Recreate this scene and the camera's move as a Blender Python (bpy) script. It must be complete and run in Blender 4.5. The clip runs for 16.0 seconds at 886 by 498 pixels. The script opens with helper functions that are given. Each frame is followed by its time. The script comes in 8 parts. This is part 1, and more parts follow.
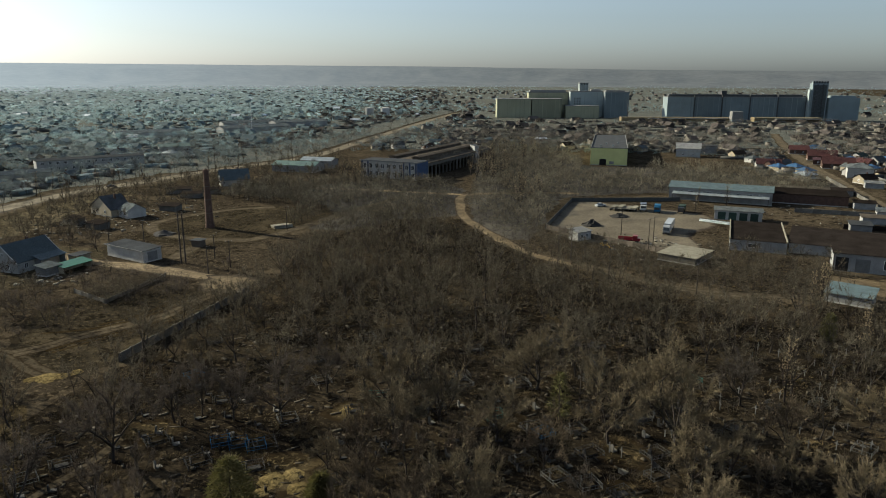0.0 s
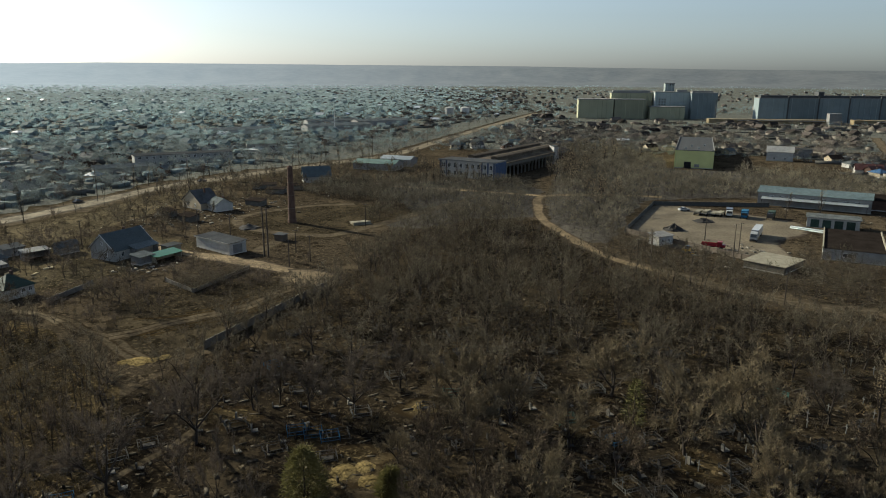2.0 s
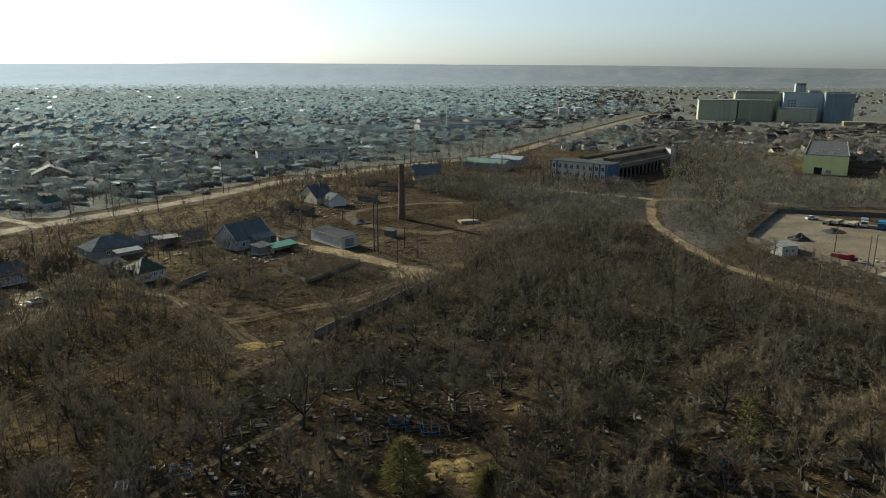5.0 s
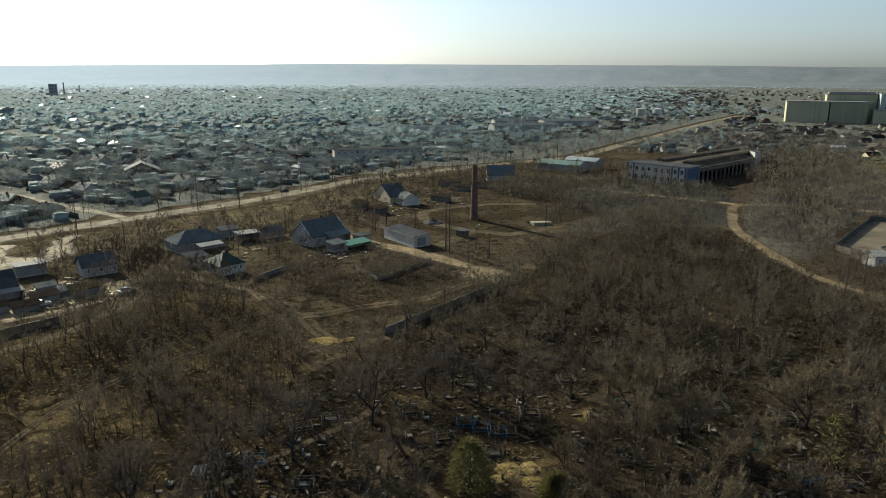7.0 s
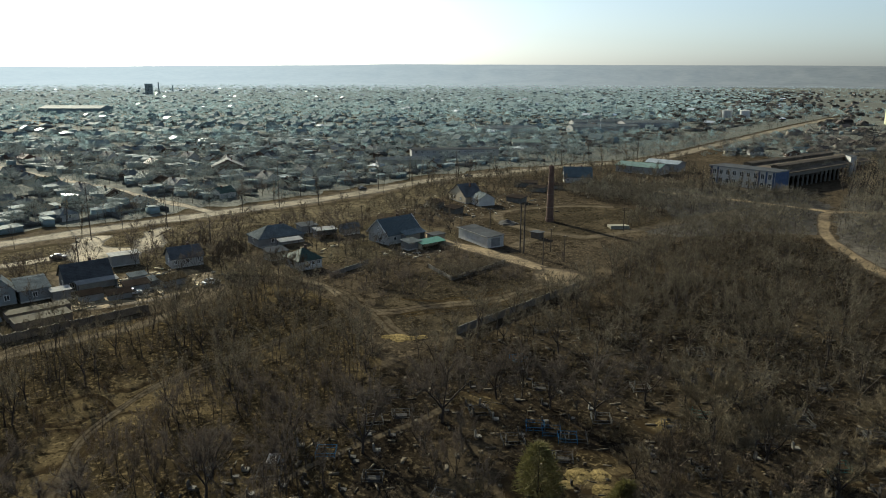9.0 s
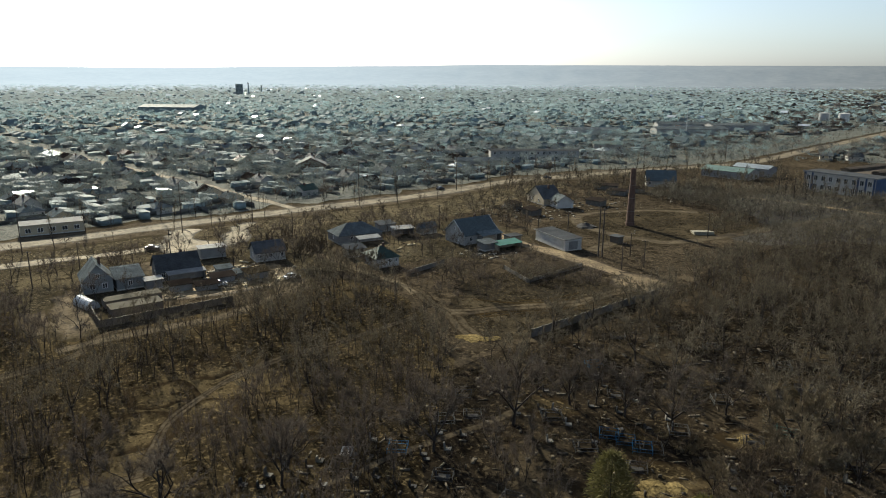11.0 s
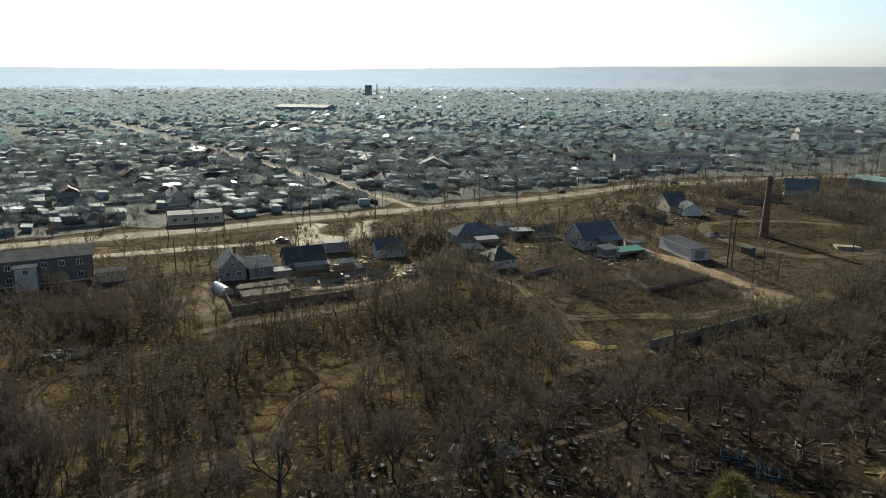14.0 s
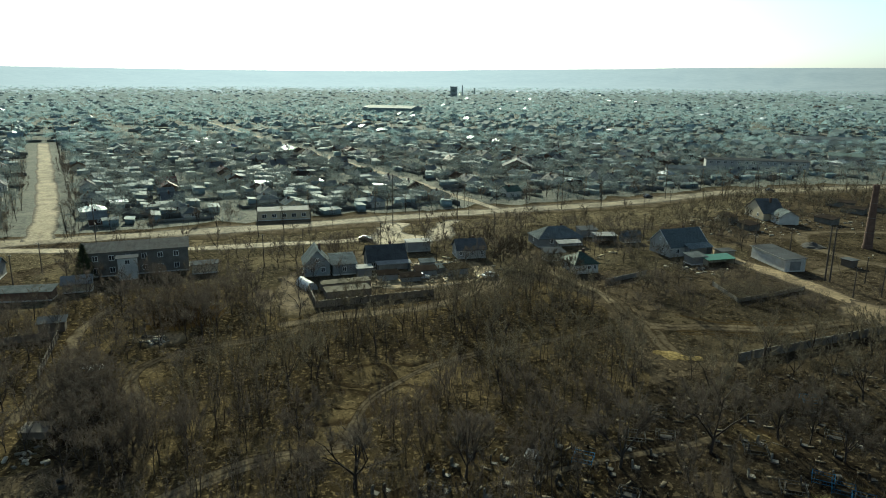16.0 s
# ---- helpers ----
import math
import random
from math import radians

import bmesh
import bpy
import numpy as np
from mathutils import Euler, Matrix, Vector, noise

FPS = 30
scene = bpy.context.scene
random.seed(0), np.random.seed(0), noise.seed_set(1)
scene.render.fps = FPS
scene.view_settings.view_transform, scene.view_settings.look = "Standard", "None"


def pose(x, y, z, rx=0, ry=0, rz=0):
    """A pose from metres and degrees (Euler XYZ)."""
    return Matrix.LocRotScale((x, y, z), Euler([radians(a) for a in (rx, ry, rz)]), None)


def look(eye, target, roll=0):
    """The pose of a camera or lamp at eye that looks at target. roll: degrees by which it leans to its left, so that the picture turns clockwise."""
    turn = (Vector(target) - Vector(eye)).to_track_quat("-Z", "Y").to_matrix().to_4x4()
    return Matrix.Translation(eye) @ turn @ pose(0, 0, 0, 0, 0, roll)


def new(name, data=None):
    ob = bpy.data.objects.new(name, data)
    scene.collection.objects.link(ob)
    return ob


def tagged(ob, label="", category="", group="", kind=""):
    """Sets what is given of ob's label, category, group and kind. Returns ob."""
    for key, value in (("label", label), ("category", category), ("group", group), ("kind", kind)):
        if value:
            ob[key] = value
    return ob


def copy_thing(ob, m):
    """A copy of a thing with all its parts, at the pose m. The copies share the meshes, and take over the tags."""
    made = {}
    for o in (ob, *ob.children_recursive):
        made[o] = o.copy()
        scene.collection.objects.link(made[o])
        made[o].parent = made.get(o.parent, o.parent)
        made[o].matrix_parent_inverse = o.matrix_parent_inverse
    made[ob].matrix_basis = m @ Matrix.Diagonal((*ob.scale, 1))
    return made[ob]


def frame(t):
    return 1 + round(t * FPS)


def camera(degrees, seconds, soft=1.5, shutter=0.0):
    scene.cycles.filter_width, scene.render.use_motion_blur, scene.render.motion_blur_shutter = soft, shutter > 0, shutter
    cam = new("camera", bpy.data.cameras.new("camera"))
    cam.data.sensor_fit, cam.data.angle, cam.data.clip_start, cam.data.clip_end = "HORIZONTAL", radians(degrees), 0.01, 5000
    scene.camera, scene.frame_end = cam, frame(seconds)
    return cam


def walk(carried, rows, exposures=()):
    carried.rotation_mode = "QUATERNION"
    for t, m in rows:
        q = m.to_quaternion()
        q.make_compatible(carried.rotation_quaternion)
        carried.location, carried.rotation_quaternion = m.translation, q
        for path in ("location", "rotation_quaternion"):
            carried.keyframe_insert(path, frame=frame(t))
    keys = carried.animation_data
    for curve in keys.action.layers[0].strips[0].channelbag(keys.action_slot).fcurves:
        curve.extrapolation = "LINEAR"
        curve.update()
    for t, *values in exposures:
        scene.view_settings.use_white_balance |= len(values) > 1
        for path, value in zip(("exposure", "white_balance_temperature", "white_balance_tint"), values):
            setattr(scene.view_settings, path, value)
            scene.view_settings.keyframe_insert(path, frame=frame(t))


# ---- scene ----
from mathutils.geometry import tessellate_polygon

# ---------------------------------------------------------------- camera
EYE = 50.0
cam = camera(64.74, 16.0, soft=1.0)
TURNS = [(0, -0.02, -13.89, 0.15), (1, 3.22, -13.91, 0.20), (2, 6.38, -13.93, 0.25), (3, 9.4, -13.96, 0.27),
         (4, 12.38, -14.0, 0.28), (5, 15.36, -14.0, 0.26), (6, 18.36, -13.99, 0.22), (7, 21.39, -13.98, 0.2),
         (8, 24.48, -13.98, 0.2), (9, 27.63, -13.98, 0.21), (10, 30.82, -13.97, 0.23), (11, 34.06, -13.95, 0.26),
         (12, 37.35, -13.93, 0.28), (13, 40.65, -13.9, 0.29), (14, 43.98, -13.87, 0.3), (15, 47.36, -13.83, 0.32),
         (16, 50.77, -13.79, 0.37)]
PATH = [(t, pose(0, 0, EYE, 0, 0, yaw) @ pose(0, 0, 0, 90 + tilt) @ pose(0, 0, 0, 0, 0, lean)) for t, yaw, tilt, lean in TURNS]
walk(cam, PATH, [(0, 0.88, 5820, 4), (6, 1.06, 5760, 2), (10.5, 1.15, 5730, 1), (11.4, 1.27, 5840, 11), (12.4, 1.44, 5950, 23), (13.3, 1.28, 5800, 15), (14.0, 1.2, 5720, 5), (14.5, 1.15, 5630, -6), (16, 1.14, 5600, -13)])

# ---------------------------------------------------------------- sky and sun
SUN_AZ, SUN_EL = 62.0, 24.0      # degrees to the left of +y, degrees up
world = bpy.data.worlds.new("sky")
scene.world = world
world.use_nodes = True
wn = world.node_tree.nodes
sky = wn.new("ShaderNodeTexSky")
sky.sky_type = "NISHITA"
sky.sun_disc = False
sky.sun_elevation = radians(SUN_EL)
sky.sun_rotation = radians(-SUN_AZ)
sky.altitude = 50
sky.air_density, sky.dust_density, sky.ozone_density = 1.0, 1.5, 2.6
wn["Background"].inputs["Strength"].default_value = 0.064
veil = wn.new("ShaderNodeHueSaturation")     # a hazy winter sky has little colour
veil.inputs["Saturation"].default_value = 0.55
world.node_tree.links.new(sky.outputs["Color"], veil.inputs["Color"])
world.node_tree.links.new(veil.outputs["Color"], wn["Background"].inputs["Color"])
sun = new("sun", bpy.data.lights.new("sun", "SUN"))
sun.data.energy, sun.data.angle, sun.data.color = 5.0, radians(0.6), (1.0, 0.85, 0.61)
sa, se = radians(SUN_AZ), radians(SUN_EL)
sun.matrix_world = look((0, 0, 0), (math.sin(sa) * math.cos(se), -math.cos(sa) * math.cos(se), -math.sin(se)))


# ---------------------------------------------------------------- materials
def mat(name, color, rough=0.85, metal=0.0, vary=0.35, scale=0.6, fine=9.0, bump=0.3, second=None, spec=0.14, sheen=0.0, island=False, tint=0.25, edge=None):
    """A weathered surface: two scales of noise between two tones, a tone of its own for each object, and fine relief."""
    m = bpy.data.materials.new(name)
    m.use_nodes = True
    t = m.node_tree
    n, l = t.nodes, t.links
    b = n["Principled BSDF"]
    b.inputs["Roughness"].default_value, b.inputs["Metallic"].default_value = rough, metal
    b.inputs["Specular IOR Level"].default_value = spec
    b.inputs["Sheen Weight"].default_value = sheen
    b.inputs["Sheen Tint"].default_value = (0.8, 0.95, 1.0, 1)
    co = n.new("ShaderNodeTexCoord")
    info = n.new("ShaderNodeObjectInfo")
    geo = n.new("ShaderNodeNewGeometry")
    n1, n2 = n.new("ShaderNodeTexNoise"), n.new("ShaderNodeTexNoise")
    for nd, sc, det in ((n1, scale, 4), (n2, fine, 3)):
        nd.inputs["Scale"].default_value, nd.inputs["Detail"].default_value = sc, det
        l.new(co.outputs["Object"], nd.inputs["Vector"])
    mixf = n.new("ShaderNodeMath")
    mixf.operation = "MULTIPLY_ADD"
    mixf.inputs[1].default_value, mixf.inputs[2].default_value = 0.55, 0.0
    l.new(n1.outputs["Fac"], mixf.inputs[0])
    add = n.new("ShaderNodeMath")
    add.operation = "MULTIPLY_ADD"
    add.inputs[1].default_value = 0.45
    l.new(n2.outputs["Fac"], add.inputs[0])
    l.new(mixf.outputs[0], add.inputs[2])
    ramp = n.new("ShaderNodeValToRGB")
    second = second or tuple(c * (1 + vary) for c in color)
    ramp.color_ramp.elements[0].position, ramp.color_ramp.elements[1].position = 0.33, 0.66
    ramp.color_ramp.elements[0].color = (*[c * (1 - vary) for c in color], 1)
    ramp.color_ramp.elements[1].color = (*second, 1)
    l.new(add.outputs[0], ramp.inputs["Fac"])
    hsv = n.new("ShaderNodeHueSaturation")
    rnd = n.new("ShaderNodeMapRange")
    rnd.inputs["To Min"].default_value, rnd.inputs["To Max"].default_value = 1 - tint, 1 + tint
    l.new((geo.outputs["Random Per Island"] if island else info.outputs["Random"]), rnd.inputs["Value"])
    l.new(rnd.outputs["Result"], hsv.inputs["Value"])
    l.new(ramp.outputs["Color"], hsv.inputs["Color"])
    if edge:      # worn edges, where the surface breaks up into the soil beside it
        at = n.new("ShaderNodeAttribute")
        at.attribute_name = "core"
        n3 = n.new("ShaderNodeTexNoise")
        n3.inputs["Scale"].default_value, n3.inputs["Detail"].default_value = 0.45, 5
        l.new(co.outputs["Object"], n3.inputs["Vector"])
        sub = n.new("ShaderNodeMath")
        sub.operation = "ADD"
        l.new(at.outputs["Fac"], sub.inputs[0])
        l.new(n3.outputs["Fac"], sub.inputs[1])
        step = n.new("ShaderNodeMapRange")
        step.inputs["From Min"].default_value, step.inputs["From Max"].default_value = 0.62, 1.02
        l.new(sub.outputs[0], step.inputs["Value"])
        mx = n.new("ShaderNodeMix")
        mx.data_type = "RGBA"
        mx.inputs[6].default_value = (*edge, 1)
        l.new(step.outputs["Result"], mx.inputs[0])
        l.new(hsv.outputs["Color"], mx.inputs[7])
        l.new(mx.outputs[2], b.inputs["Base Color"])
    else:
        l.new(hsv.outputs["Color"], b.inputs["Base Color"])
    if bump:
        bp = n.new("ShaderNodeBump")
        bp.inputs["Strength"].default_value, bp.inputs["Distance"].default_value = bump, 0.05
        l.new(n2.outputs["Fac"], bp.inputs["Height"])
        l.new(bp.outputs["Normal"], b.inputs["Normal"])
    return m


def ribbed(m, pitch, strength=0.6, axis=0):
    """Adds the ribs of corrugated sheet, running up the slope."""
    t = m.node_tree
    n, l = t.nodes, t.links
    co, sep = n.new("ShaderNodeTexCoord"), n.new("ShaderNodeSeparateXYZ")
    l.new(co.outputs["Object"], sep.inputs[0])
    mul, sn = n.new("ShaderNodeMath"), n.new("ShaderNodeMath")
    mul.operation, mul.inputs[1].default_value = "MULTIPLY", 2 * math.pi / pitch
    sn.operation = "SINE"
    l.new(sep.outputs[axis], mul.inputs[0])
    l.new(mul.outputs[0], sn.inputs[0])
    bp = n.new("ShaderNodeBump")
    bp.inputs["Strength"].default_value, bp.inputs["Distance"].default_value = strength, 0.04
    l.new(sn.outputs[0], bp.inputs["Height"])
    l.new(bp.outputs["Normal"], n["Principled BSDF"].inputs["Normal"])
    return m


def earth(name, dark, mid, pale, edge=None, spec=0.05):
    """Litter, bare earth and dry grass in ragged patches of three sizes."""
    m = mat(name, mid, 0.95, vary=0.4, scale=0.5, fine=3.0, bump=1.0, spec=spec, edge=edge)
    t = m.node_tree
    n, l = t.nodes, t.links
    hsv = [k for k in n if k.type == "HUE_SAT"][0]
    co = [k for k in n if k.type == "TEX_COORD"][0]
    old = hsv.inputs["Color"].links[0].from_socket
    for scale, lo, hi, color, amount, detail in ((0.05, 0.5, 0.62, pale, 0.4, 6), (0.33, 0.53, 0.6, dark, 0.8, 4), (1.3, 0.56, 0.62, pale, 0.65, 3), (2.6, 0.56, 0.64, dark, 0.7, 2)):
        ns = n.new("ShaderNodeTexNoise")
        ns.inputs["Scale"].default_value, ns.inputs["Detail"].default_value, ns.inputs["Distortion"].default_value = scale, detail, 0.6
        l.new(co.outputs["Object"], ns.inputs["Vector"])
        rg = n.new("ShaderNodeMapRange")
        rg.inputs["From Min"].default_value, rg.inputs["From Max"].default_value, rg.inputs["To Max"].default_value = lo, hi, amount
        l.new(ns.outputs["Fac"], rg.inputs["Value"])
        mx = n.new("ShaderNodeMix")
        mx.data_type = "RGBA"
        mx.inputs[7].default_value = (*color, 1)
        l.new(rg.outputs["Result"], mx.inputs[0])
        l.new(old, mx.inputs[6])
        old = mx.outputs[2]
    l.new(old, hsv.inputs["Color"])
    return m


def backlit(m, color, share):
    """Lets light through thin twigs, so that a crown brightens against the sun; far off this stands in for haze."""
    n, l = m.node_tree.nodes, m.node_tree.links
    tr, mx = n.new("ShaderNodeBsdfTranslucent"), n.new("ShaderNodeMixShader")
    tr.inputs["Color"].default_value = (*color, 1)
    mx.inputs[0].default_value = share
    l.new(n["Principled BSDF"].outputs[0], mx.inputs[1])
    l.new(tr.outputs[0], mx.inputs[2])
    l.new(mx.outputs[0], n["Material Output"].inputs["Surface"])
    return m


M = {}
M["soil"] = earth("soil", (0.0125, 0.0098, 0.0072), (0.036, 0.029, 0.02), (0.11, 0.087, 0.056), None, 0.0)
M["straw"] = mat("straw", (0.0408, 0.0342, 0.018), 0.95, vary=0.35, scale=0.5, fine=3, bump=0.5)
M["field"] = earth("field", (0.0095, 0.0078, 0.0055), (0.028, 0.023, 0.0155), (0.09, 0.072, 0.044), (0.028, 0.0225, 0.015), 0.0)
M["loose_sand"] = mat("loose_sand", (0.118, 0.09, 0.04), 0.95, vary=0.8, scale=1.1, fine=5.0, bump=0.8, spec=0.0)
M["dirt_road"] = mat("dirt_road", (0.122, 0.09, 0.05), 0.9, vary=0.5, scale=0.15, fine=1.0, bump=0.4, second=(0.25, 0.19, 0.112), spec=0.06, edge=(0.028, 0.02, 0.011))
M["town_road"] = mat("town_road", (0.15, 0.123, 0.083), 0.9, vary=0.5, scale=0.15, fine=1.0, bump=0.4, second=(0.3, 0.252, 0.172), spec=0.06, edge=(0.04, 0.033, 0.022))
M["track"] = mat("track", (0.03, 0.0244, 0.0167), 0.95, vary=0.5, scale=0.3, fine=1.6, bump=0.6, second=(0.1124, 0.0914, 0.0613), spec=0.0, edge=(0.0238, 0.0174, 0.0112))
M["path"] = mat("path", (0.07, 0.057, 0.04), 0.95, vary=0.5, scale=0.3, fine=1.6, bump=0.6, second=(0.15, 0.122, 0.084), spec=0.0, edge=(0.044, 0.036, 0.022))
M["yard"] = mat("yard", (0.075, 0.062, 0.043), 0.9, vary=0.35, scale=0.1, fine=1.2, bump=0.2, second=(0.135, 0.113, 0.078), edge=(0.026, 0.0168, 0.008))
M["garden"] = mat("garden", (0.075, 0.066, 0.028), 0.95, spec=0.0, vary=0.4, scale=0.4, fine=3.0, bump=0.5)
M["concrete"] = mat("concrete", (0.32, 0.31, 0.29), 0.9, vary=0.3, scale=0.5, fine=5)
M["oldconcrete"] = mat("oldconcrete", (0.12, 0.113, 0.1), 0.9, vary=0.35, scale=0.6, fine=5)
M["oldwhite"] = mat("oldwhite", (0.24, 0.24, 0.235), 0.9, vary=0.3, scale=0.4, fine=4, bump=0.2)
M["whitewall"] = mat("whitewall", (0.332, 0.327, 0.307), 0.85, vary=0.2, scale=0.5, fine=5, bump=0.15, tint=0.15)
M["greywall"] = mat("greywall", (0.177, 0.177, 0.173), 0.85, vary=0.25, scale=0.5, fine=5, bump=0.2)
M["beigewall"] = mat("beigewall", (0.3, 0.26, 0.19), 0.85, vary=0.2, scale=0.5, fine=5, bump=0.2)
M["brick"] = mat("brick", (0.078, 0.05, 0.039), 0.9, vary=0.35, scale=0.8, fine=7, bump=0.4)
M["brick_ochre"] = mat("brick_ochre", (0.16, 0.13, 0.08), 0.9, vary=0.3, scale=0.2, fine=2, bump=0.2)
M["bluewall"] = mat("bluewall", (0.17, 0.187, 0.192), 0.8, vary=0.2, scale=0.5, fine=5, bump=0.15)
M["slate"] = ribbed(mat("slate", (0.0978, 0.108, 0.11), 0.95, vary=0.4, scale=0.5, fine=4, spec=0.0), 0.18)
M["darkroof"] = ribbed(mat("darkroof", (0.06, 0.063, 0.066), 0.85, vary=0.4, scale=0.5, fine=4, spec=0.12), 0.2)
M["greenroof"] = ribbed(mat("greenroof", (0.025, 0.045, 0.035), 0.75, spec=0.2, vary=0.35, scale=0.5, fine=4), 0.2)
M["blueroof"] = ribbed(mat("blueroof", (0.045, 0.062, 0.068), 0.5, vary=0.25, scale=0.5, fine=4, spec=0.3), 0.2)
M["palegreen"] = ribbed(mat("palegreen", (0.09, 0.135, 0.125), 0.75, vary=0.25, spec=0.08), 0.2)
M["redroof"] = ribbed(mat("redroof", (0.056, 0.022, 0.02), 0.55, vary=0.25, scale=0.5, fine=4), 0.2)
M["brightblue"] = ribbed(mat("brightblue", (0.036, 0.078, 0.15), 0.45, vary=0.2), 0.2)
M["tin"] = ribbed(mat("tin", (0.27, 0.3, 0.31), 0.45, 0.5, vary=0.25, scale=0.6, fine=4), 0.2)
M["palesheet"] = ribbed(mat("palesheet", (0.19, 0.19, 0.185), 0.8, 0.0, vary=0.25, spec=0.04), 0.2)
M["bluetin"] = ribbed(mat("bluetin", (0.08, 0.108, 0.113), 0.6, 0.0, vary=0.35, scale=0.6, fine=4, spec=0.15), 0.2)
M["brownroof"] = mat("brownroof", (0.02, 0.0165, 0.0145), 0.95, spec=0.0, vary=0.45, scale=0.25, fine=3)
M["depot_roof"] = mat("depot_roof", (0.085, 0.072, 0.058), 0.95, spec=0.0, vary=0.5, scale=0.2, fine=2)
M["felt"] = mat("felt", (0.055, 0.058, 0.062), 0.95, spec=0.0, vary=0.3, scale=0.3, fine=3)
M["greenplastic"] = mat("greenplastic", (0.01, 0.085, 0.03), 0.35, vary=0.2, spec=0.5)
M["glass"] = mat("glass", (0.03, 0.035, 0.04), 0.12, vary=0.2, bump=0, spec=0.6)
M["frame"] = mat("frame", (0.62, 0.62, 0.6), 0.6, vary=0.1, bump=0)
M["door"] = mat("door", (0.12, 0.1, 0.08), 0.7, vary=0.2)
M["yellowwall"] = mat("yellowwall", (0.46, 0.46, 0.2), 0.8, vary=0.12, scale=0.2, fine=2, bump=0.1)
M["silo"] = mat("silo", (0.27, 0.31, 0.31), 0.85, vary=0.15, scale=0.08, fine=1, bump=0.1)
M["siloblue"] = mat("siloblue", (0.165, 0.2, 0.212), 0.8, vary=0.15, scale=0.08, fine=1, bump=0.1)
M["siloyellow"] = mat("siloyellow", (0.27, 0.27, 0.19), 0.85, vary=0.12, scale=0.08, fine=1, bump=0.1)
M["bark"] = mat("bark", (0.036, 0.03, 0.026), 0.95, vary=0.35, scale=1.2, fine=12, bump=0.4)
M["twig"] = mat("twig", (0.0945, 0.0747, 0.0522), 0.9, spec=0.0, vary=0.3, scale=0.4, fine=3, bump=0, tint=0.75, island=True)
M["twig_pale"] = mat("twig_pale", (0.15, 0.123, 0.08), 0.9, spec=0.0, vary=0.3, scale=0.4, fine=3, bump=0, tint=0.5, island=True)
M["twig_red"] = mat("twig_red", (0.0603, 0.0531, 0.0432), 0.9, vary=0.3, scale=0.4, fine=3, bump=0, tint=0.75, island=True)
M["poplar"] = mat("poplar", (0.27, 0.22, 0.145), 0.9, spec=0.0, vary=0.25, scale=0.4, fine=3, bump=0)
M["slabstone"] = mat("slabstone", (0.2, 0.185, 0.14), 0.9, vary=0.3, scale=0.5, fine=5)
backlit(M["twig_red"], (0.1, 0.08, 0.066), 0.22)
M["wood_stuff"] = mat("wood_stuff", (0.09, 0.0792, 0.0594), 0.9, spec=0.0, vary=0.6, scale=0.11, fine=0.5, bump=0, island=True, tint=0.85)
# blue-grey base, sheen and translucency of the far crowns stand in for haze
M["hazed_crown"] = mat("hazed_crown", (0.138, 0.163, 0.157), 0.95, vary=0.35, scale=0.04, fine=0.3, bump=0, sheen=0.15)
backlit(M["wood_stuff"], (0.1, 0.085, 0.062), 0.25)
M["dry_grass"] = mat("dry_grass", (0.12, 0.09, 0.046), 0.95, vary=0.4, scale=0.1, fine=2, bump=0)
backlit(M["hazed_crown"], (0.12, 0.134, 0.13), 0.3)
M["hazed_mid"] = backlit(mat("hazed_mid", (0.127, 0.171, 0.178), 0.95, vary=0.3, scale=0.02, fine=0.2, bump=0, sheen=0.2), (0.23, 0.318, 0.337), 0.5)
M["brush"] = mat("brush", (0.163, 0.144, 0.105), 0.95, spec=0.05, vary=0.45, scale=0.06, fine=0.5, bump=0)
M["hazed_far"] = mat("hazed_far", (0.158, 0.202, 0.213), 0.95, vary=0.25, scale=0.02, fine=0.2, bump=0, sheen=0.2)
backlit(M["hazed_far"], (0.32, 0.42, 0.44), 0.6)
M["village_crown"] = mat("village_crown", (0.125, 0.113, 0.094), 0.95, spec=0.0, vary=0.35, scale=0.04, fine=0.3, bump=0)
M["litter"] = mat("litter", (0.05, 0.042, 0.03), 0.9, vary=0.4, scale=0.3, fine=3, bump=0, island=True, tint=0.6)
M["boards"] = mat("boards", (0.3, 0.26, 0.18), 0.9, vary=0.4, scale=0.5, fine=4, bump=0, island=True, tint=0.7, spec=0.0)
M["rubble"] = mat("rubble", (0.17, 0.155, 0.125), 0.9, vary=0.4, scale=0.3, fine=3, bump=0, island=True, tint=0.8)
# litter tones darkened for the shade that falls under the trees
M["shaded_litter"] = earth("shaded_litter", (0.00615, 0.00495, 0.00375), (0.01528, 0.01224, 0.00864), (0.07038, 0.05543, 0.03496), (0.01479, 0.01054, 0.006545), 0.0)
M["dry_ground"] = earth("dry_ground", (0.0161, 0.0144, 0.0118), (0.0344, 0.0309, 0.0256), (0.1006, 0.0894, 0.072), (0.0247, 0.02, 0.0155))
M["wood_grass"] = earth("wood_grass", (0.012, 0.00915, 0.005625), (0.0304, 0.0236, 0.01344), (0.144, 0.1104, 0.0576), (0.0238, 0.01742, 0.0102), 0.0)
M["house_grass"] = earth("house_grass", (0.019, 0.016, 0.0105), (0.05, 0.042, 0.027), (0.17, 0.138, 0.085), (0.03, 0.024, 0.015), 0.0)
M["ruts"] = mat("ruts", (0.02, 0.014, 0.0075), 0.95, vary=0.4, scale=0.6, fine=3, bump=0.6, second=(0.05, 0.036, 0.018), spec=0.0, edge=(0.04, 0.027, 0.0115))
# town soil with its tones greyed and lifted in place of haze
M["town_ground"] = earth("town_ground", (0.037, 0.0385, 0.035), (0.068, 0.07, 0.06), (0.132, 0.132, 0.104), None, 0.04)
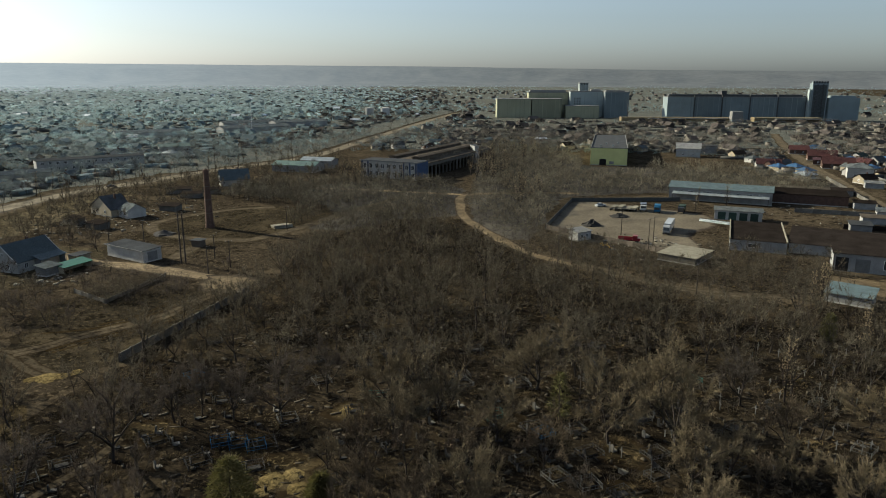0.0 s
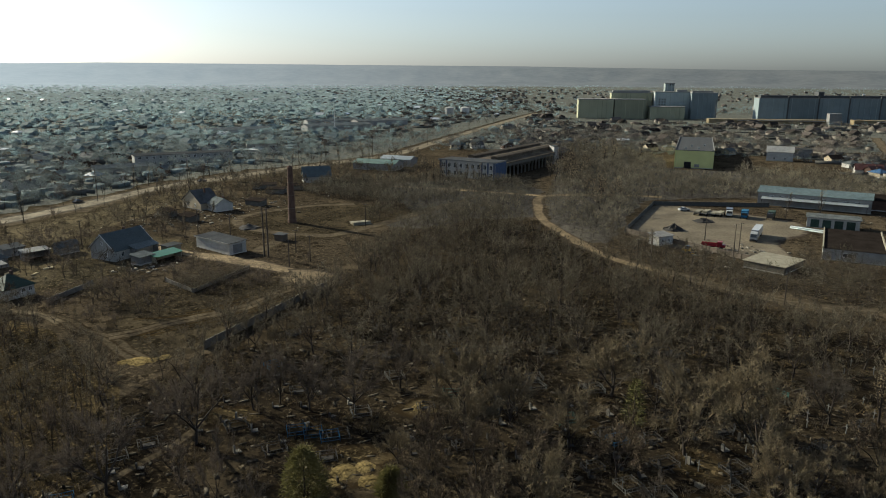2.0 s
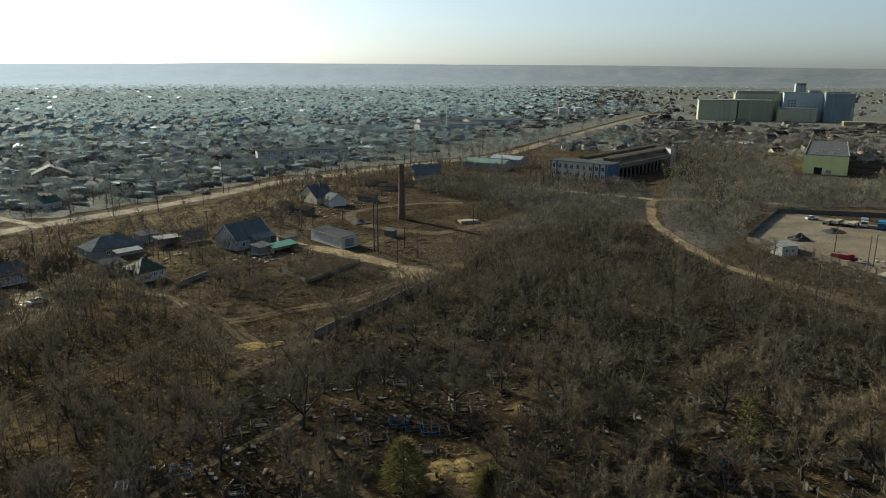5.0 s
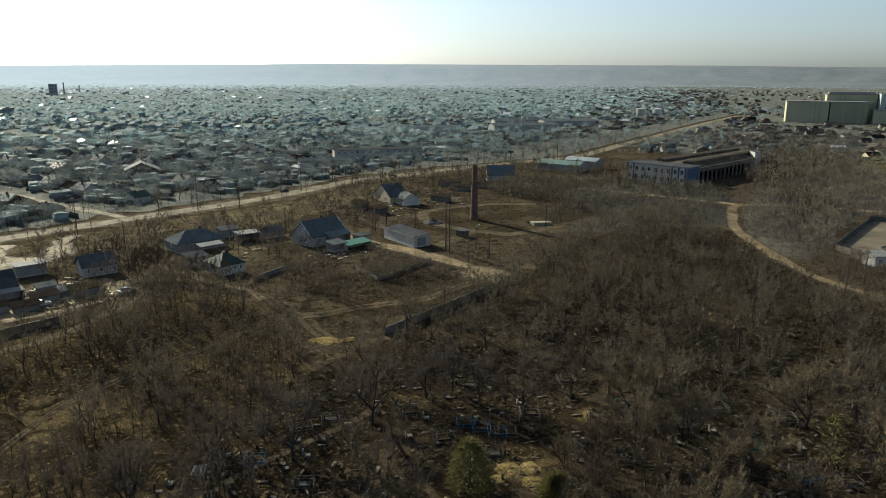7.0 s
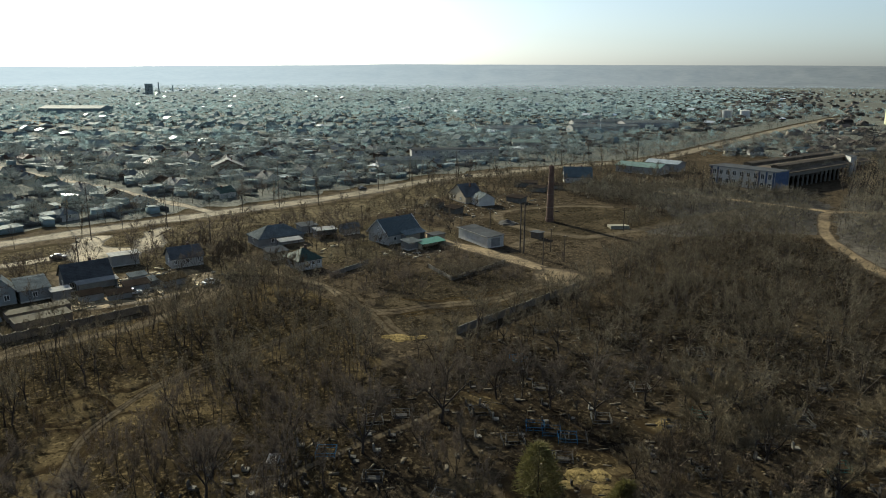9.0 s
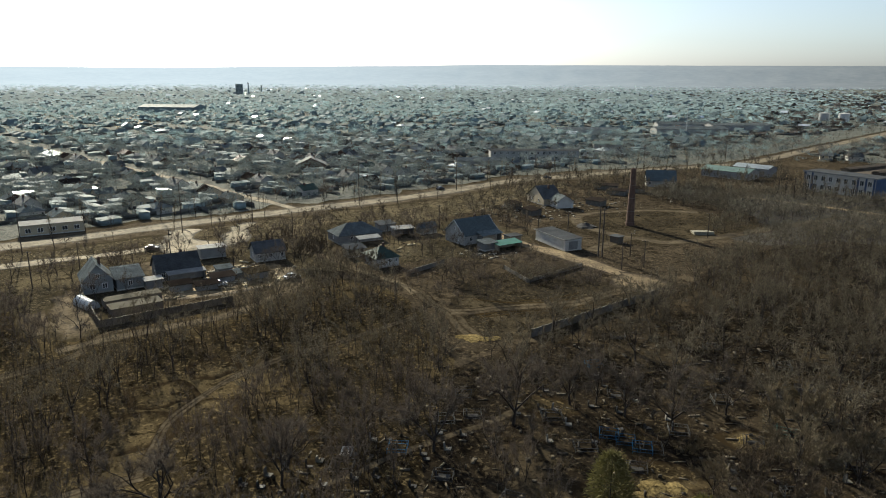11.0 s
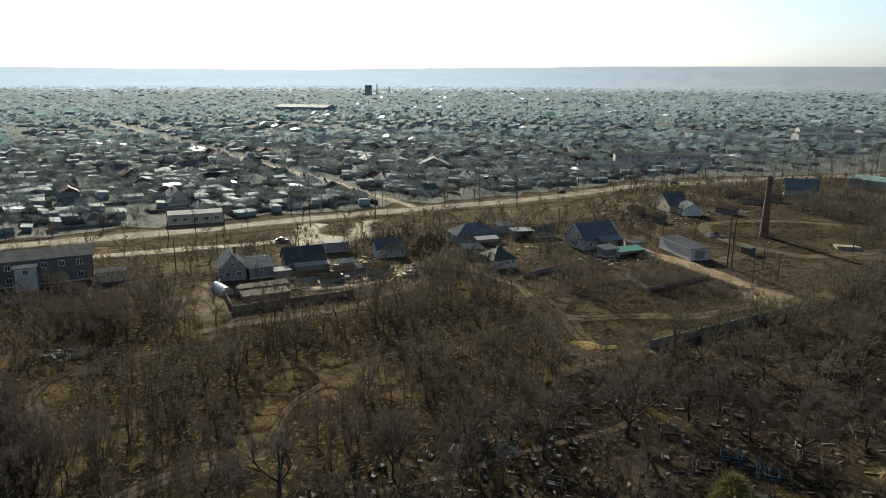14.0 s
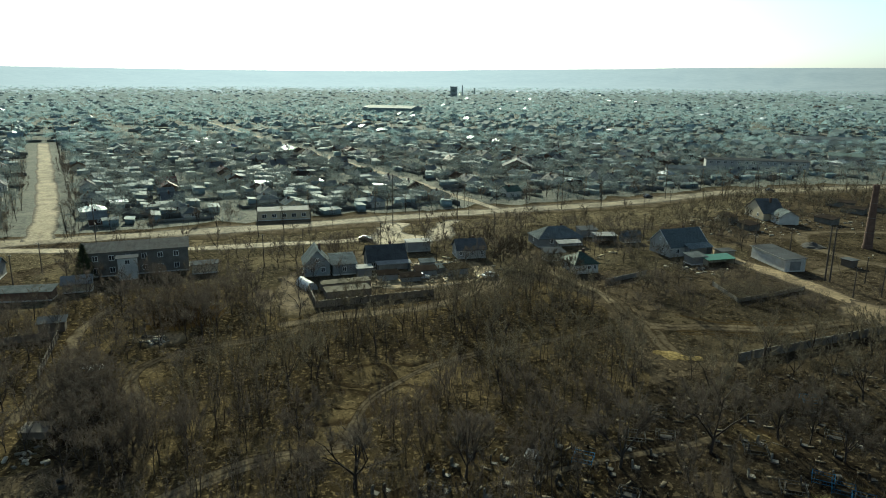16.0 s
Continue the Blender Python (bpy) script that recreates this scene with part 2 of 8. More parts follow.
# near-black tone painted for the shade in a hollow; the ground stays flat
M["hollow_shade"] = mat("hollow_shade", (0.012, 0.008, 0.0045), 0.9, vary=0.4, scale=0.4, fine=3, bump=0.6, second=(0.022, 0.015, 0.0075), spec=0.0, edge=(0.04, 0.027, 0.0115))
M["fence"] = mat("fence", (0.085, 0.085, 0.08), 0.85, vary=0.3, scale=0.05, fine=1.0, bump=0, island=True, tint=0.35)
M["needle"] = mat("needle", (0.1, 0.088, 0.034), 0.85, vary=0.35, scale=0.8, fine=5, bump=0)
backlit(M["needle"], (0.1, 0.095, 0.03), 0.25)
M["spruce"] = mat("spruce", (0.028, 0.036, 0.018), 0.9, vary=0.35, scale=0.8, fine=5, bump=0)
M["moss"] = mat("moss", (0.1, 0.094, 0.034), 0.9, vary=0.35, scale=0.8, fine=5, bump=0)
M["pole"] = mat("pole", (0.06, 0.05, 0.042), 0.9, vary=0.3)
M["depot_blue"] = mat("depot_blue", (0.04, 0.06, 0.11), 0.7, vary=0.3)
M["paint_blue"] = mat("paint_blue", (0.0165, 0.088, 0.176), 0.6, vary=0.3)
M["paint_green"] = mat("paint_green", (0.03, 0.1, 0.09), 0.6, vary=0.3)
M["paint_silver"] = mat("paint_silver", (0.05, 0.05, 0.05), 0.65, 0.1, vary=0.25)
M["paint_white"] = mat("paint_white", (0.09, 0.09, 0.087), 0.6, vary=0.2)
M["granite"] = mat("granite", (0.032, 0.031, 0.03), 0.65, vary=0.3)
M["gravel"] = mat("gravel", (0.036, 0.034, 0.032), 0.95, vary=0.4, scale=1, fine=6, bump=0.8)
M["car_white"] = mat("car_white", (0.35, 0.36, 0.36), 0.25, vary=0.03, bump=0, spec=0.6)
M["car_dark"] = mat("car_dark", (0.04, 0.04, 0.045), 0.25, vary=0.05, bump=0, spec=0.6)
M["car_red"] = mat("car_red", (0.17, 0.018, 0.025), 0.35, vary=0.1, bump=0)
M["yellow_paint"] = mat("yellow_paint", (0.35, 0.22, 0.02), 0.5, vary=0.2, bump=0)
M["rubber"] = mat("rubber", (0.02, 0.02, 0.02), 0.9, vary=0.2, bump=0)
# roof tone of the far town, blued and lightened in place of haze
M["hazed_roof"] = mat("hazed_roof", (0.0978, 0.13, 0.137), 0.8, vary=0.3, scale=0.01, fine=0.1, bump=0, island=True, tint=0.18, spec=0.1)
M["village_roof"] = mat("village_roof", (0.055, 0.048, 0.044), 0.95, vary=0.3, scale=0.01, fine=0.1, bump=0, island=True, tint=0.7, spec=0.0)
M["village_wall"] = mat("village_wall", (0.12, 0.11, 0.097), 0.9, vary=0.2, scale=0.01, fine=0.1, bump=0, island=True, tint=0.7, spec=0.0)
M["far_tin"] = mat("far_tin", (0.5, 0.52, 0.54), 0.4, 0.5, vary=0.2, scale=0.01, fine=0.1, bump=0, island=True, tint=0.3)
# wall tone of the far town, with the same haze tint put in
M["hazed_wall"] = mat("hazed_wall", (0.149, 0.191, 0.201), 0.8, vary=0.2, scale=0.01, fine=0.1, bump=0, island=True, tint=0.18)
M["haze_glow"] = mat("haze_glow", (0.06, 0.058, 0.054), 0.95, vary=0.35, scale=0.005, fine=0.03, bump=0, spec=0.0)

rng = np.random.default_rng(7)


# ---------------------------------------------------------------- mesh helpers
def slab(bm, x0, x1, y0, y1, z0, z1):
    v = [bm.verts.new((x, y, z)) for z in (z0, z1) for x, y in ((x0, y0), (x1, y0), (x1, y1), (x0, y1))]
    for f in ((3, 2, 1, 0), (4, 5, 6, 7), (0, 1, 5, 4), (1, 2, 6, 5), (2, 3, 7, 6), (3, 0, 4, 7)):
        bm.faces.new([v[i] for i in f])
    return bm


def blocks(*dims):
    bm = bmesh.new()
    for d in dims:
        slab(bm, *d)
    return bm


def prism(points, z0, z1):
    """A flat polygon drawn up from z0 to z1."""
    bm = bmesh.new()
    lo = [bm.verts.new((x, y, z0)) for x, y in points]
    hi = [bm.verts.new((x, y, z1)) for x, y in points]
    n = len(points)
    bm.faces.new(hi)
    bm.faces.new(lo[::-1])
    for i in range(n):
        bm.faces.new((lo[i], lo[(i + 1) % n], hi[(i + 1) % n], hi[i]))
    bmesh.ops.recalc_face_normals(bm, faces=bm.faces)
    return bm


def shell(bm, quads, thick):
    """Sloping panels with a thickness, each from its top corners."""
    for q in quads:
        q = [Vector(p) for p in q]
        top = [bm.verts.new(p) for p in q]
        low = [bm.verts.new(p - Vector((0, 0, thick))) for p in q]
        bm.faces.new(top)
        bm.faces.new(low[::-1])
        for i in range(len(q)):
            j = (i + 1) % len(q)
            bm.faces.new((low[i], low[j], top[j], top[i]))
    bmesh.ops.recalc_face_normals(bm, faces=bm.faces)
    return bm


def tube(bm, a, b, r0, r1, sides=6):
    a, b = Vector(a), Vector(b)
    q = (b - a).to_track_quat("Z", "Y")
    ring = []
    for p, r in ((a, r0), (b, r1)):
        ring.append([bm.verts.new(p + q @ Vector((r * math.cos(k * math.tau / sides), r * math.sin(k * math.tau / sides), 0))) for k in range(sides)])
    for k in range(sides):
        bm.faces.new((ring[0][k], ring[0][(k + 1) % sides], ring[1][(k + 1) % sides], ring[1][k]))
    bm.faces.new(ring[1])
    bm.faces.new(ring[0][::-1])
    return bm


def data(name, bm, material):
    me = bpy.data.meshes.new(name)
    bm.to_mesh(me)
    bm.free()
    me.materials.append(material)
    return me


def part(name, bm, material, parent, label=""):
    ob = new(name, bm if isinstance(bm, bpy.types.Mesh) else data(name, bm, material))
    ob.parent = parent
    return tagged(ob, label)


def thing(name, x, y, turn, label, category, group="", kind="", z=0.0):
    ob = new(name)
    ob.matrix_basis = pose(x, y, z, 0, 0, turn)
    return tagged(ob, label, category, group, kind)


def soup(name, verts, faces, material, label="", category="", kind="stuff"):
    """One mesh from arrays: verts (n, 3), triangles (m, 3)."""
    me = bpy.data.meshes.new(name)
    me.vertices.add(len(verts))
    me.vertices.foreach_set("co", np.ascontiguousarray(verts, np.float32).ravel())
    me.loops.add(faces.size)
    me.loops.foreach_set("vertex_index", np.ascontiguousarray(faces, np.int32).ravel())
    me.polygons.add(len(faces))
    me.polygons.foreach_set("loop_start", np.arange(0, faces.size, 3, dtype=np.int32))
    me.update()
    me.materials.append(material)
    ob = new(name, me)
    return tagged(ob, label, category, "", kind)


def scatter(verts, faces, places, turns, scales):
    """Copies of one small mesh joined into arrays."""
    c, s = np.cos(turns), np.sin(turns)
    sc = np.asarray(scales)
    sc = np.repeat(sc[:, None], 3, 1) if sc.ndim == 1 else sc
    v = verts[None] * sc[:, None, :]
    out = np.empty_like(v)
    out[..., 0] = v[..., 0] * c[:, None] - v[..., 1] * s[:, None] + places[:, 0, None]
    out[..., 1] = v[..., 0] * s[:, None] + v[..., 1] * c[:, None] + places[:, 1, None]
    out[..., 2] = v[..., 2] + places[:, 2, None]
    f = faces[None] + (np.arange(len(places)) * len(verts))[:, None, None]
    return out.reshape(-1, 3), f.reshape(-1, 3)


def join(groups):
    vs, fs, n = [], [], 0
    for v, f in groups:
        vs.append(v)
        fs.append(f + n)
        n += len(v)
    return np.concatenate(vs), np.concatenate(fs)


def inside(p, poly):
    """Which of the points p (n, 2) lie in the polygon."""
    x, y = p[:, 0], p[:, 1]
    hit = np.zeros(len(p), bool)
    for (x0, y0), (x1, y1) in zip(poly, poly[1:] + poly[:1]):
        cross = (y0 > y) != (y1 > y)
        hit ^= cross & (x < (x1 - x0) * (y - y0) / ((y1 - y0) or 1e-9) + x0)
    return hit


def near_line(p, line, width):
    """Which of the points lie within width of the polyline."""
    hit = np.zeros(len(p), bool)
    for a, b in zip(line, line[1:]):
        a, b = np.array(a, float), np.array(b, float)
        d = b - a
        s = np.clip(((p - a) @ d) / (d @ d), 0, 1)
        hit |= np.hypot(*(p - a - s[:, None] * d).T) < width
    return hit


# ---------------------------------------------------------------- ground, roads and fields
def ground_sheet():
    radii = np.concatenate([np.linspace(0, 300, 31), np.geomspace(330, 4900, 40)])
    n = 180
    a = np.arange(n) * math.tau / n
    v = np.stack([np.outer(radii, np.cos(a)), np.outer(radii, np.sin(a)), np.zeros((len(radii), n))], -1).reshape(-1, 3)
    f = []
    for i in range(len(radii) - 1):
        k = np.arange(n)
        k2 = (k + 1) % n
        q = np.stack([i * n + k, (i + 1) * n + k, (i + 1) * n + k2, i * n + k2], -1)
        f += [q[:, [0, 1, 2]], q[:, [0, 2, 3]]]
    return soup("ground", v, np.concatenate(f), M["soil"], "bare brown soil with dry grass and leaf litter", "ground", "structure")


def hills():
    az = np.radians(np.arange(-180, 180, 0.4))
    crest = np.interp(np.degrees(az), [-180, -60, -31, -18, 0, 17, 32, 36, 46, 55, 68, 82, 120, 180], [90, 85, 86, 93, 115, 121, 122, 114, 106, 92, 92, 100, 95, 90])
    rows = []
    for k, r in enumerate(np.linspace(3500, 4880, 27)):
        s = max(0.0, (r - 3550) / 1330)
        gully = np.array([noise.fractal(Vector((math.degrees(x) * 0.33, r * 0.0011, 3)), 1.0, 2.0, 4) for x in az])
        ridge = np.abs(np.array([noise.noise(Vector((math.degrees(x) * 0.7 + r * 0.0012, r * 0.0006, 9))) for x in az]))
        rise = 1 / (1 + np.exp(-(s - 0.5 - 0.06 * gully) * 8))
        z = crest * rise * (0.9 + 0.1 * s) - 20 * rise * (1 - rise) * (1 - np.minimum(ridge * 3.0, 1)) - (3 if k == 0 else 0)
        rows.append(np.stack([-np.sin(az) * r, np.cos(az) * r, z], -1))
    n, v = len(az), np.concatenate(rows)
    f = []
    for i in range(26):
        k = np.arange(n)
        k2 = (k + 1) % n
        q = np.stack([i * n + k, i * n + k2, (i + 1) * n + k2, (i + 1) * n + k], -1)
        f += [q[:, [0, 1, 2]], q[:, [0, 2, 3]]]
    # glow put into the far slopes for haze, stronger towards the sun
    n, l = M["haze_glow"].node_tree.nodes, M["haze_glow"].node_tree.links
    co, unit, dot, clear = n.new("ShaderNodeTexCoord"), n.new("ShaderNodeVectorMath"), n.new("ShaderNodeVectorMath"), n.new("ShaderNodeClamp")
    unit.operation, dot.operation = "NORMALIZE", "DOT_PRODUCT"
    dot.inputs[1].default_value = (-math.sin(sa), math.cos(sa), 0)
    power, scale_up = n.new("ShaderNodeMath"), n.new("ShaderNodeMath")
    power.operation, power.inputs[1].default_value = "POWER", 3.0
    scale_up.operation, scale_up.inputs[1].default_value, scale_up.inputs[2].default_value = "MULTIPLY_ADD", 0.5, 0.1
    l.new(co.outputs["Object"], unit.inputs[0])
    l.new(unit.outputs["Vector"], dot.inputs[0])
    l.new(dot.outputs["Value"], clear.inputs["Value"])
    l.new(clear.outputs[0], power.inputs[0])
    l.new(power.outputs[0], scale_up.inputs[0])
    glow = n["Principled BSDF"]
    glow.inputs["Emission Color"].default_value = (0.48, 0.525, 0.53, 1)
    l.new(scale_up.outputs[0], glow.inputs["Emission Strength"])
    return soup("backdrop", v, np.concatenate(f), M["haze_glow"], "long bare escarpment cut by shallow ravines", "hills", "structure")


def resample(line, step):
    pts = [np.array(p, float) for p in line]
    out = []
    for i in range(len(pts) - 1):
        p0, p1, p2, p3 = pts[max(i - 1, 0)], pts[i], pts[i + 1], pts[min(i + 2, len(pts) - 1)]
        n = max(2, int(np.linalg.norm(p2 - p1) / step))
        for k in range(n):
            t = k / n
            out.append(0.5 * (2 * p1 + (p2 - p0) * t + (2 * p0 - 5 * p1 + 4 * p2 - p3) * t * t + (3 * p1 - p0 - 3 * p2 + p3) * t ** 3))
    return np.array(out + [pts[-1]])


def with_core(ob, values):
    """How far each corner lies from the worn edge, 0 to 1."""
    ob.data.attributes.new("core", "FLOAT", "POINT").data.foreach_set("value", np.ascontiguousarray(values, np.float32))
    return ob


def ribbon(name, line, width, z, material, label, ragged=0.25, kind="structure", step=2.0, ruts=False):
    """A strip of road laid on the ground, worn at the edges; ruts leave a grassy middle."""
    p = resample(line, step)
    d = np.gradient(p, axis=0)
    d /= np.linalg.norm(d, axis=1)[:, None] + 1e-9
    nrm = np.stack([-d[:, 1], d[:, 0]], -1)
    across = (-0.68, -0.4, -0.2, 0.0, 0.2, 0.4, 0.68)
    core = (0, 0.75, 0.6, 0.18, 0.6, 0.75, 0) if ruts else (0, 0.62, 0.8, 0.8, 0.8, 0.62, 0)
    m = len(across)
    w = width * (1 + ragged * np.interp(np.arange(len(p)), np.arange(0, len(p) + 4, 4), rng.uniform(-1, 1, len(p) // 4 + 2)[:len(np.arange(0, len(p) + 4, 4))]))
    v = (p[:, None] + nrm[:, None] * (np.array(across)[None] * w[:, None])[..., None]).reshape(-1, 2)
    v = np.c_[v, np.full(len(v), z)]
    i, k = np.meshgrid(np.arange(len(p) - 1), np.arange(m - 1), indexing="ij")
    q = (i * m + k).ravel()
    f = np.concatenate([np.stack([q, q + m + 1, q + 1], -1), np.stack([q, q + m, q + m + 1], -1)])[:, ::-1]
    return with_core(soup(name, v, f, material, label, "road", kind), np.tile(core, len(p)))


def patch(name, poly, z, material, label, category="ground", ragged=0.8, hem=1.6):
    """A patch of other ground with an uneven, worn edge."""
    p = resample(poly + poly[:1], 2.5)[:-1]
    p = p + rng.uniform(-ragged, ragged, p.shape)
    c = p.mean(0)
    inner = p + (c - p) * np.minimum(0.5, 2 * hem / np.linalg.norm(p - c, axis=1))[:, None]
    n = len(p)
    outer = p + (p - c) / np.linalg.norm(p - c, axis=1)[:, None] * hem * 0.5
    v = np.c_[np.concatenate([outer, inner, c[None]]), np.full(2 * n + 1, z)]
    k = np.arange(n)
    k2 = (k + 1) % n
    f = np.concatenate([np.stack([k, k2, n + k2], -1), np.stack([k, n + k2, n + k], -1), np.stack([np.full(n, 2 * n), n + k, n + k2], -1)])
    a, b = p[0] - c, p[1] - c
    if a[0] * b[1] - a[1] * b[0] < 0:
        f = f[:, ::-1]
    return with_core(soup(name, v, f, material, label, category, "structure"), np.r_[np.zeros(n), np.full(n + 1, 0.8)])


def sheet(name, poly, z, material, label, category="ground", ragged=1.0):
    """A wide patch of other ground in any outline."""
    p = resample(poly + poly[:1], 3.0)[:-1]
    p = np.c_[p + rng.uniform(-ragged, ragged, p.shape), np.full(len(p), z)]
    f = np.array(tessellate_polygon([[Vector(q) for q in p]]))
    a, b, c = (p[f[:, k]] for k in range(3))
    flip = np.cross(b - a, c - a)[:, 2] < 0
    f[flip] = f[flip][:, ::-1]
    return with_core(soup(name, p, f, material, label, category, "structure"), np.full(len(p), 0.8))


ground_sheet()
hills()

MAIN_ROAD = [(-290, -120), (-262, -30), (-245, 26), (-231, 66), (-217, 106), (-204, 152), (-191, 190), (-174, 240), (-163, 300),
             (-148, 330), (-128, 372), (-103, 412), (-82, 455), (-64, 557), (-48, 643), (-20, 800), (20, 1000)]
SIDE_LANE = [(-262, -10), (-222, 42), (-204, 70), (-194, 92), (-184, 118), (-196, 142)]
BIG_STREET = [(-243, 36), (-300, 49), (-431, 72), (-600, 101)]
STREET_TWO = [(-196, 187), (-209, 190.6), (-233, 195), (-250, 199), (-274, 205.7), (-320, 213), (-420, 231), (-800, 300)]
GARAGE_ROAD = [(-118, 198), (-97, 186.5), (-82, 181.5), (-66, 174.5), (-48, 166)]
TRACK_EAST = [(36, 184), (26, 196), (20, 210), (13, 231), (8, 250), (7, 273), (11, 300), (44, 306), (60, 304)]
TRACK_EAST_B = [(11, 300), (-30, 312), (-60, 318)]
LANE_WEST = [(-160, 180), (-146, 160), (-134, 144), (-113, 133.5), (-96.7, 130), (-87.2, 123.7), (-79.4, 120.2), (-72, 114), (-67, 111)]
TRACK_WEST = [(-76.3, 44.6), (-80.3, 48.5), (-84.7, 53.1), (-86.9, 56.6), (-89, 62.5), (-91, 71.4), (-90.3, 82.9), (-87.6, 92.2), (-85.9, 101.6), (-83.8, 113.2)]
TRACK_FAR_WEST = [(-104, 28), (-111, 27), (-121, 30), (-125, 40), (-122, 59), (-128, 72), (-124, 90), (-120, 112), (-124, 122)]
CLEARING_PATH = [(-79, 14), (-79.6, 22.1), (-80.4, 28.1), (-80.7, 32), (-80.1, 35.8), (-78.5, 40), (-76.3, 44.6)]
GARDEN_PATH = [(-160, 36), (-153, 30), (-144, 25), (-134, 23), (-126, 18), (-113, 10)]
FIELD_TRACK = [(-79.4, 120.7), (-75.8, 123.6), (-71.8, 129.2), (-67.6, 133.5), (-59.4, 142.3), (-55.6, 154.1), (-50, 164)]
CHIMNEY_LANE = [(-76, 190), (-72, 213), (-60, 214), (-47, 235), (-36, 258), (-20, 290)]
CHIMNEY_LOOP = [(-72, 213), (-92, 222), (-100, 240), (-84, 262), (-66, 270)]
EAST_STREET = [(160, 225), (174, 270), (191, 328), (217, 416), (253, 520), (300, 640)]
EDGE_TRACK = [(27, 195), (45, 176), (62, 160), (84, 156), (100, 150), (130, 146)]
ribbon("road", MAIN_ROAD, 7.6, 0.02, M["town_road"], "pale sandy main road through the town", 0.18)
# sandy verge, its pale tone also making up for sunlit haze
ribbon("verge", [p for p in MAIN_ROAD if 60 < p[1] < 420], 17, 0.012, M["path"], "dry trampled verge of the main road, paled for haze", 0.5)
ribbon("road", SIDE_LANE, 4.2, 0.03, M["town_road"], "pale sandy side lane beside the main road")
ribbon("road", BIG_STREET, 6.4, 0.04, M["town_road"], "wide unpaved street with puddles", 0.15)
ribbon("road", STREET_TWO, 4.0, 0.03, M["town_road"], "unpaved side street between houses")
ribbon("road", GARAGE_ROAD, 4.4, 0.03, M["dirt_road"], "pale dirt road past the garage")
ribbon("road", TRACK_EAST, 3.3, 0.03, M["dirt_road"], "winding sandy track through the brush", 0.3)
ribbon("road", TRACK_EAST_B, 3.0, 0.025, M["dirt_road"], "sandy track along the brush", 0.3)
ribbon("road", LANE_WEST, 2.3, 0.02, M["track"], "rutted earth lane below the houses", 0.35, ruts=True)
ribbon("road", TRACK_WEST, 1.4, 0.028, M["track"], "rutted earth track through young trees", 0.4, ruts=True)
ribbon("road", TRACK_FAR_WEST, 1.8, 0.02, M["track"], "trodden earth track between thickets", 0.4, ruts=True)
ribbon("road", [(-127, 60), (-125, 70), (-121, 81), (-117.5, 91.7), (-118.5, 102), (-120.3, 112), (-124, 121)], 2.6, 0.036, M["path"], "pale sandy strip below the garden fences", 0.6)
ribbon("road", CLEARING_PATH, 2.2, 0.024, M["track"], "rutted path between the graves and the thicket", 0.4, ruts=True)
ribbon("road", GARDEN_PATH, 1.7, 0.02, M["track"], "trodden path beside garden fences", 0.4)
ribbon("road", FIELD_TRACK, 2.8, 0.025, M["track"], "wheel tracks across the field", 0.4, ruts=True)
ribbon("road", CHIMNEY_LANE, 3.6, 0.025, M["path"], "grey dirt lane past the chimney", 0.3)
ribbon("road", CHIMNEY_LOOP, 3.4, 0.03, M["path"], "grey dirt lane behind the chimney", 0.3)
ribbon("road", EAST_STREET, 6, 0.02, M["path"], "unpaved village street", 0.2)
ribbon("road", EDGE_TRACK, 3.6, 0.02, M["path"], "sandy track along the edge of the wood", 0.45, ruts=True)
YARD = [(34.7, 231), (53, 283), (70, 278), (96, 257), (94, 237), (80, 222), (77, 203), (65, 197), (55, 209), (44, 212)]
FIELD = [(-81, 122), (-87, 141), (-85, 153), (-75, 167), (-62, 160), (-49, 165), (-52, 134), (-58, 119), (-64, 113), (-72, 112)]
BRICKFIELD = [(-90, 256), (-70, 272), (-37, 257), (-47, 235), (-55, 217), (-64, 208), (-80, 208), (-98, 221)]
patch("pavement", YARD, 0.035, M["yard"], "bare grey yard of packed gravel", "yard", 0.4)
patch("ground", FIELD, 0.012, M["field"], "rough field of dry tan grass", "field")
patch("ground", BRICKFIELD, 0.012, M["field"], "rough wasteland of dry grass", "field")


# ---------------------------------------------------------------- buildings
def window(parent, x, y, z, w, h, face=-1, side=False):
    """A framed window standing 5 cm proud of a wall; face is the outward sign, side turns it onto an end wall."""
    t = 0.08
    def lay(bm, a0, a1, z0, z1, d0, d1):
        d0, d1 = sorted((d0 * face, d1 * face))
        if side:
            slab(bm, x + d0, x + d1, y + a0, y + a1, z + z0, z + z1)
        else:
            slab(bm, x + a0, x + a1, y + d0, y + d1, z + z0, z + z1)
    fr = bmesh.new()
    for a in ((-w / 2, -w / 2 + t, 0, h), (w / 2 - t, w / 2, 0, h), (-w / 2 + t, w / 2 - t, 0, t), (-w / 2 + t, w / 2 - t, h - t, h), (-t / 2, t / 2, t, h - t)):
        lay(fr, *a, 0.0, 0.06)
    ob = part("window", fr, M["frame"], parent)
    gl = bmesh.new()
    lay(gl, -w / 2 + t, w / 2 - t, t, h - t, 0.0, 0.03)
    part("pane", gl, M["glass"], ob)
    return ob


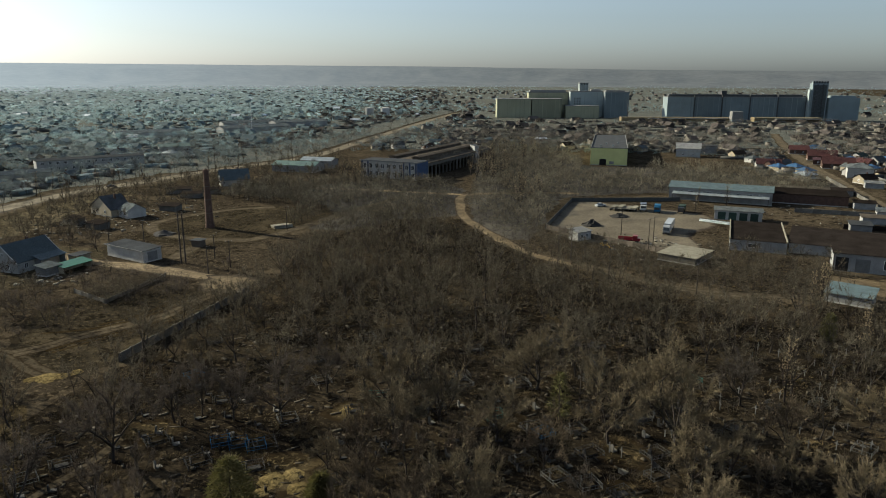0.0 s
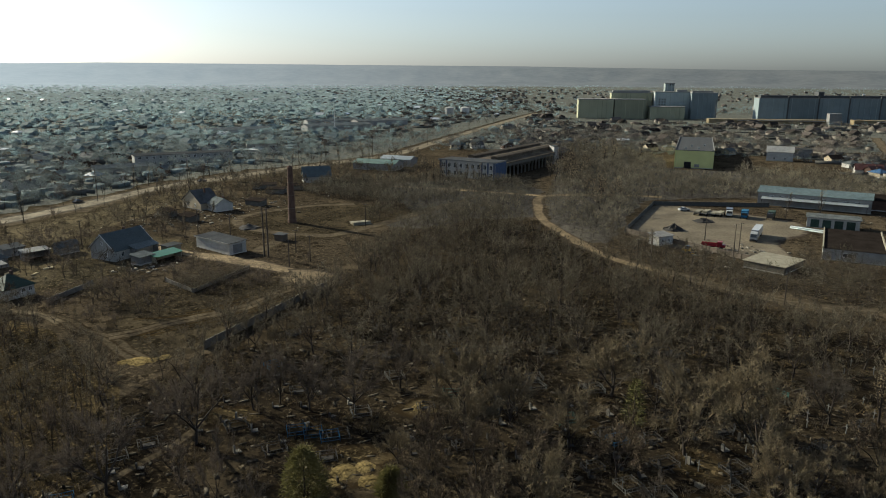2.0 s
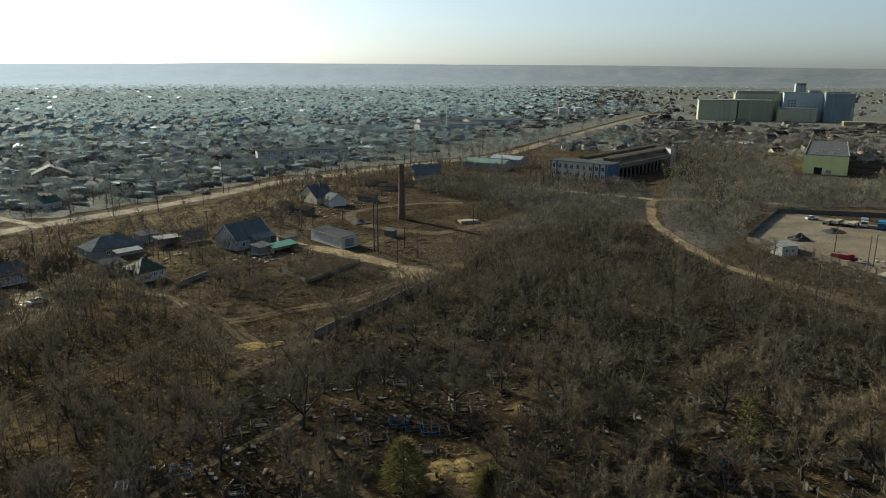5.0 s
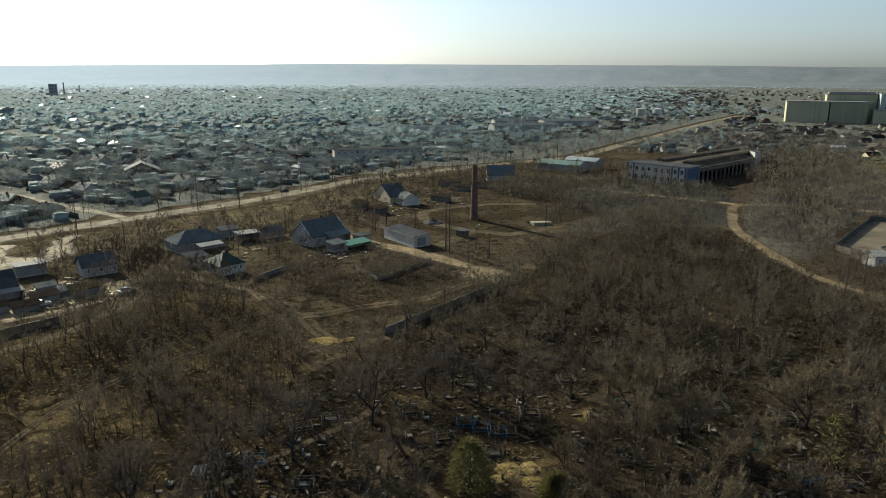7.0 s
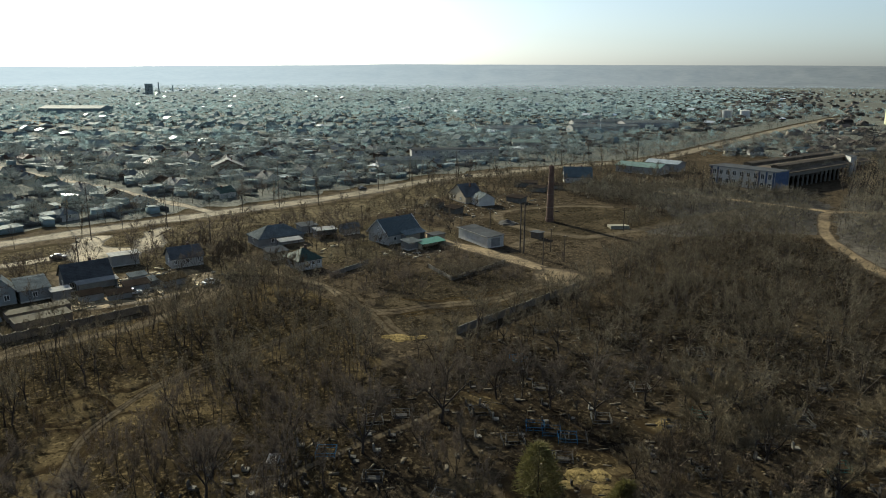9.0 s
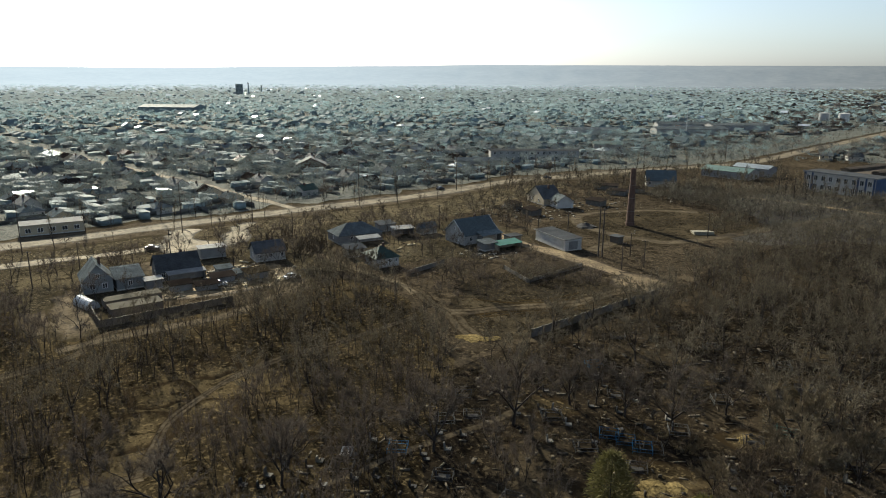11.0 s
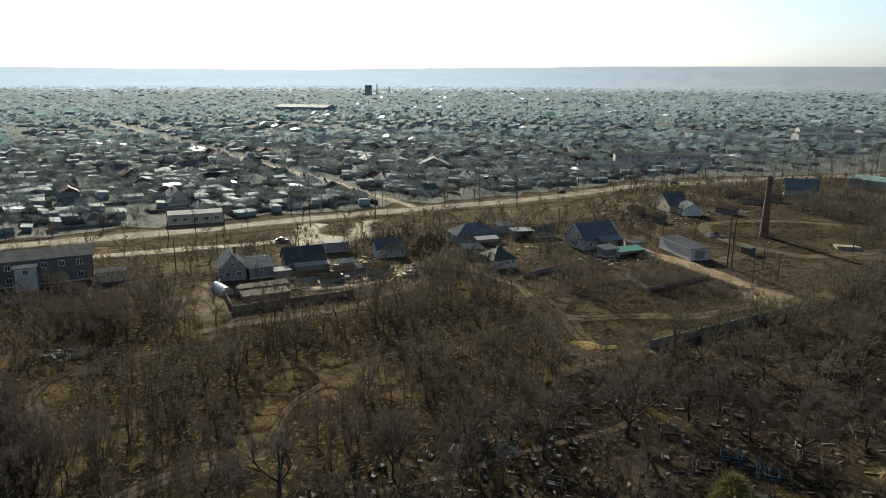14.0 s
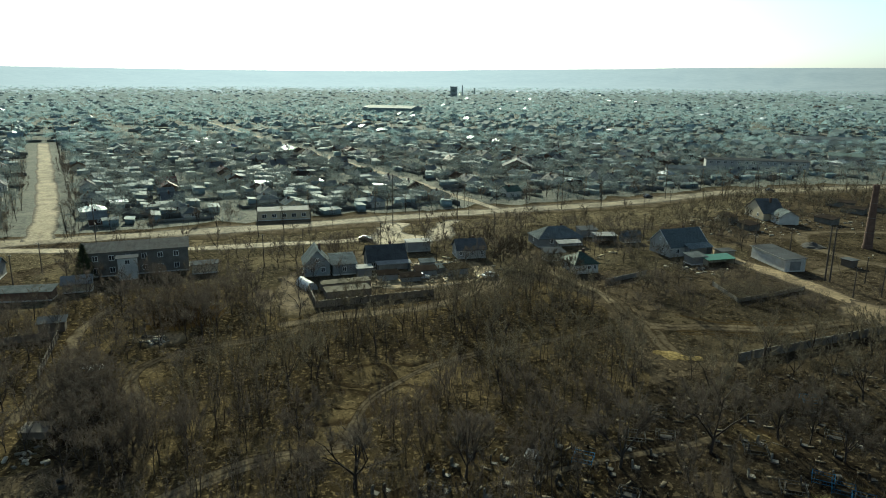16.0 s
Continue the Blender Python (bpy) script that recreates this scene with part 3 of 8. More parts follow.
def roof_panels(kind, L, W, h, rise, over):
    """Top corners of the roof's panels over a box that runs 0..L and 0..W."""
    x0, x1, y0, y1 = -over, L + over, -over, W + over
    drop = over * rise / (W / 2)
    if kind == "gable":
        m, e, r = W / 2, h - drop + 0.12, h + rise + 0.12
        return [((x0, y0, e), (x1, y0, e), (x1, m, r), (x0, m, r)), ((x1, y1, e), (x0, y1, e), (x0, m, r), (x1, m, r))]
    if kind == "cross":
        m, e, r = L / 2, h - over * rise / (L / 2) + 0.12, h + rise + 0.12
        return [((x0, y1, e), (x0, y0, e), (m, y0, r), (m, y1, r)), ((x1, y0, e), (x1, y1, e), (m, y1, r), (m, y0, r))]
    if kind == "hip":
        m, e, r = W / 2, h - drop + 0.12, h + rise + 0.12
        a = min(W / 2, L / 2 - 0.3)
        return [((x0, y0, e), (x1, y0, e), (L - a, m, r), (a, m, r)), ((x1, y1, e), (x0, y1, e), (a, m, r), (L - a, m, r)),
                ((x0, y1, e), (x0, y0, e), (a, m, r)), ((x1, y0, e), (x1, y1, e), (L - a, m, r))]
    if kind == "shed":
        return [((x0, y0, h + 0.12), (x1, y0, h + 0.12), (x1, y1, h + rise + 0.12), (x0, y1, h + rise + 0.12))]
    return [((x0, y0, h + 0.15), (x1, y0, h + 0.15), (x1, y1, h + 0.15), (x0, y1, h + 0.15))]


def walls(kind, L, W, h, rise, t=0.3):
    """Four walls with thickness, with gables where the roof has them."""
    bm = blocks((0, L, 0, t, 0, h), (0, L, W - t, W, 0, h), (0, t, t, W - t, 0, h), (L - t, L, t, W - t, 0, h))
    def gable(pts, along):
        a = [bm.verts.new(p) for p in pts]
        b = [bm.verts.new(Vector(p) + Vector(along)) for p in pts]
        bm.faces.new(a)
        bm.faces.new(b[::-1])
        for i in range(3):
            bm.faces.new((a[i], b[i], b[(i + 1) % 3], a[(i + 1) % 3]))
    if kind == "gable":
        gable(((0, 0, h), (0, W, h), (0, W / 2, h + rise)), (t, 0, 0))
        gable(((L, 0, h), (L, W, h), (L, W / 2, h + rise)), (-t, 0, 0))
    elif kind == "cross":
        gable(((0, 0, h), (L, 0, h), (L / 2, 0, h + rise)), (0, t, 0))
        gable(((0, W, h), (L, W, h), (L / 2, W, h + rise)), (0, -t, 0))
    elif kind == "shed":
        for x in (0, L - t):
            gable(((x, 0, h), (x, W, h), (x, W, h + rise)), (t, 0, 0))
        slab(bm, 0, L, W - t, W, h, h + rise)
    bmesh.ops.recalc_face_normals(bm, faces=bm.faces)
    return bm


def house(a, b, W, h, kind, rise, wall, roof, label, name="house", wins=(), ends=(), over=0.4, chimney=True, door=None, group="", category="house", base=True):
    """A building whose front runs from a to b, W deep behind it. wins: (along, sill, width, height) on the front; ends: (side, along, sill, width, height)."""
    a, b = Vector(a), Vector(b)
    L = (b - a).length
    ob = thing(name, a.x, a.y, math.degrees(math.atan2(b.y - a.y, b.x - a.x)), label, category, group)
    w = part("wall", walls(kind, L, W, h, rise), M[wall], ob)
    part("roof", shell(bmesh.new(), roof_panels(kind, L, W, h, rise, over), 0.12), M[roof], ob)
    if base:
        part("plinth", blocks((-0.06, L + 0.06, -0.06, W + 0.06, 0, 0.35)), M["concrete"], ob)
    for x, z, ww, hh in wins:
        window(w, x * L, 0, z, ww, hh)
    for side, y, z, ww, hh in ends:
        window(w, 0 if side < 0 else L, y * W, z, ww, hh, side, True)
    if chimney and kind in ("gable", "hip", "cross"):
        part("chimney", blocks((L * 0.62, L * 0.62 + 0.6, W * 0.55, W * 0.55 + 0.6, h + rise * 0.4, h + rise + 0.7)), M["brick"], ob)
    if door:
        part("door", blocks((door * L - 0.5, door * L + 0.5, -0.05, 0.02, 0.35, 2.4)), M["door"], ob)
    return ob


def lean_to(a, b, W, h0, h1, roof, label, posts=True, wall=None, name="shelter"):
    """A light roof on posts, low in front."""
    a, b = Vector(a), Vector(b)
    L = (b - a).length
    ob = thing(name, a.x, a.y, math.degrees(math.atan2(b.y - a.y, b.x - a.x)), label, "shed")
    part("roof", shell(bmesh.new(), [((-.2, -.2, h0), (L + .2, -.2, h0), (L + .2, W + .2, h1), (-.2, W + .2, h1))], 0.1), M[roof], ob)
    for x in (0.1, L - 0.1):
        for y, hh in ((0.1, h0 - 0.1), (W - 0.1, h1 - 0.12)):
            part("post", tube(bmesh.new(), (x, y, 0), (x, y, hh), 0.07, 0.07), M["pole"], ob)
    if wall:
        part("wall", blocks((0.2, L - 0.2, W - 0.35, W - 0.2, 0, h1 - 0.2), (0.2, 0.32, 0.2, W - 0.35, 0, h0 - 0.15), (L - 0.32, L - 0.2, 0.2, W - 0.35, 0, h0 - 0.15)), M[wall], ob)
    return ob


def row(n, z, w, h, a=0.12, b=0.88):
    return [(a + (b - a) * i / max(n - 1, 1), z, w, h) for i in range(n)]


# houses below the main road
house((-145.9, 124.5), (-142.2, 131.8), 6.5, 2.7, "gable", 2.4, "whitewall", "darkroof", "small whitewashed house with dark gabled roof", wins=row(3, 1.0, 0.8, 1.2), ends=[(-1, 0.5, 1.0, 0.8, 1.2)])
house((-114.9, 138.6), (-112.3, 144.8), 8.0, 2.7, "hip", 2.2, "whitewall", "greenroof", "small white house with dark green hipped roof", wins=row(2, 1.1, 0.9, 1.1, 0.6, 0.85), ends=[(-1, 0.5, 1.0, 0.8, 1.1)])
house((-141.5, 153), (-135.2, 166), 9.0, 2.7, "hip", 2.7, "greywall", "slate", "low grey house with wide hipped slate roof", wins=row(3, 1.0, 1.0, 1.2, 0.3), ends=[(-1, 0.5, 1.0, 0.9, 1.2)])
house((-128.5, 142.5), (-126.2, 147.5), 4.0, 2.3, "shed", 0.6, "beigewall", "felt", "small outbuilding with dark felt roof", "outbuilding", chimney=False, category="shed")
lean_to((-134.6, 154.5), (-131.6, 160.8), 2.6, 2.3, 2.8, "palesheet", "porch with pale sheet roof beside the hipped house", wall=None)
lean_to((-133.8, 170.5), (-130.2, 176.3), 4.0, 2.6, 2.9, "palesheet", "open shed with white sheet roof on posts", wall="greywall")
house((-129.2, 178.5), (-126.6, 183.6), 3.5, 2.3, "gable", 1.2, "greywall", "slate", "small grey shed with gabled roof", "outbuilding", chimney=False, category="shed")
house((-142.6, 174), (-140.2, 179), 4.0, 2.3, "shed", 0.5, "greywall", "felt", "small block outbuilding with felt roof", "outbuilding", chimney=False, category="shed")
steep = house((-109.8, 174), (-105.6, 186.4), 9.5, 3.2, "gable", 4.0, "whitewall", "blueroof", "pale house with steep blue-grey metal roof and white barge boards", wins=row(2, 1.0, 1.1, 1.3, 0.2, 0.45), ends=[(-1, 0.35, 1.0, 1.0, 1.2), (-1, 0.5, 4.2, 0.8, 1.0)], over=0.5)
for x in (-0.5, 13.45):
    for y0, y1 in ((-0.5, 4.75), (10.0, 4.75)):
        z0, z1 = 3.2 - 0.5 * 4.0 / 4.75 + 0.14, 7.34
        part("barge_board", shell(bmesh.new(), [((x, y0, z0), (x + 0.14, y0, z0), (x + 0.14, y1, z1), (x, y1, z1))], 0.22), M["frame"], steep, "white painted barge board")
lean_to((-105.9, 178), (-103.4, 186), 3.6, 2.7, 4.0, "blueroof", "veranda with pale blue metal roof", wall="greywall")
house((-101.0, 171.2), (-99.4, 175.4), 3.6, 2.2, "shed", 0.5, "greywall", "slate", "small block shed with slate roof", "outbuilding", chimney=False, category="shed")
lean_to((-97.6, 173.6), (-94.2, 181.6), 3.6, 1.8, 2.4, "greenplastic", "lean-to with bright green plastic roof", wall="beigewall")
house((-99.2, 183.2), (-97.4, 187.2), 3.2, 2.4, "flat", 0, "beigewall", "felt", "low block store with flat felt roof", "outbuilding", chimney=False, category="shed")
g = house((-95.8, 193.7), (-81.9, 184.9), 5.8, 3.3, "shed", 0.3, "whitewall", "felt", "long white block garage with flat felt roof", "garage", over=0.35, chimney=False, category="garage")
part("fascia", blocks((-0.4, 16.85, -0.42, -0.36, 3.15, 3.5)), M["palesheet"], g, "pale metal roof edge")
part("door", blocks((16.46, 16.54, 1.4, 4.4, 0.35, 2.8)), M["greywall"], g, "grey steel gate")
house((-156.0, 81.8), (-153.4, 87.6), 9.0, 3.2, "cross", 3.6, "bluewall", "slate", "pale blue house with tall white gable", wins=row(2, 1.0, 1.1, 1.3, 0.3, 0.72) + [(0.5, 3.6, 0.9, 1.1)], ends=[(-1, 0.4, 1.0, 1.0, 1.2)], over=0.45)
house((-152.6, 88.0), (-150.4, 93.6), 6.0, 2.8, "shed", 1.6, "bluewall", "slate", "low wing of the pale house with slate roof", "annex", wins=row(1, 1.0, 1.0, 1.2, 0.5), chimney=False)
house((-147.6, 92.4), (-146.2, 95.8), 3.4, 2.2, "flat", 0, "greywall", "palesheet", "small shed with pale flat roof", "outbuilding", chimney=False, category="shed")
house((-151.0, 98.0), (-147.0, 107.4), 8.0, 2.6, "gable", 3.3, "greywall", "darkroof", "house with steep dark grey roof", wins=row(2, 1.0, 1.0, 1.2), ends=[(-1, 0.5, 1.0, 0.9, 1.2)])
lean_to((-147.6, 98.6), (-144.4, 107.0), 2.4, 2.2, 2.6, "palesheet", "veranda with pale sheet roof", wall="greywall")
house((-161.0, 118.0), (-158.0, 124.2), 4.2, 2.9, "flat", 0, "greywall", "palesheet", "small flat-roofed block building with pale roof", "outbuilding", chimney=False, category="shed")
for (x, y), (u, v), W, h, rf in [((-138.5, 104.5), (-136.5, 109.5), 3, 1.5, "brownroof"), ((-134, 111.5), (-132.2, 117.0), 3.6, 1.7, "field"), ((-137.6, 110.6), (-136.2, 114.4), 2.4, 1.4, "slate"), ((-141.0, 94.5), (-139.2, 99.0), 2.6, 1.6, "brownroof"), ((-144.4, 110.5), (-143, 114), 2.2, 1.5, "slate"), ((-136.8, 98.5), (-134.8, 103), 2.4, 1.3, "brownroof")]:
    house((x, y), (u, v), W, h, "shed", 0.5, "greywall", rf, "low weathered yard shed with patched roof", "outbuilding", chimney=False, category="shed", base=False)
house((-189, 37), (-181, 61), 9.5, 6.4, "gable", 1.6, "oldconcrete", "darkroof", "two-storey grey brick building with dark roof", "apartment_house", wins=row(6, 1.0, 1.3, 1.4) + row(6, 4.1, 1.3, 1.4), ends=[(-1, 0.5, 4.1, 1.2, 1.4)], chimney=False, category="building")
house((-181.5, 43.5), (-180.2, 47.8), 3.4, 5.6, "flat", 0, "whitewall", "felt", "pale stair block of the two-storey building", "annex", wins=row(1, 4.0, 1.2, 1.2, 0.5), chimney=False)
house((-176, 60), (-174, 66), 4, 2.4, "flat", 0, "beigewall", "felt", "small flat-roofed shed beside the grey building", "outbuilding", chimney=False, category="shed")
house((-230, 103), (-222.5, 119.5), 8, 3.4, "flat", 0, "beigewall", "palesheet", "low beige roadside shop with pale flat roof", "shop", wins=row(5, 1.0, 1.6, 1.4), chimney=False, category="shop")

house((-205, 8), (-200, 20), 7, 2.8, "gable", 2.2, "greywall", "slate", "low grey house with slate roof", wins=row(3, 1.0, 0.9, 1.2))
house((-180, 16), (-174, 27), 4, 2.2, "shed", 0.5, "brick", "slate", "low brick shed with slate roof", "outbuilding", chimney=False, category="shed")
house((-178, 30), (-176, 36), 4, 2.3, "gable", 1.4, "beigewall", "palesheet", "small shed with pale gabled roof", "outbuilding", chimney=False, category="shed")


def polytunnel():
    ob = thing("polytunnel", -151.5, 78.2, -6, "small arched garden tunnel in white plastic film", "greenhouse")
    bm = bmesh.new()
    ring = [[bm.verts.new((x, -1.5 * math.cos(k * math.pi / 10), 1.9 * math.sin(k * math.pi / 10))) for k in range(11)] for x in np.linspace(0, 7, 8)]
    for r0, r1 in zip(ring, ring[1:]):
        for k in range(10):
            bm.faces.new((r0[k], r1[k], r1[k + 1], r0[k + 1]))
    bm.faces.new(ring[0])
    bm.faces.new(ring[-1][::-1])
    part("film", bm, M["car_white"], ob)
    for x in np.linspace(0, 7, 5):
        hoop = bmesh.new()
        rings = []
        for k in range(9):
            a = k * math.pi / 8
            rings.append([hoop.verts.new((x + dx, -(1.54 + dr) * math.cos(a), (1.94 + dr) * math.sin(a))) for dx, dr in ((-0.03, 0), (0, 0.03), (0.03, 0), (0, -0.03))])
        for r0, r1 in zip(rings, rings[1:]):
            for k in range(4):
                hoop.faces.new((r0[k], r0[(k + 1) % 4], r1[(k + 1) % 4], r1[k]))
        part("hoop", hoop, M["paint_silver"], ob)


polytunnel()


# ---------------------------------------------------------------- brick chimney, twin pole, wall
def chimney_stack():
    ob = thing("chimney_stack", -79, 232, 0, "tall tapered red brick factory chimney", "chimney")
    bm = bmesh.new()
    n = 16
    prof = [(0, 1.55), (1.2, 1.5), (1.25, 1.35), (18.6, 0.85), (18.65, 0.98), (19.3, 0.98), (19.35, 0.9), (19.7, 0.88), (19.7, 0.6), (18.0, 0.6)]
    rings = [[bm.verts.new((r * math.cos(k * math.tau / n), r * math.sin(k * math.tau / n), z)) for k in range(n)] for z, r in prof]
    for r0, r1 in zip(rings, rings[1:]):
        for k in range(n):
            bm.faces.new((r0[k], r0[(k + 1) % n], r1[(k + 1) % n], r1[k]))
    part("shaft", bm, M["brick"], ob)
    for z in (5, 9.5, 14):
        r = 1.36 - (z - 1.25) * 0.0288
        b = bmesh.new()
        tube(b, (0, 0, z), (0, 0, z + 0.15), r + 0.03, r + 0.03, 16)
        part("band", b, M["door"], ob, "rusty iron band")


chimney_stack()


def pole(x, y, h, label, turn=0, arms=1, group="power poles", r=0.13):
    ob = thing("utility_pole", x, y, turn, label, "pole", group)
    part("shaft", tube(bmesh.new(), (0, 0, 0), (0, 0, h), r * 1.2, r * 0.75, 7), M["pole"], ob)
    for k in range(arms):
        z = h - 0.35 - 0.7 * k
        arm = part("crossarm", blocks((-0.9, 0.9, -0.17, -0.07, z, z + 0.1)), M["pole"], ob)
        for px in (-0.8, 0.0, 0.8):
            part("insulator", tube(bmesh.new(), (px, -0.12, z + 0.1), (px, -0.12, z + 0.28), 0.05, 0.03, 6), M["car_white"], arm)
    return ob


def twin_pole():
    ob = thing("twin_pole", -71, 185, 25, "tall twin timber power pole with crossbar", "pole", "power poles")
    for x in (-0.55, 0.55):
        part("shaft", tube(bmesh.new(), (x, 0, 0), (x, 0, 14.4), 0.22, 0.16, 8), M["pole"], ob)
    part("brace", tube(bmesh.new(), (-0.5, 0, 5), (0.5, 0, 9), 0.07, 0.07, 6), M["pole"], ob)
    for z in (12.6, 13.7):
        part("crossarm", blocks((-1.3, 1.3, -0.3, -0.16, z, z + 0.14)), M["pole"], ob)
    part("stay", tube(bmesh.new(), (0, 0, 10), (3.6, -1.0, 0), 0.05, 0.05, 5), M["pole"], ob)


twin_pole()


def block_wall(a, b, h, label, material="concrete", panel=3.0, t=0.16):
    """A wall of cast panels between posts."""
    a, b = Vector(a), Vector(b)
    L = (b - a).length
    ob = thing("wall", a.x, a.y, math.degrees(math.atan2(b.y - a.y, b.x - a.x)), label, "wall")
    n = max(1, round(L / panel))
    w = L / n
    pane = data("panel", blocks((0.06, w - 0.06, -t / 2, t / 2, 0, h)), M[material])
    post = data("post", blocks((-0.1, 0.1, -0.14, 0.14, 0, h + 0.12)), M[material])
    for k in range(n):
        p = part("panel", pane, None, ob)
        p.location = (k * w, 0, rng.uniform(-0.05, 0.0))
        q = part("post", post, None, ob)
        q.location = (k * w, 0, 0)
    q = part("post", post, None, ob)
    q.location = (L, 0, 0)
    return ob


block_wall((-104.7, 138.4), (-103.1, 153), 1.2, "dark weathered wall at the edge of the field", "oldconcrete")
block_wall((-87, 158), (-76.5, 150.5), 1.0, "low weathered wall in the overgrown field", "oldconcrete")
block_wall((-76, 150), (-71, 172), 1.0, "low weathered wall in the overgrown field", "oldconcrete")
block_wall((-58, 117), (-46, 158), 1.7, "grey concrete panel wall beside the graves", "oldconcrete")
block_wall((-132.4, 71.8), (-157, 81.4), 1.6, "dark plank fence round a garden", "door", 2.4, 0.06)
block_wall((-132.4, 71.8), (-123.5, 98), 1.6, "dark plank fence round a garden", "door", 2.4, 0.06)
for (x, y), (u, v), W in (((-136.4, 76.8), (-132.9, 86.8), 4.6), ((-142.6, 79.0), (-138.6, 90.4), 3.6)):
    house((x, y), (u, v), W, 1.5, "flat", 0, "door", "straw", "long low shed with tan grassy roof", "outbuilding", chimney=False, category="shed", base=False, over=0.1)
patch("ground", [(-139.5, 74.8), (-144.0, 80.6), (-148.5, 86.5), (-146, 76)], 0.015, M["field"], "bare garden plot", "garden", 0.3)
patch("ground", [(-150, 112), (-143, 92), (-134, 95), (-126, 114), (-131, 124), (-142, 126)], 0.02, M["dirt_road"], "trodden farmyard with pale rubble", "yard", 0.6)
patch("ground", [(-180.8, 119.3), (-198.1, 134.9), (-197.1, 139.3), (-181.8, 132.1), (-174.4, 136.2), (-166.5, 130.3), (-170.2, 123.6), (-172.2, 116.2)], 0.045, M["town_road"], "wide sandy junction of a lane and the main road", "road", 0.9, 2.4)
patch("ground", [(-177.2, 138.8), (-189.7, 154.6), (-186.8, 159.6), (-178.6, 147.8), (-170.3, 143.8), (-168.4, 133.4)], 0.047, M["town_road"], "wide sandy junction of a lane and the main road", "road", 0.9, 2.4)
patch("ground", [(-171.3, 103.1), (-169.1, 109.1), (-150.5, 98.0), (-151.8, 92.8)], 0.021, M["path"], "dug garden with pale clods", "garden", 0.7)
patch("ground", [(-153.0, 113.0), (-151.6, 120.0), (-145.0, 122.1), (-129.6, 116.1), (-131.2, 107.8), (-135.3, 100.9)], 0.026, M["path"], "trodden yard with pale rubble", "yard", 0.8)
patch("ground", [(-127.0, 113.8), (-124.6, 122.7), (-116.4, 115.7), (-118.9, 107.5)], 0.024, M["path"], "trodden sandy ground beside a parked car", "yard", 0.8)
patch("ground", [(-162.2, 77.0), (-161.1, 82.3), (-135.2, 73.9), (-130.5, 65.4), (-139.8, 66.0)], 0.024, M["path"], "dry golden grass beside a fence", "yard", 1.2, 3.0)
patch("ground", [(-59.9, 173.3), (-53.6, 172.0), (-46.0, 168.1), (-49.6, 160.1), (-57.3, 161.4)], 0.038, M["dirt_road"], "loose sand at the end of the garage road", "road", 1.0, 2.4)
ribbon("road", [(-147.5, 142.9), (-129.7, 138.1), (-114.3, 133.7), (-102.2, 131.6), (-93.7, 126.8)], 2.2, 0.027, M["path"], "rutted sandy lane below a white house", 0.4, ruts=True)
patch("ground", [(-151, 64), (-138, 62), (-133, 70), (-140, 75), (-153, 78)], 0.022, M["path"], "pale trodden ground beside a fence", "yard", 0.8)
block_wall((34.7, 231), (53, 284), 1.5, "dark weathered wall round the yard", "fence")
block_wall((53, 284), (98, 286), 1.6, "dark weathered wall round the yard", "fence")
block_wall((35, 230), (66, 196), 1.6, "weathered plank fence along the yard", "door", 2.5, 0.08)


# ---------------------------------------------------------------- depot, hall, yard
def depot():
    ob = house((-41.5, 355.6), (-12.7, 342.3), 12, 8.6, "flat", 0, "whitewall", "felt", "two-storey blue and white depot office", "depot_office", chimney=False, category="building", over=0.5)
    for i in range(9):
        for z in (1.2, 5.0):
            window(ob, 2.2 + 3.4 * i, -0.13, z, 1.7, 2.2)
        if i in (0, 6, 7, 8):
            part("panel", blocks((3.5 + 3.4 * i, 4.3 + 3.4 * i, -0.12, -0.01, 0.4, 8.3)), M["depot_blue"], ob, "blue wall panel")
    part("panel", blocks((0.0, 1.0, -0.12, -0.01, 0.4, 8.3)), M["depot_blue"], ob, "blue wall panel")
    part("panel", blocks((31.73, 31.85, 0, 12, 0.4, 8.3)), M["depot_blue"], ob, "blue wall panel")
    part("cornice", blocks((-0.6, 32.3, -0.6, -0.5, 8.35, 8.95)), M["palesheet"], ob)
    sh = thing("depot_hall", -41.5, 355.6, -24.8, "long derelict brown-roofed depot hall with open columns", "industrial hall")
    y0, y1 = 12.5, 104
    part("roof", shell(bmesh.new(), [((2, y0, 7.2), (16.5, y0, 8.6), (16.5, y1, 8.6), (2, y1, 7.2)), ((16.5, y0, 8.6), (31, y0, 7.2), (31, y1, 7.2), (16.5, y1, 8.6))], 0.4), M["depot_roof"], sh)
    for x in (9.5, 23):
        part("skylight", shell(blocks((x - 1.8, x + 1.8, y0 + 3, y1 - 3, 7.8, 9.4)), [((x - 2.2, y0 + 2.6, 9.5), (x, y0 + 2.6, 10.1), (x, y1 - 2.6, 10.1), (x - 2.2, y1 - 2.6, 9.5)), ((x, y0 + 2.6, 10.1), (x + 2.2, y0 + 2.6, 9.5), (x + 2.2, y1 - 2.6, 9.5), (x, y1 - 2.6, 10.1))], 0.15), M["depot_roof"], sh)
    part("wall", blocks((2, 2.4, y0, y1, 0, 6.8), (2.4, 31, y1 - 0.4, y1, 0, 6.8)), M["brick"], sh)
    part("beam", blocks((30.3, 30.9, y0, y1, 5.4, 6.7)), M["oldconcrete"], sh)
    col = data("column", blocks((-0.35, 0.35, -0.3, 0.3, 0, 5.4), (-0.5, 0.5, -0.45, 0.45, 4.9, 5.4)), M["oldconcrete"])
    for k in range(20):
        for x in (30.6, 17):
            c = part("column", col, None, sh)
            c.location = (x, y0 + 2 + k * 4.6, 0)


depot()


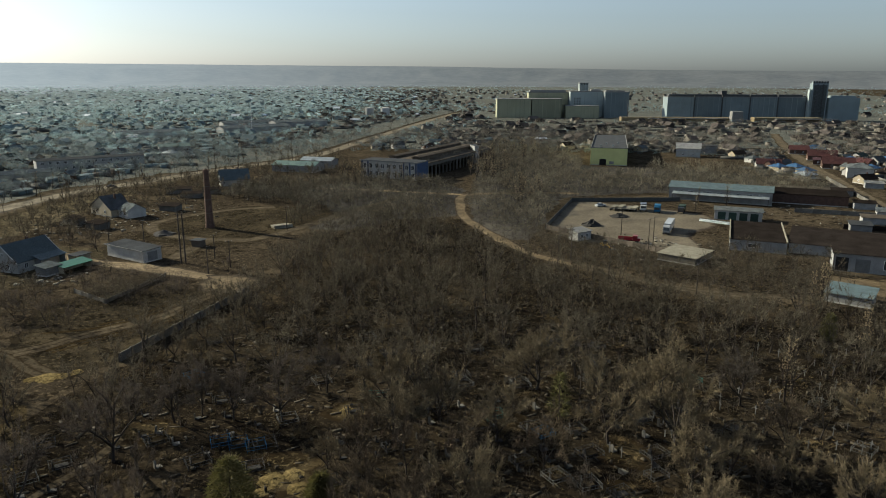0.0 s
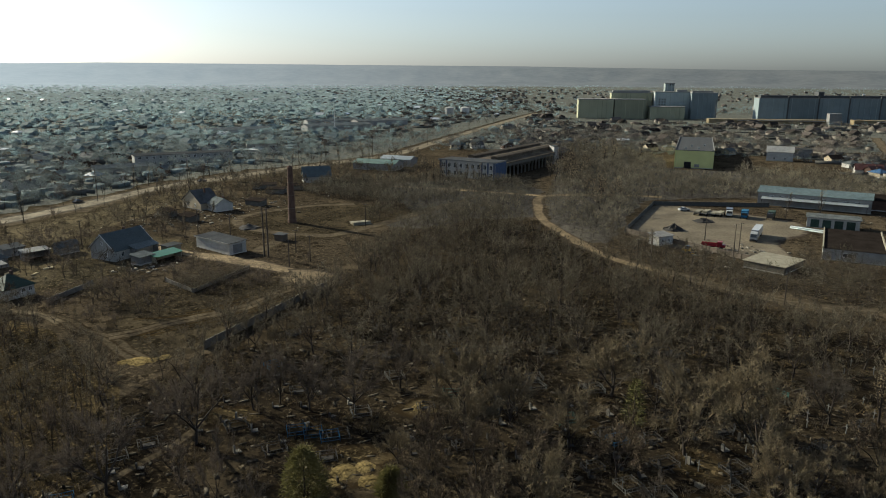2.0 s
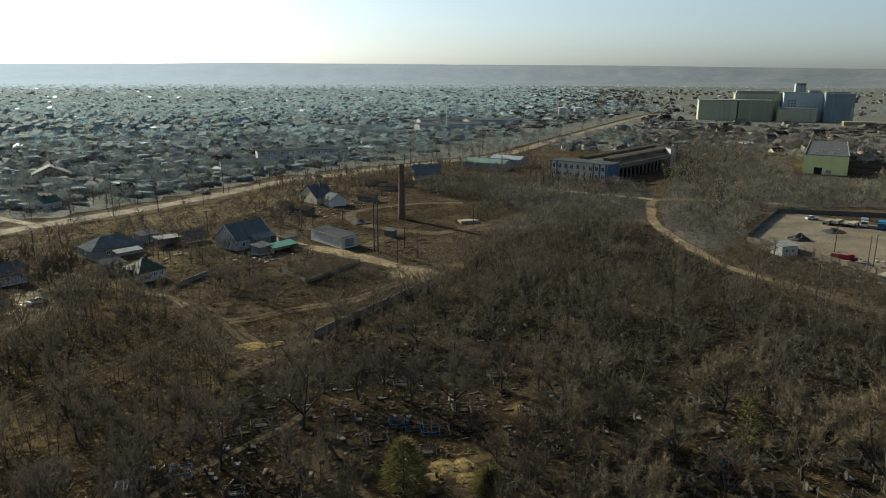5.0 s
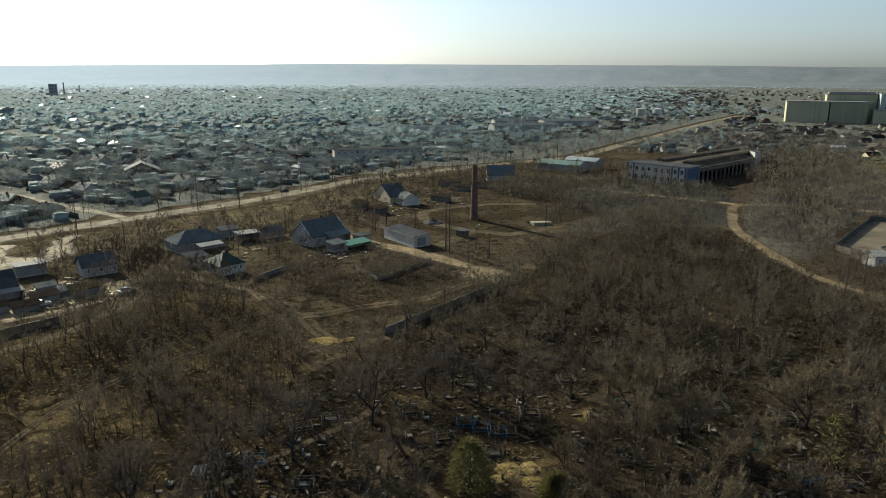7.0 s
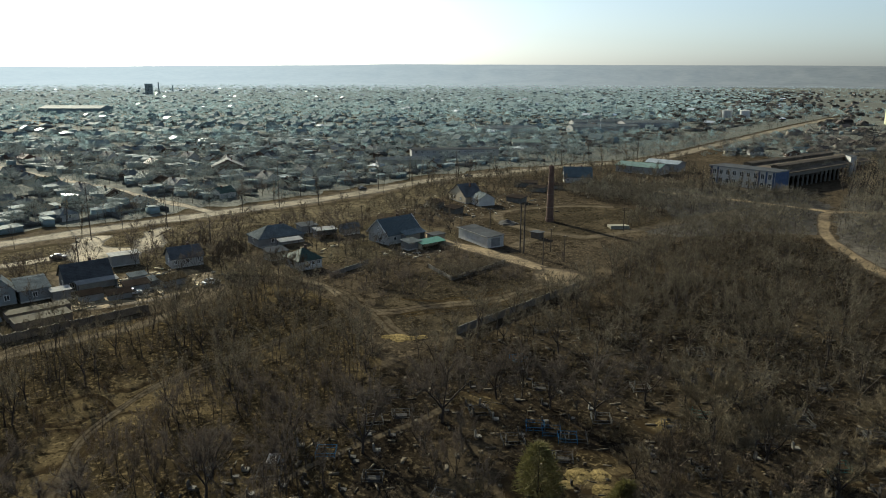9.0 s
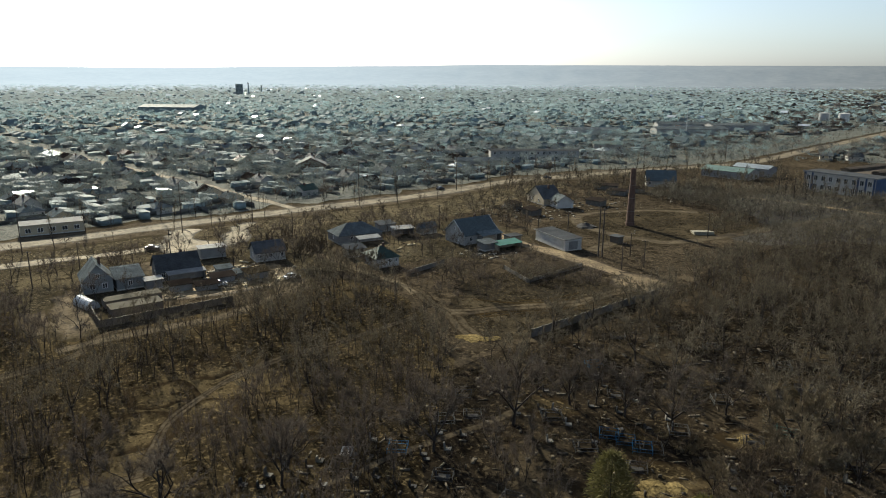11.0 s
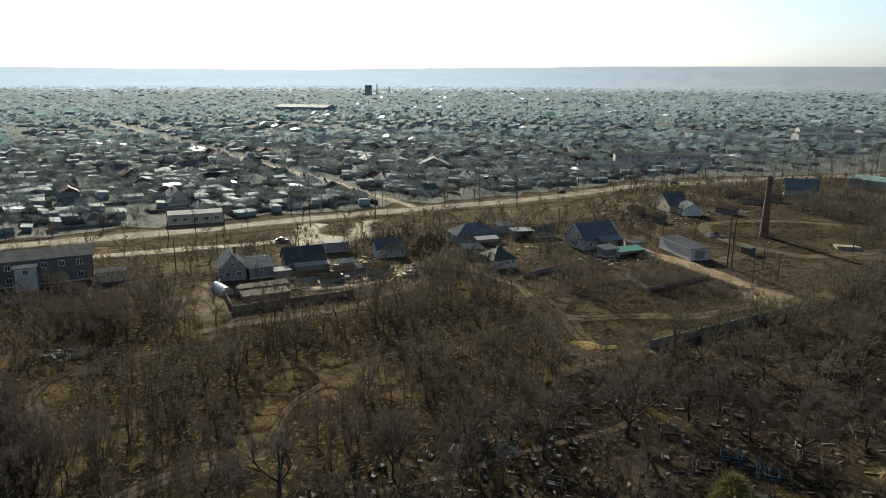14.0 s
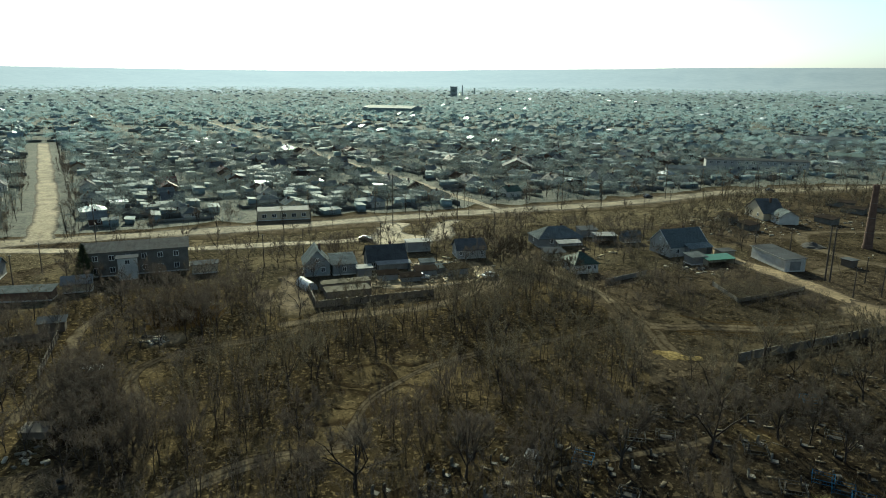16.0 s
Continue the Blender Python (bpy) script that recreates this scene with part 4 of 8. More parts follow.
def hall():
    ob = house((85.8, 407.7), (106.0, 402.9), 96, 9.8, "flat", 0, "yellowwall", "felt", "pale yellow-green industrial hall with flat dark roof", "industrial_hall", chimney=False, category="industrial hall", over=0.1)
    # black slab on the closed wall paints the dark inside a gateway
    part("gate", blocks((5.2, 9.0, -0.08, 0.02, 0, 3.6)), M["rubber"], ob, "black slab for a shaded gateway")
    part("vent", blocks((10.8, 13.4, -0.08, 0.02, 0.8, 2.4)), M["greywall"], ob)
    part("parapet", blocks((-0.15, 0.2, -0.15, 96.1, 9.9, 10.4), (20.5, 20.9, -0.15, 96.1, 9.9, 10.4), (0.2, 20.5, -0.15, 0.2, 9.9, 10.25)), M["palesheet"], ob)
    for k in range(13):
        window(ob, 20.78, 4 + 6.8 * k, 5.0, 2.6, 2.2, 1, True)
    for x, y in ((5, 10), (12, 12), (8, 24), (15, 30)):
        part("roof_vent", blocks((x, x + 1.0, y, y + 1.0, 9.9, 10.7)), M["tin"], ob)


hall()


def long_building(a, b, W, h, rise, wall, roof, label, kind="gable", wins=(), name="workshop", category="workshop", over=0.4):
    return house(a, b, W, h, kind, rise, wall, roof, label, name, wins=wins, chimney=False, category=category, over=over)


long_building((95.3, 291.7), (131.2, 275.0), 14, 5.2, 1.6, "greywall", "bluetin", "long workshop with blue-grey metal roof", wins=row(9, 2.6, 2.2, 1.4))
lean_to((95.6, 288.2), (128.8, 272.8), 3.6, 3.0, 3.8, "tin", "long lean-to with pale sheet roof along a workshop")
long_building((135, 283), (160, 272), 14, 4.0, 0.5, "brick", "brownroof", "long brick store with brown flat roof", "shed")
b = long_building((98.2, 248.4), (113.0, 242.6), 6, 3.4, 0.4, "whitewall", "slate", "white garage row with dark green gates", "shed", name="garage", category="garage")
for k in range(4):
    part("gate", blocks((1.2 + 3.6 * k, 3.8 + 3.6 * k, -0.07, 0.02, 0.1, 2.8)), M["greenroof"], b, "dark green gate")
b = long_building((85.4, 202.4), (99.7, 196.6), 30, 3.2, 0.0, "oldwhite", "brownroof", "old white workshop with wide flat patched dark roof", "flat", wins=[(0.4, 1.2, 2.4, 1.2)], over=0.1)
part("parapet", blocks((-0.25, 0.1, -0.2, 30.2, 3.2, 3.75), (15.3, 15.65, -0.2, 30.2, 3.2, 3.75)), M["slabstone"], b, "pale edge of the flat roof")
long_building((101.4, 199.0), (136.0, 180.4), 27, 3.0, 1.3, "oldwhite", "brownroof", "old white workshop with wide weathered dark roof", "gable", over=0.3)
b = long_building((104.0, 180.0), (130.3, 167.6), 9, 4.8, 0.6, "oldwhite", "brownroof", "white brick workshop with large steel window and gates", "shed", wins=[(0.47, 1.2, 4.2, 2.6)])
part("gate", blocks((5.2, 8.6, -0.08, 0.02, 0.1, 3.6)), M["greywall"], b, "grey steel gate")
# gateway's inner darkness put in as a black slab, without an opening
part("gate", blocks((0.6, 3.6, -0.08, 0.02, 0.1, 3.8)), M["rubber"], b, "black slab for a shaded gateway")
long_building((87.7, 153.3), (95.0, 147.4), 7, 2.2, 0.9, "greywall", "bluetin", "low store with shiny blue-grey metal roof", "shed")
house((42.1, 212.2), (46.8, 215.4), 4.2, 2.8, "shed", 0.5, "whitewall", "palesheet", "small white gatehouse with pale roof", "gatehouse", wins=row(2, 1.0, 1.0, 1.1, 0.3, 0.7), chimney=False, category="gatehouse")
house((60.5, 190.4), (68.6, 183.4), 12.5, 2.0, "flat", 0, "oldconcrete", "slabstone", "low concrete store with flat roof", "store", chimney=False, category="shed")
patch("ground", [(100, 176), (128, 163), (150, 150), (150, 146), (118, 152), (98, 160)], 0.02, M["dirt_road"], "pale sandy forecourt of a workshop", "yard")


def wheel(parent, x, y, r, w=0.28):
    ob = part("wheel", tube(bmesh.new(), (x, y - w / 2, r), (x, y + w / 2, r), r, r, 14), M["rubber"], parent)
    part("rim", tube(bmesh.new(), (x, y - w / 2 - 0.02, r), (x, y + w / 2 + 0.02, r), r * 0.55, r * 0.55, 10), M["paint_silver"], ob)


def truck():
    ob = thing("truck", 73.5, 223.9, 245.6, "white articulated lorry parked in the yard", "truck")
    ob.scale = (0.86, 0.86, 0.86)
    tr = part("trailer", blocks((-12.5, -0.1, -1.25, 1.25, 1.1, 3.9)), M["car_white"], ob)
    part("chassis", blocks((-12.3, 3.2, -0.5, 0.5, 0.7, 1.05)), M["rubber"], ob)
    cab = bmesh.new()
    prof = [(0.6, 0.7), (2.9, 0.7), (3.0, 1.6), (2.7, 3.0), (1.9, 3.5), (0.6, 3.55)]
    lo = [cab.verts.new((x, -1.2, z)) for x, z in prof]
    hi = [cab.verts.new((x, 1.2, z)) for x, z in prof]
    cab.faces.new(lo)
    cab.faces.new(hi[::-1])
    for i in range(6):
        cab.faces.new((lo[i], hi[i], hi[(i + 1) % 6], lo[(i + 1) % 6]))
    bmesh.ops.recalc_face_normals(cab, faces=cab.faces)
    cb = part("cab", cab, M["car_white"], ob)
    part("windscreen", shell(bmesh.new(), [((2.98, -1.05, 1.75), (2.98, 1.05, 1.75), (2.75, 1.05, 2.9), (2.75, -1.05, 2.9))], 0.03), M["glass"], cb)
    part("bumper", blocks((2.8, 3.15, -1.2, 1.2, 0.45, 0.95)), M["car_dark"], cb)
    for x in (-11, -9.7, -8.4, 0.2, 2.2):
        for y in (-1.05, 1.05):
            wheel(ob, x, y, 0.5)


truck()


def car(x, y, turn, paint, label):
    ob = thing("car", x, y, turn, label, "car", "parked cars")
    def extrude(prof, w, w2):
        bm = bmesh.new()
        a = [bm.verts.new((px, -(w if pz < 0.95 else w2), pz)) for px, pz in prof]
        b = [bm.verts.new((px, (w if pz < 0.95 else w2), pz)) for px, pz in prof]
        bm.faces.new(a)
        bm.faces.new(b[::-1])
        for i in range(len(prof)):
            j = (i + 1) % len(prof)
            bm.faces.new((a[i], b[i], b[j], a[j]))
        bmesh.ops.recalc_face_normals(bm, faces=bm.faces)
        return bm
    body = part("body", extrude([(-2.1, 0.3), (2.05, 0.3), (2.1, 0.65), (1.9, 0.82), (0.95, 0.92), (-1.5, 0.94), (-2.05, 0.88)], 0.85, 0.8), M[paint], ob)
    part("cabin", extrude([(0.95, 0.9), (0.3, 1.4), (-0.95, 1.42), (-1.6, 0.94)], 0.78, 0.62), M["glass"], body)
    part("roof", blocks((-0.95, 0.3, -0.63, 0.63, 1.41, 1.46)), M[paint], body)
    for wx in (-1.3, 1.3):
        for wy in (-0.75, 0.75):
            wheel(ob, wx, wy, 0.31, 0.2)


car(-126.6, 119.2, 75, "car_white", "white saloon car parked at the edge of the trees")
car(-136.5, 104.5, 60, "car_white", "white car parked by a shed")
car(-176, 258, 80, "car_dark", "dark car on the sandy road")
car(-152, 318, 40, "car_dark", "dark car on the sandy road")
car(-182, 117, 40, "car_dark", "dark car on the side lane")


def flatbed(x, y, turn, load, label):
    """A low flatbed trailer with its load of stacked panels."""
    ob = thing("flatbed_trailer", x, y, turn, label, "trailer", "parked trailers")
    part("deck", blocks((-3.4, 3.4, -1.1, 1.1, 0.85, 1.02)), M["oldconcrete"], ob)
    part("chassis", blocks((-3.2, 3.2, -0.4, 0.4, 0.6, 0.84)), M["rubber"], ob)
    for k in range(load):
        part("panel", blocks((-3.0 + 0.2 * k, 3.0 - 0.1 * k, -0.95, 0.9, 1.03 + 0.24 * k, 1.23 + 0.24 * k)), M["slabstone"], ob, "pale concrete panel")
    for wx in (-2.4, -1.4, 2.2):
        for wy in (-0.95, 0.95):
            wheel(ob, wx, wy, 0.42)


def lorry(x, y, turn, paint, box, label):
    """A small lorry with a cab and a box or tipping body."""
    ob = thing("truck", x, y, turn, label, "truck", "parked trucks")
    part("chassis", blocks((-3.4, 2.8, -0.45, 0.45, 0.6, 0.85)), M["rubber"], ob)
    part("cargo_body", blocks((-3.5, 1.0, -1.15, 1.15, 0.95, 2.7)), M[box], ob)
    cb = part("cab", prism([(1.2, -1.1), (2.9, -1.05), (2.9, 1.05), (1.2, 1.1)], 0.65, 2.4), M[paint], ob)
    part("windscreen", blocks((2.9, 2.93, -0.9, 0.9, 1.45, 2.2)), M["glass"], cb)
    for wx in (-2.4, 2.0):
        for wy in (-1.0, 1.0):
            wheel(ob, wx, wy, 0.48)


for x, y, a, n in ((66.4, 266.4, 62, 2), (69.0, 265.8, 60, 3), (71.6, 265.2, 62, 1), (73.8, 264.6, 60, 2)):
    flatbed(x, y, a, n, "low flatbed trailer loaded with pale concrete panels")
lorry(77.0, 264.5, 255, "car_white", "car_dark", "old white lorry with a dark body parked by the wall")
lorry(81.5, 261.5, 250, "paint_blue", "paint_blue", "blue lorry parked by the wall")
lorry(90.5, 260.8, 245, "car_dark", "greenroof", "dark lorry parked in the shade")
car(62.5, 273, 20, "car_white", "white car parked behind the yard")


def loader():
    ob = thing("loader", 48.8, 204.8, -25, "small yellow loading machine beside the fence", "machine")
    part("body", blocks((-1.3, 0.9, -0.6, 0.6, 0.5, 1.3)), M["yellow_paint"], ob)
    part("cab", blocks((-0.5, 0.6, -0.55, 0.55, 1.31, 2.2)), M["glass"], ob)
    part("bucket", prism([(1.5, -0.8), (2.1, -0.8), (2.1, 0.8), (1.5, 0.8)], 0.15, 0.6), M["yellow_paint"], ob)
    part("arm", blocks((0.9, 1.6, -0.3, 0.3, 0.5, 0.75)), M["yellow_paint"], ob)
    for wx in (-0.9, 0.6):
        for wy in (-0.6, 0.6):
            wheel(ob, wx, wy, 0.4)


loader()


def pipe_stack():
    ob = thing("pipe_stack", 91.5, 244.5, -40, "stack of pale steel pipes beside the garages", "pipes")
    for k in range(6):
        part("pipe", tube(bmesh.new(), (0, 0.55 * (k % 4) + 0.28 * (k // 4), 0.25 + 0.44 * (k // 4)), (10.5, 0.55 * (k % 4) + 0.28 * (k // 4), 0.25 + 0.44 * (k // 4)), 0.25, 0.25, 8), M["tin"], ob)


pipe_stack()
house((18.6, 413), (21.4, 413.8), 9, 10.3, "flat", 0, "oldwhite", "felt", "tall narrow pale block beside the depot", "tower_block", chimney=False, category="building", base=False)


def red_truck():
    ob = thing("truck", 58, 211.5, -20, "old red flatbed truck parked by the fence", "truck")
    part("chassis", blocks((-3.4, 3.0, -0.5, 0.5, 0.55, 0.85)), M["rubber"], ob)
    part("bed", blocks((-3.5, 0.9, -1.15, 1.15, 0.9, 1.05), (-3.5, 0.9, -1.15, -1.08, 1.05, 1.6), (-3.5, 0.9, 1.08, 1.15, 1.05, 1.6)), M["car_red"], ob)
    cb = part("cab", blocks((1.0, 2.4, -1.05, 1.05, 0.7, 2.3), (2.4, 3.3, -0.85, 0.85, 0.7, 1.5)), M["car_red"], ob)
    part("windscreen", blocks((2.4, 2.43, -0.9, 0.9, 1.5, 2.15)), M["glass"], cb)
    for x in (-2.3, 2.2):
        for y in (-0.95, 0.95):
            wheel(ob, x, y, 0.45)


red_truck()


def heap(x, y, r, h, material, label):
    bm = bmesh.new()
    n, m = 16, 5
    rows = []
    for i in range(m):
        s = i / m
        rows.append([bm.verts.new((r * (1 - s) * math.cos(k * math.tau / n) * (1 + 0.45 * noise.noise(Vector((k * 0.9, i * 0.6, x)))), r * (1 - s) * math.sin(k * math.tau / n) * (1 + 0.45 * noise.noise(Vector((k * 0.9, i * 0.6, y)))), h * s ** 0.9 * (1 + 0.3 * noise.noise(Vector((k, i * 2.0, x + y)))))) for k in range(n)])
    top = bm.verts.new((0, 0, h))
    for r0, r1 in zip(rows, rows[1:]):
        for k in range(n):
            bm.faces.new((r0[k], r0[(k + 1) % n], r1[(k + 1) % n], r1[k]))
    for k in range(n):
        bm.faces.new((rows[-1][k], rows[-1][(k + 1) % n], top))
    ob = new("heap", data("heap", bm, M[material]))
    ob.location = (x, y, 0.0)
    return tagged(ob, label, "heap", "", "stuff")


heap(51.5, 237, 3.4, 2.2, "gravel", "dark conical heap of gravel in the yard")
heap(65, 252.5, 3.6, 1.4, "gravel", "low dark heap of gravel in the yard")
heap(-90.6, 221, 3.6, 1.6, "gravel", "low heap of grey gravel beside a lane")
b = house((-75.6, 204.4), (-72.6, 203.6), 2.6, 1.9, "flat", 0, "door", "felt", "small dark steel container shed", "container", chimney=False, category="container", base=False)


house((-92, 376), (-68, 370), 12, 3.6, "gable", 1.6, "greywall", "palegreen", "low store with pale green metal roof", "store", chimney=False, category="store")
house((-80, 392), (-62, 387), 10, 4.2, "gable", 1.4, "greywall", "tin", "low store with pale metal roof", "store", chimney=False, category="store")
house((-103, 322), (-91, 327), 10, 3.0, "gable", 4.2, "whitewall", "blueroof", "house with steep blue-grey roof beside the brush", wins=row(2, 1.0, 1.0, 1.2))
house((-131, 256), (-120, 248.5), 8, 2.8, "cross", 4.2, "beigewall", "darkroof", "house with steep dark roof and pale gable", wins=row(2, 1.0, 1.0, 1.2, 0.3, 0.7))
house((-118, 250), (-113, 246), 7, 2.8, "gable", 2.0, "whitewall", "slate", "small white house with slate roof", wins=row(2, 1.0, 1.0, 1.2, 0.3, 0.7))
for x, y, u, v in ((-132, 238, -126, 234), (-120, 230, -114, 227), (-108, 262, -101, 260), (-110, 290, -102, 290), (-120, 300, -110, 303), (-104, 300, -97, 302)):
    house((x, y), (u, v), 4.0, 1.9, "shed", 0.5, "oldconcrete", "brownroof", "weathered garden shed with patched dark roof", "outbuilding", chimney=False, category="shed", base=False)
house((-213, 366), (-170, 398), 12, 6.0, "flat", 0, "oldwhite", "felt", "long two-storey white building beside the main road", "long_building", wins=row(14, 1.0, 1.6, 1.5, 0.05, 0.95) + row(14, 4.0, 1.6, 1.4, 0.05, 0.95), chimney=False, category="building")
house((-216, 332), (-196, 348), 8, 3.2, "gable", 1.4, "greywall", "slate", "grey roadside store with slate roof", "store", chimney=False, category="store")
house((-190, 470), (-172, 478), 14, 3.4, "gable", 1.6, "greywall", "palegreen", "store with pale green roof", "store", chimney=False, category="store")
for x, y, u, v, W in ((-192, 618, -142, 659, 16), (-165, 700, -120, 735, 18), (-214, 690, -170, 720, 14), (-260, 560, -215, 590, 14)):
    house((x, y), (u, v), W, 5.0, "gable", 1.8, "oldwhite", "slate", "long low grey warehouse of the far town", "warehouse", chimney=False, category="warehouse", base=False)


def tank(x, y):
    ob = thing("storage_tank", x, y, 0, "white steel storage tank with low conical top", "tank", "storage tanks")
    bm = tube(bmesh.new(), (0, 0, 0), (0, 0, 9), 6, 6, 20)
    part("shell", bm, M["car_white"], ob)
    part("top", tube(bmesh.new(), (0, 0, 9), (0, 0, 10.2), 6.1, 0.4, 20), M["whitewall"], ob)


tank(-97, 942)
tank(-77, 946)


def mast():
    ob = thing("radio_mast", -164, 607, 0, "slender pale radio mast", "mast")
    part("shaft", tube(bmesh.new(), (0, 0, 0), (0, 0, 28), 0.5, 0.2, 6), M["car_white"], ob)
    part("base", blocks((-1.5, 1.5, -1.5, 1.5, 0, 1.2)), M["concrete"], ob)


mast()


def tower_block():
    ob = thing("tower_block", -1403, 1178, 40, "grey slab block rising over the far town", "building")
    part("wall", blocks((-8, 8, -6, 6, 0, 27)), M["silo"], ob)
    part("roof_edge", blocks((-8.4, 8.4, -6.4, 6.4, 27, 27.8)), M["hazed_wall"], ob)
    pane = data("window", blocks((-0.9, 0.9, -0.1, 0, 0, 1.5)), M["glass"])
    for i in range(5):
        for k in range(8):
            w = part("window", pane, None, ob)
            w.location = (-6.4 + 3.2 * i, -6, 1.4 + 3.2 * k)


def far_stack(x, y, h):
    ob = thing("chimney_stack", x, y, 0, "slender grey factory chimney over the far town", "chimney", "far chimneys")
    part("shaft", tube(bmesh.new(), (0, 0, 0), (0, 0, h), 1.9, 1.2, 12), M["siloblue"], ob)
    part("band", tube(bmesh.new(), (0, 0, h * 0.9), (0, 0, h * 0.94), 1.45, 1.42, 12), M["brick"], ob)


tower_block()
far_stack(-1460.3, 1255.5, 30)
far_stack(-1560.1, 1388.1, 20)
house((-877.7, 563.3), (-810.3, 602.0), 40, 7.0, "gable", 3.0, "hazed_wall", "hazed_roof", "wide far hall with blue-grey roof, tinted for haze", "industrial_hall", chimney=False, category="industrial hall", base=False)
house((-273.0, 264.0), (-262.0, 275.0), 11, 3.4, "cross", 3.6, "brick", "palesheet", "house with a large pale sheet roof", wins=row(2, 1.0, 1.0, 1.2))
patch("ground", [(-626.7, 379.3), (-636.7, 409.5), (-819.7, 527.7), (-830.4, 512.0), (-737.0, 442.5)], 0.03, M["dirt_road"], "bare sandy lot in the far town", "yard", 1.0)


def slab_stack():
    ob = thing("slab_stack", -54, 231.5, 32, "stack of weathered concrete slabs on waste ground", "slabs")
    for k in range(7):
        z = 0.35 * (k // 3)
        y = (k % 3) * 1.5 + (0.4 if z else 0)
        part("slab", blocks((-3.2, 3.2, y - 0.6, y + 0.6, z, z + 0.28)), M["slabstone"], ob)


slab_stack()


# ---------------------------------------------------------------- grain elevators
def elevators():
    ob = thing("grain_elevator", 67, 885, 0, "group of pale yellow and blue concrete grain elevators", "grain elevator")
    for x0, x1, y0, y1, h, m in ((0, 42, 0, 24, 22.5, "siloyellow"), (43.5, 80, 0, 24, 22.5, "siloyellow"), (42, 92, 26, 44, 30, "siloyellow"), (85, 125, -8, 10, 14.5, "siloyellow"), (93, 134, 14, 34, 31.5, "silo"), (108, 119, 34, 44, 41.5, "silo"), (134, 164, 2, 32, 31, "siloblue")):
        blk = part("block", blocks((x0, x1, y0, y1, 0, h)), M[m], ob)
        part("roof_edge", blocks((x0 - 0.5, x1 + 0.5, y0 - 0.5, y1 + 0.5, h, h + 0.8)), M["greywall"], blk)
        rib = data("rib", blocks((-0.25, 0.25, -0.3, 0.0, 0, h)), M[m])
        for k in range(int((x1 - x0) / 5.2)):
            r = part("rib", rib, None, blk)
            r.location = (x0 + 2.6 + 5.2 * k, y0, 0)
    for b in ((44, 90, 30, 40, 30.8, 33.2), (136, 160, 10, 20, 31.8, 33.4), (120, 132, 20, 26, 32.3, 34.5)):
        part("gallery", blocks(b), M["greywall"], ob)
    win = data("window", blocks((-0.8, 0.8, -0.1, 0.0, 0, 1.6)), M["glass"])
    for k in range(9):
        for x in (110.5, 114, 117):
            w = part("window", win, None, ob)
            w.location = (x, 34 if k > 6 else 33.9, 33 + k * 0.9) if k > 6 else (x - 12, 13.9, 3 + 3.2 * k)
    part("flag_mast", tube(bmesh.new(), (157, -20, 0), (157, -20, 24), 0.5, 0.3, 8), M["paint_white"], ob)
    ob = thing("grain_elevator", 268, 852, -3, "long row of dark blue concrete grain silos with tower", "grain elevator")
    for k in range(5):
        blk = part("block", blocks((k * 32.4, k * 32.4 + 31, 0, 22, 0, 26.5)), M["siloblue"], ob)
        part("roof_edge", blocks((k * 32.4 - 0.4, k * 32.4 + 31.4, -0.5, 22.5, 26.5, 27.2)), M["greywall"], blk)
        rib = data("rib", blocks((-0.3, 0.3, -0.35, 0.0, 0, 26.5)), M["siloblue"])
        for i in range(5):
            r = part("rib", rib, None, blk)
            r.location = (k * 32.4 + 3 + 6.2 * i, 0, 0)
        part("stair_shaft", blocks((k * 32.4 + 31.1, k * 32.4 + 32.3, -0.6, 6, 0, 29)), M["darkroof"], ob)
    part("gallery", blocks((2, 158, 3, 15, 27.2, 29.8)), M["darkroof"], ob)
    part("hoist", blocks((63, 69, 2, 16, 27.2, 34)), M["darkroof"], ob)
    part("tower", blocks((164, 182, -6, 2, 0, 43), (166, 180, -5, 1, 43, 45)), M["siloblue"], ob)
    for k in range(6):
        part("merlon", blocks((164.2 + 3.1 * k, 166.0 + 3.1 * k, -6.1, -5.2, 43, 45.6)), M["darkroof"], ob)
    # dark slab laid on the tower front in place of its shade
    part("front", blocks((165.5, 180.5, -6.1, -6.0, 0, 41)), M["slate"], ob, "dark slab for the shaded tower front")
    for x in (169, 175.5):
        part("shaft_joint", blocks((x, x + 1.2, -6.5, -6, 2, 42)), M["darkroof"], ob)
    part("stair", blocks((161.5, 164, -5, 0, 0, 36)), M["silo"], ob)
    blk = part("block", blocks((184, 219, -8, 8, 0, 26.5)), M["siloblue"], ob)
    part("gallery", blocks((188, 216, -4, 5, 26.5, 29)), M["siloblue"], blk)
    for b in ((-60, 78, -34, -22, 0, 4.5), (90, 165, -36, -24, 0, 5)):
        part("low_store", blocks(b), M["brick_ochre"], ob, "long low ochre store")
    for b in ((-30, 60, -38, -34.2, 3.2, 3.7), (112, 180, -44, -36.2, 3.4, 4.0)):
        part("store_roof", blocks(b), M["palesheet"], ob, "pale sheet canopy")
    part("office", blocks((62, 74, -44, -35, 0, 12)), M["greywall"], ob, "pale sorting tower")


elevators()


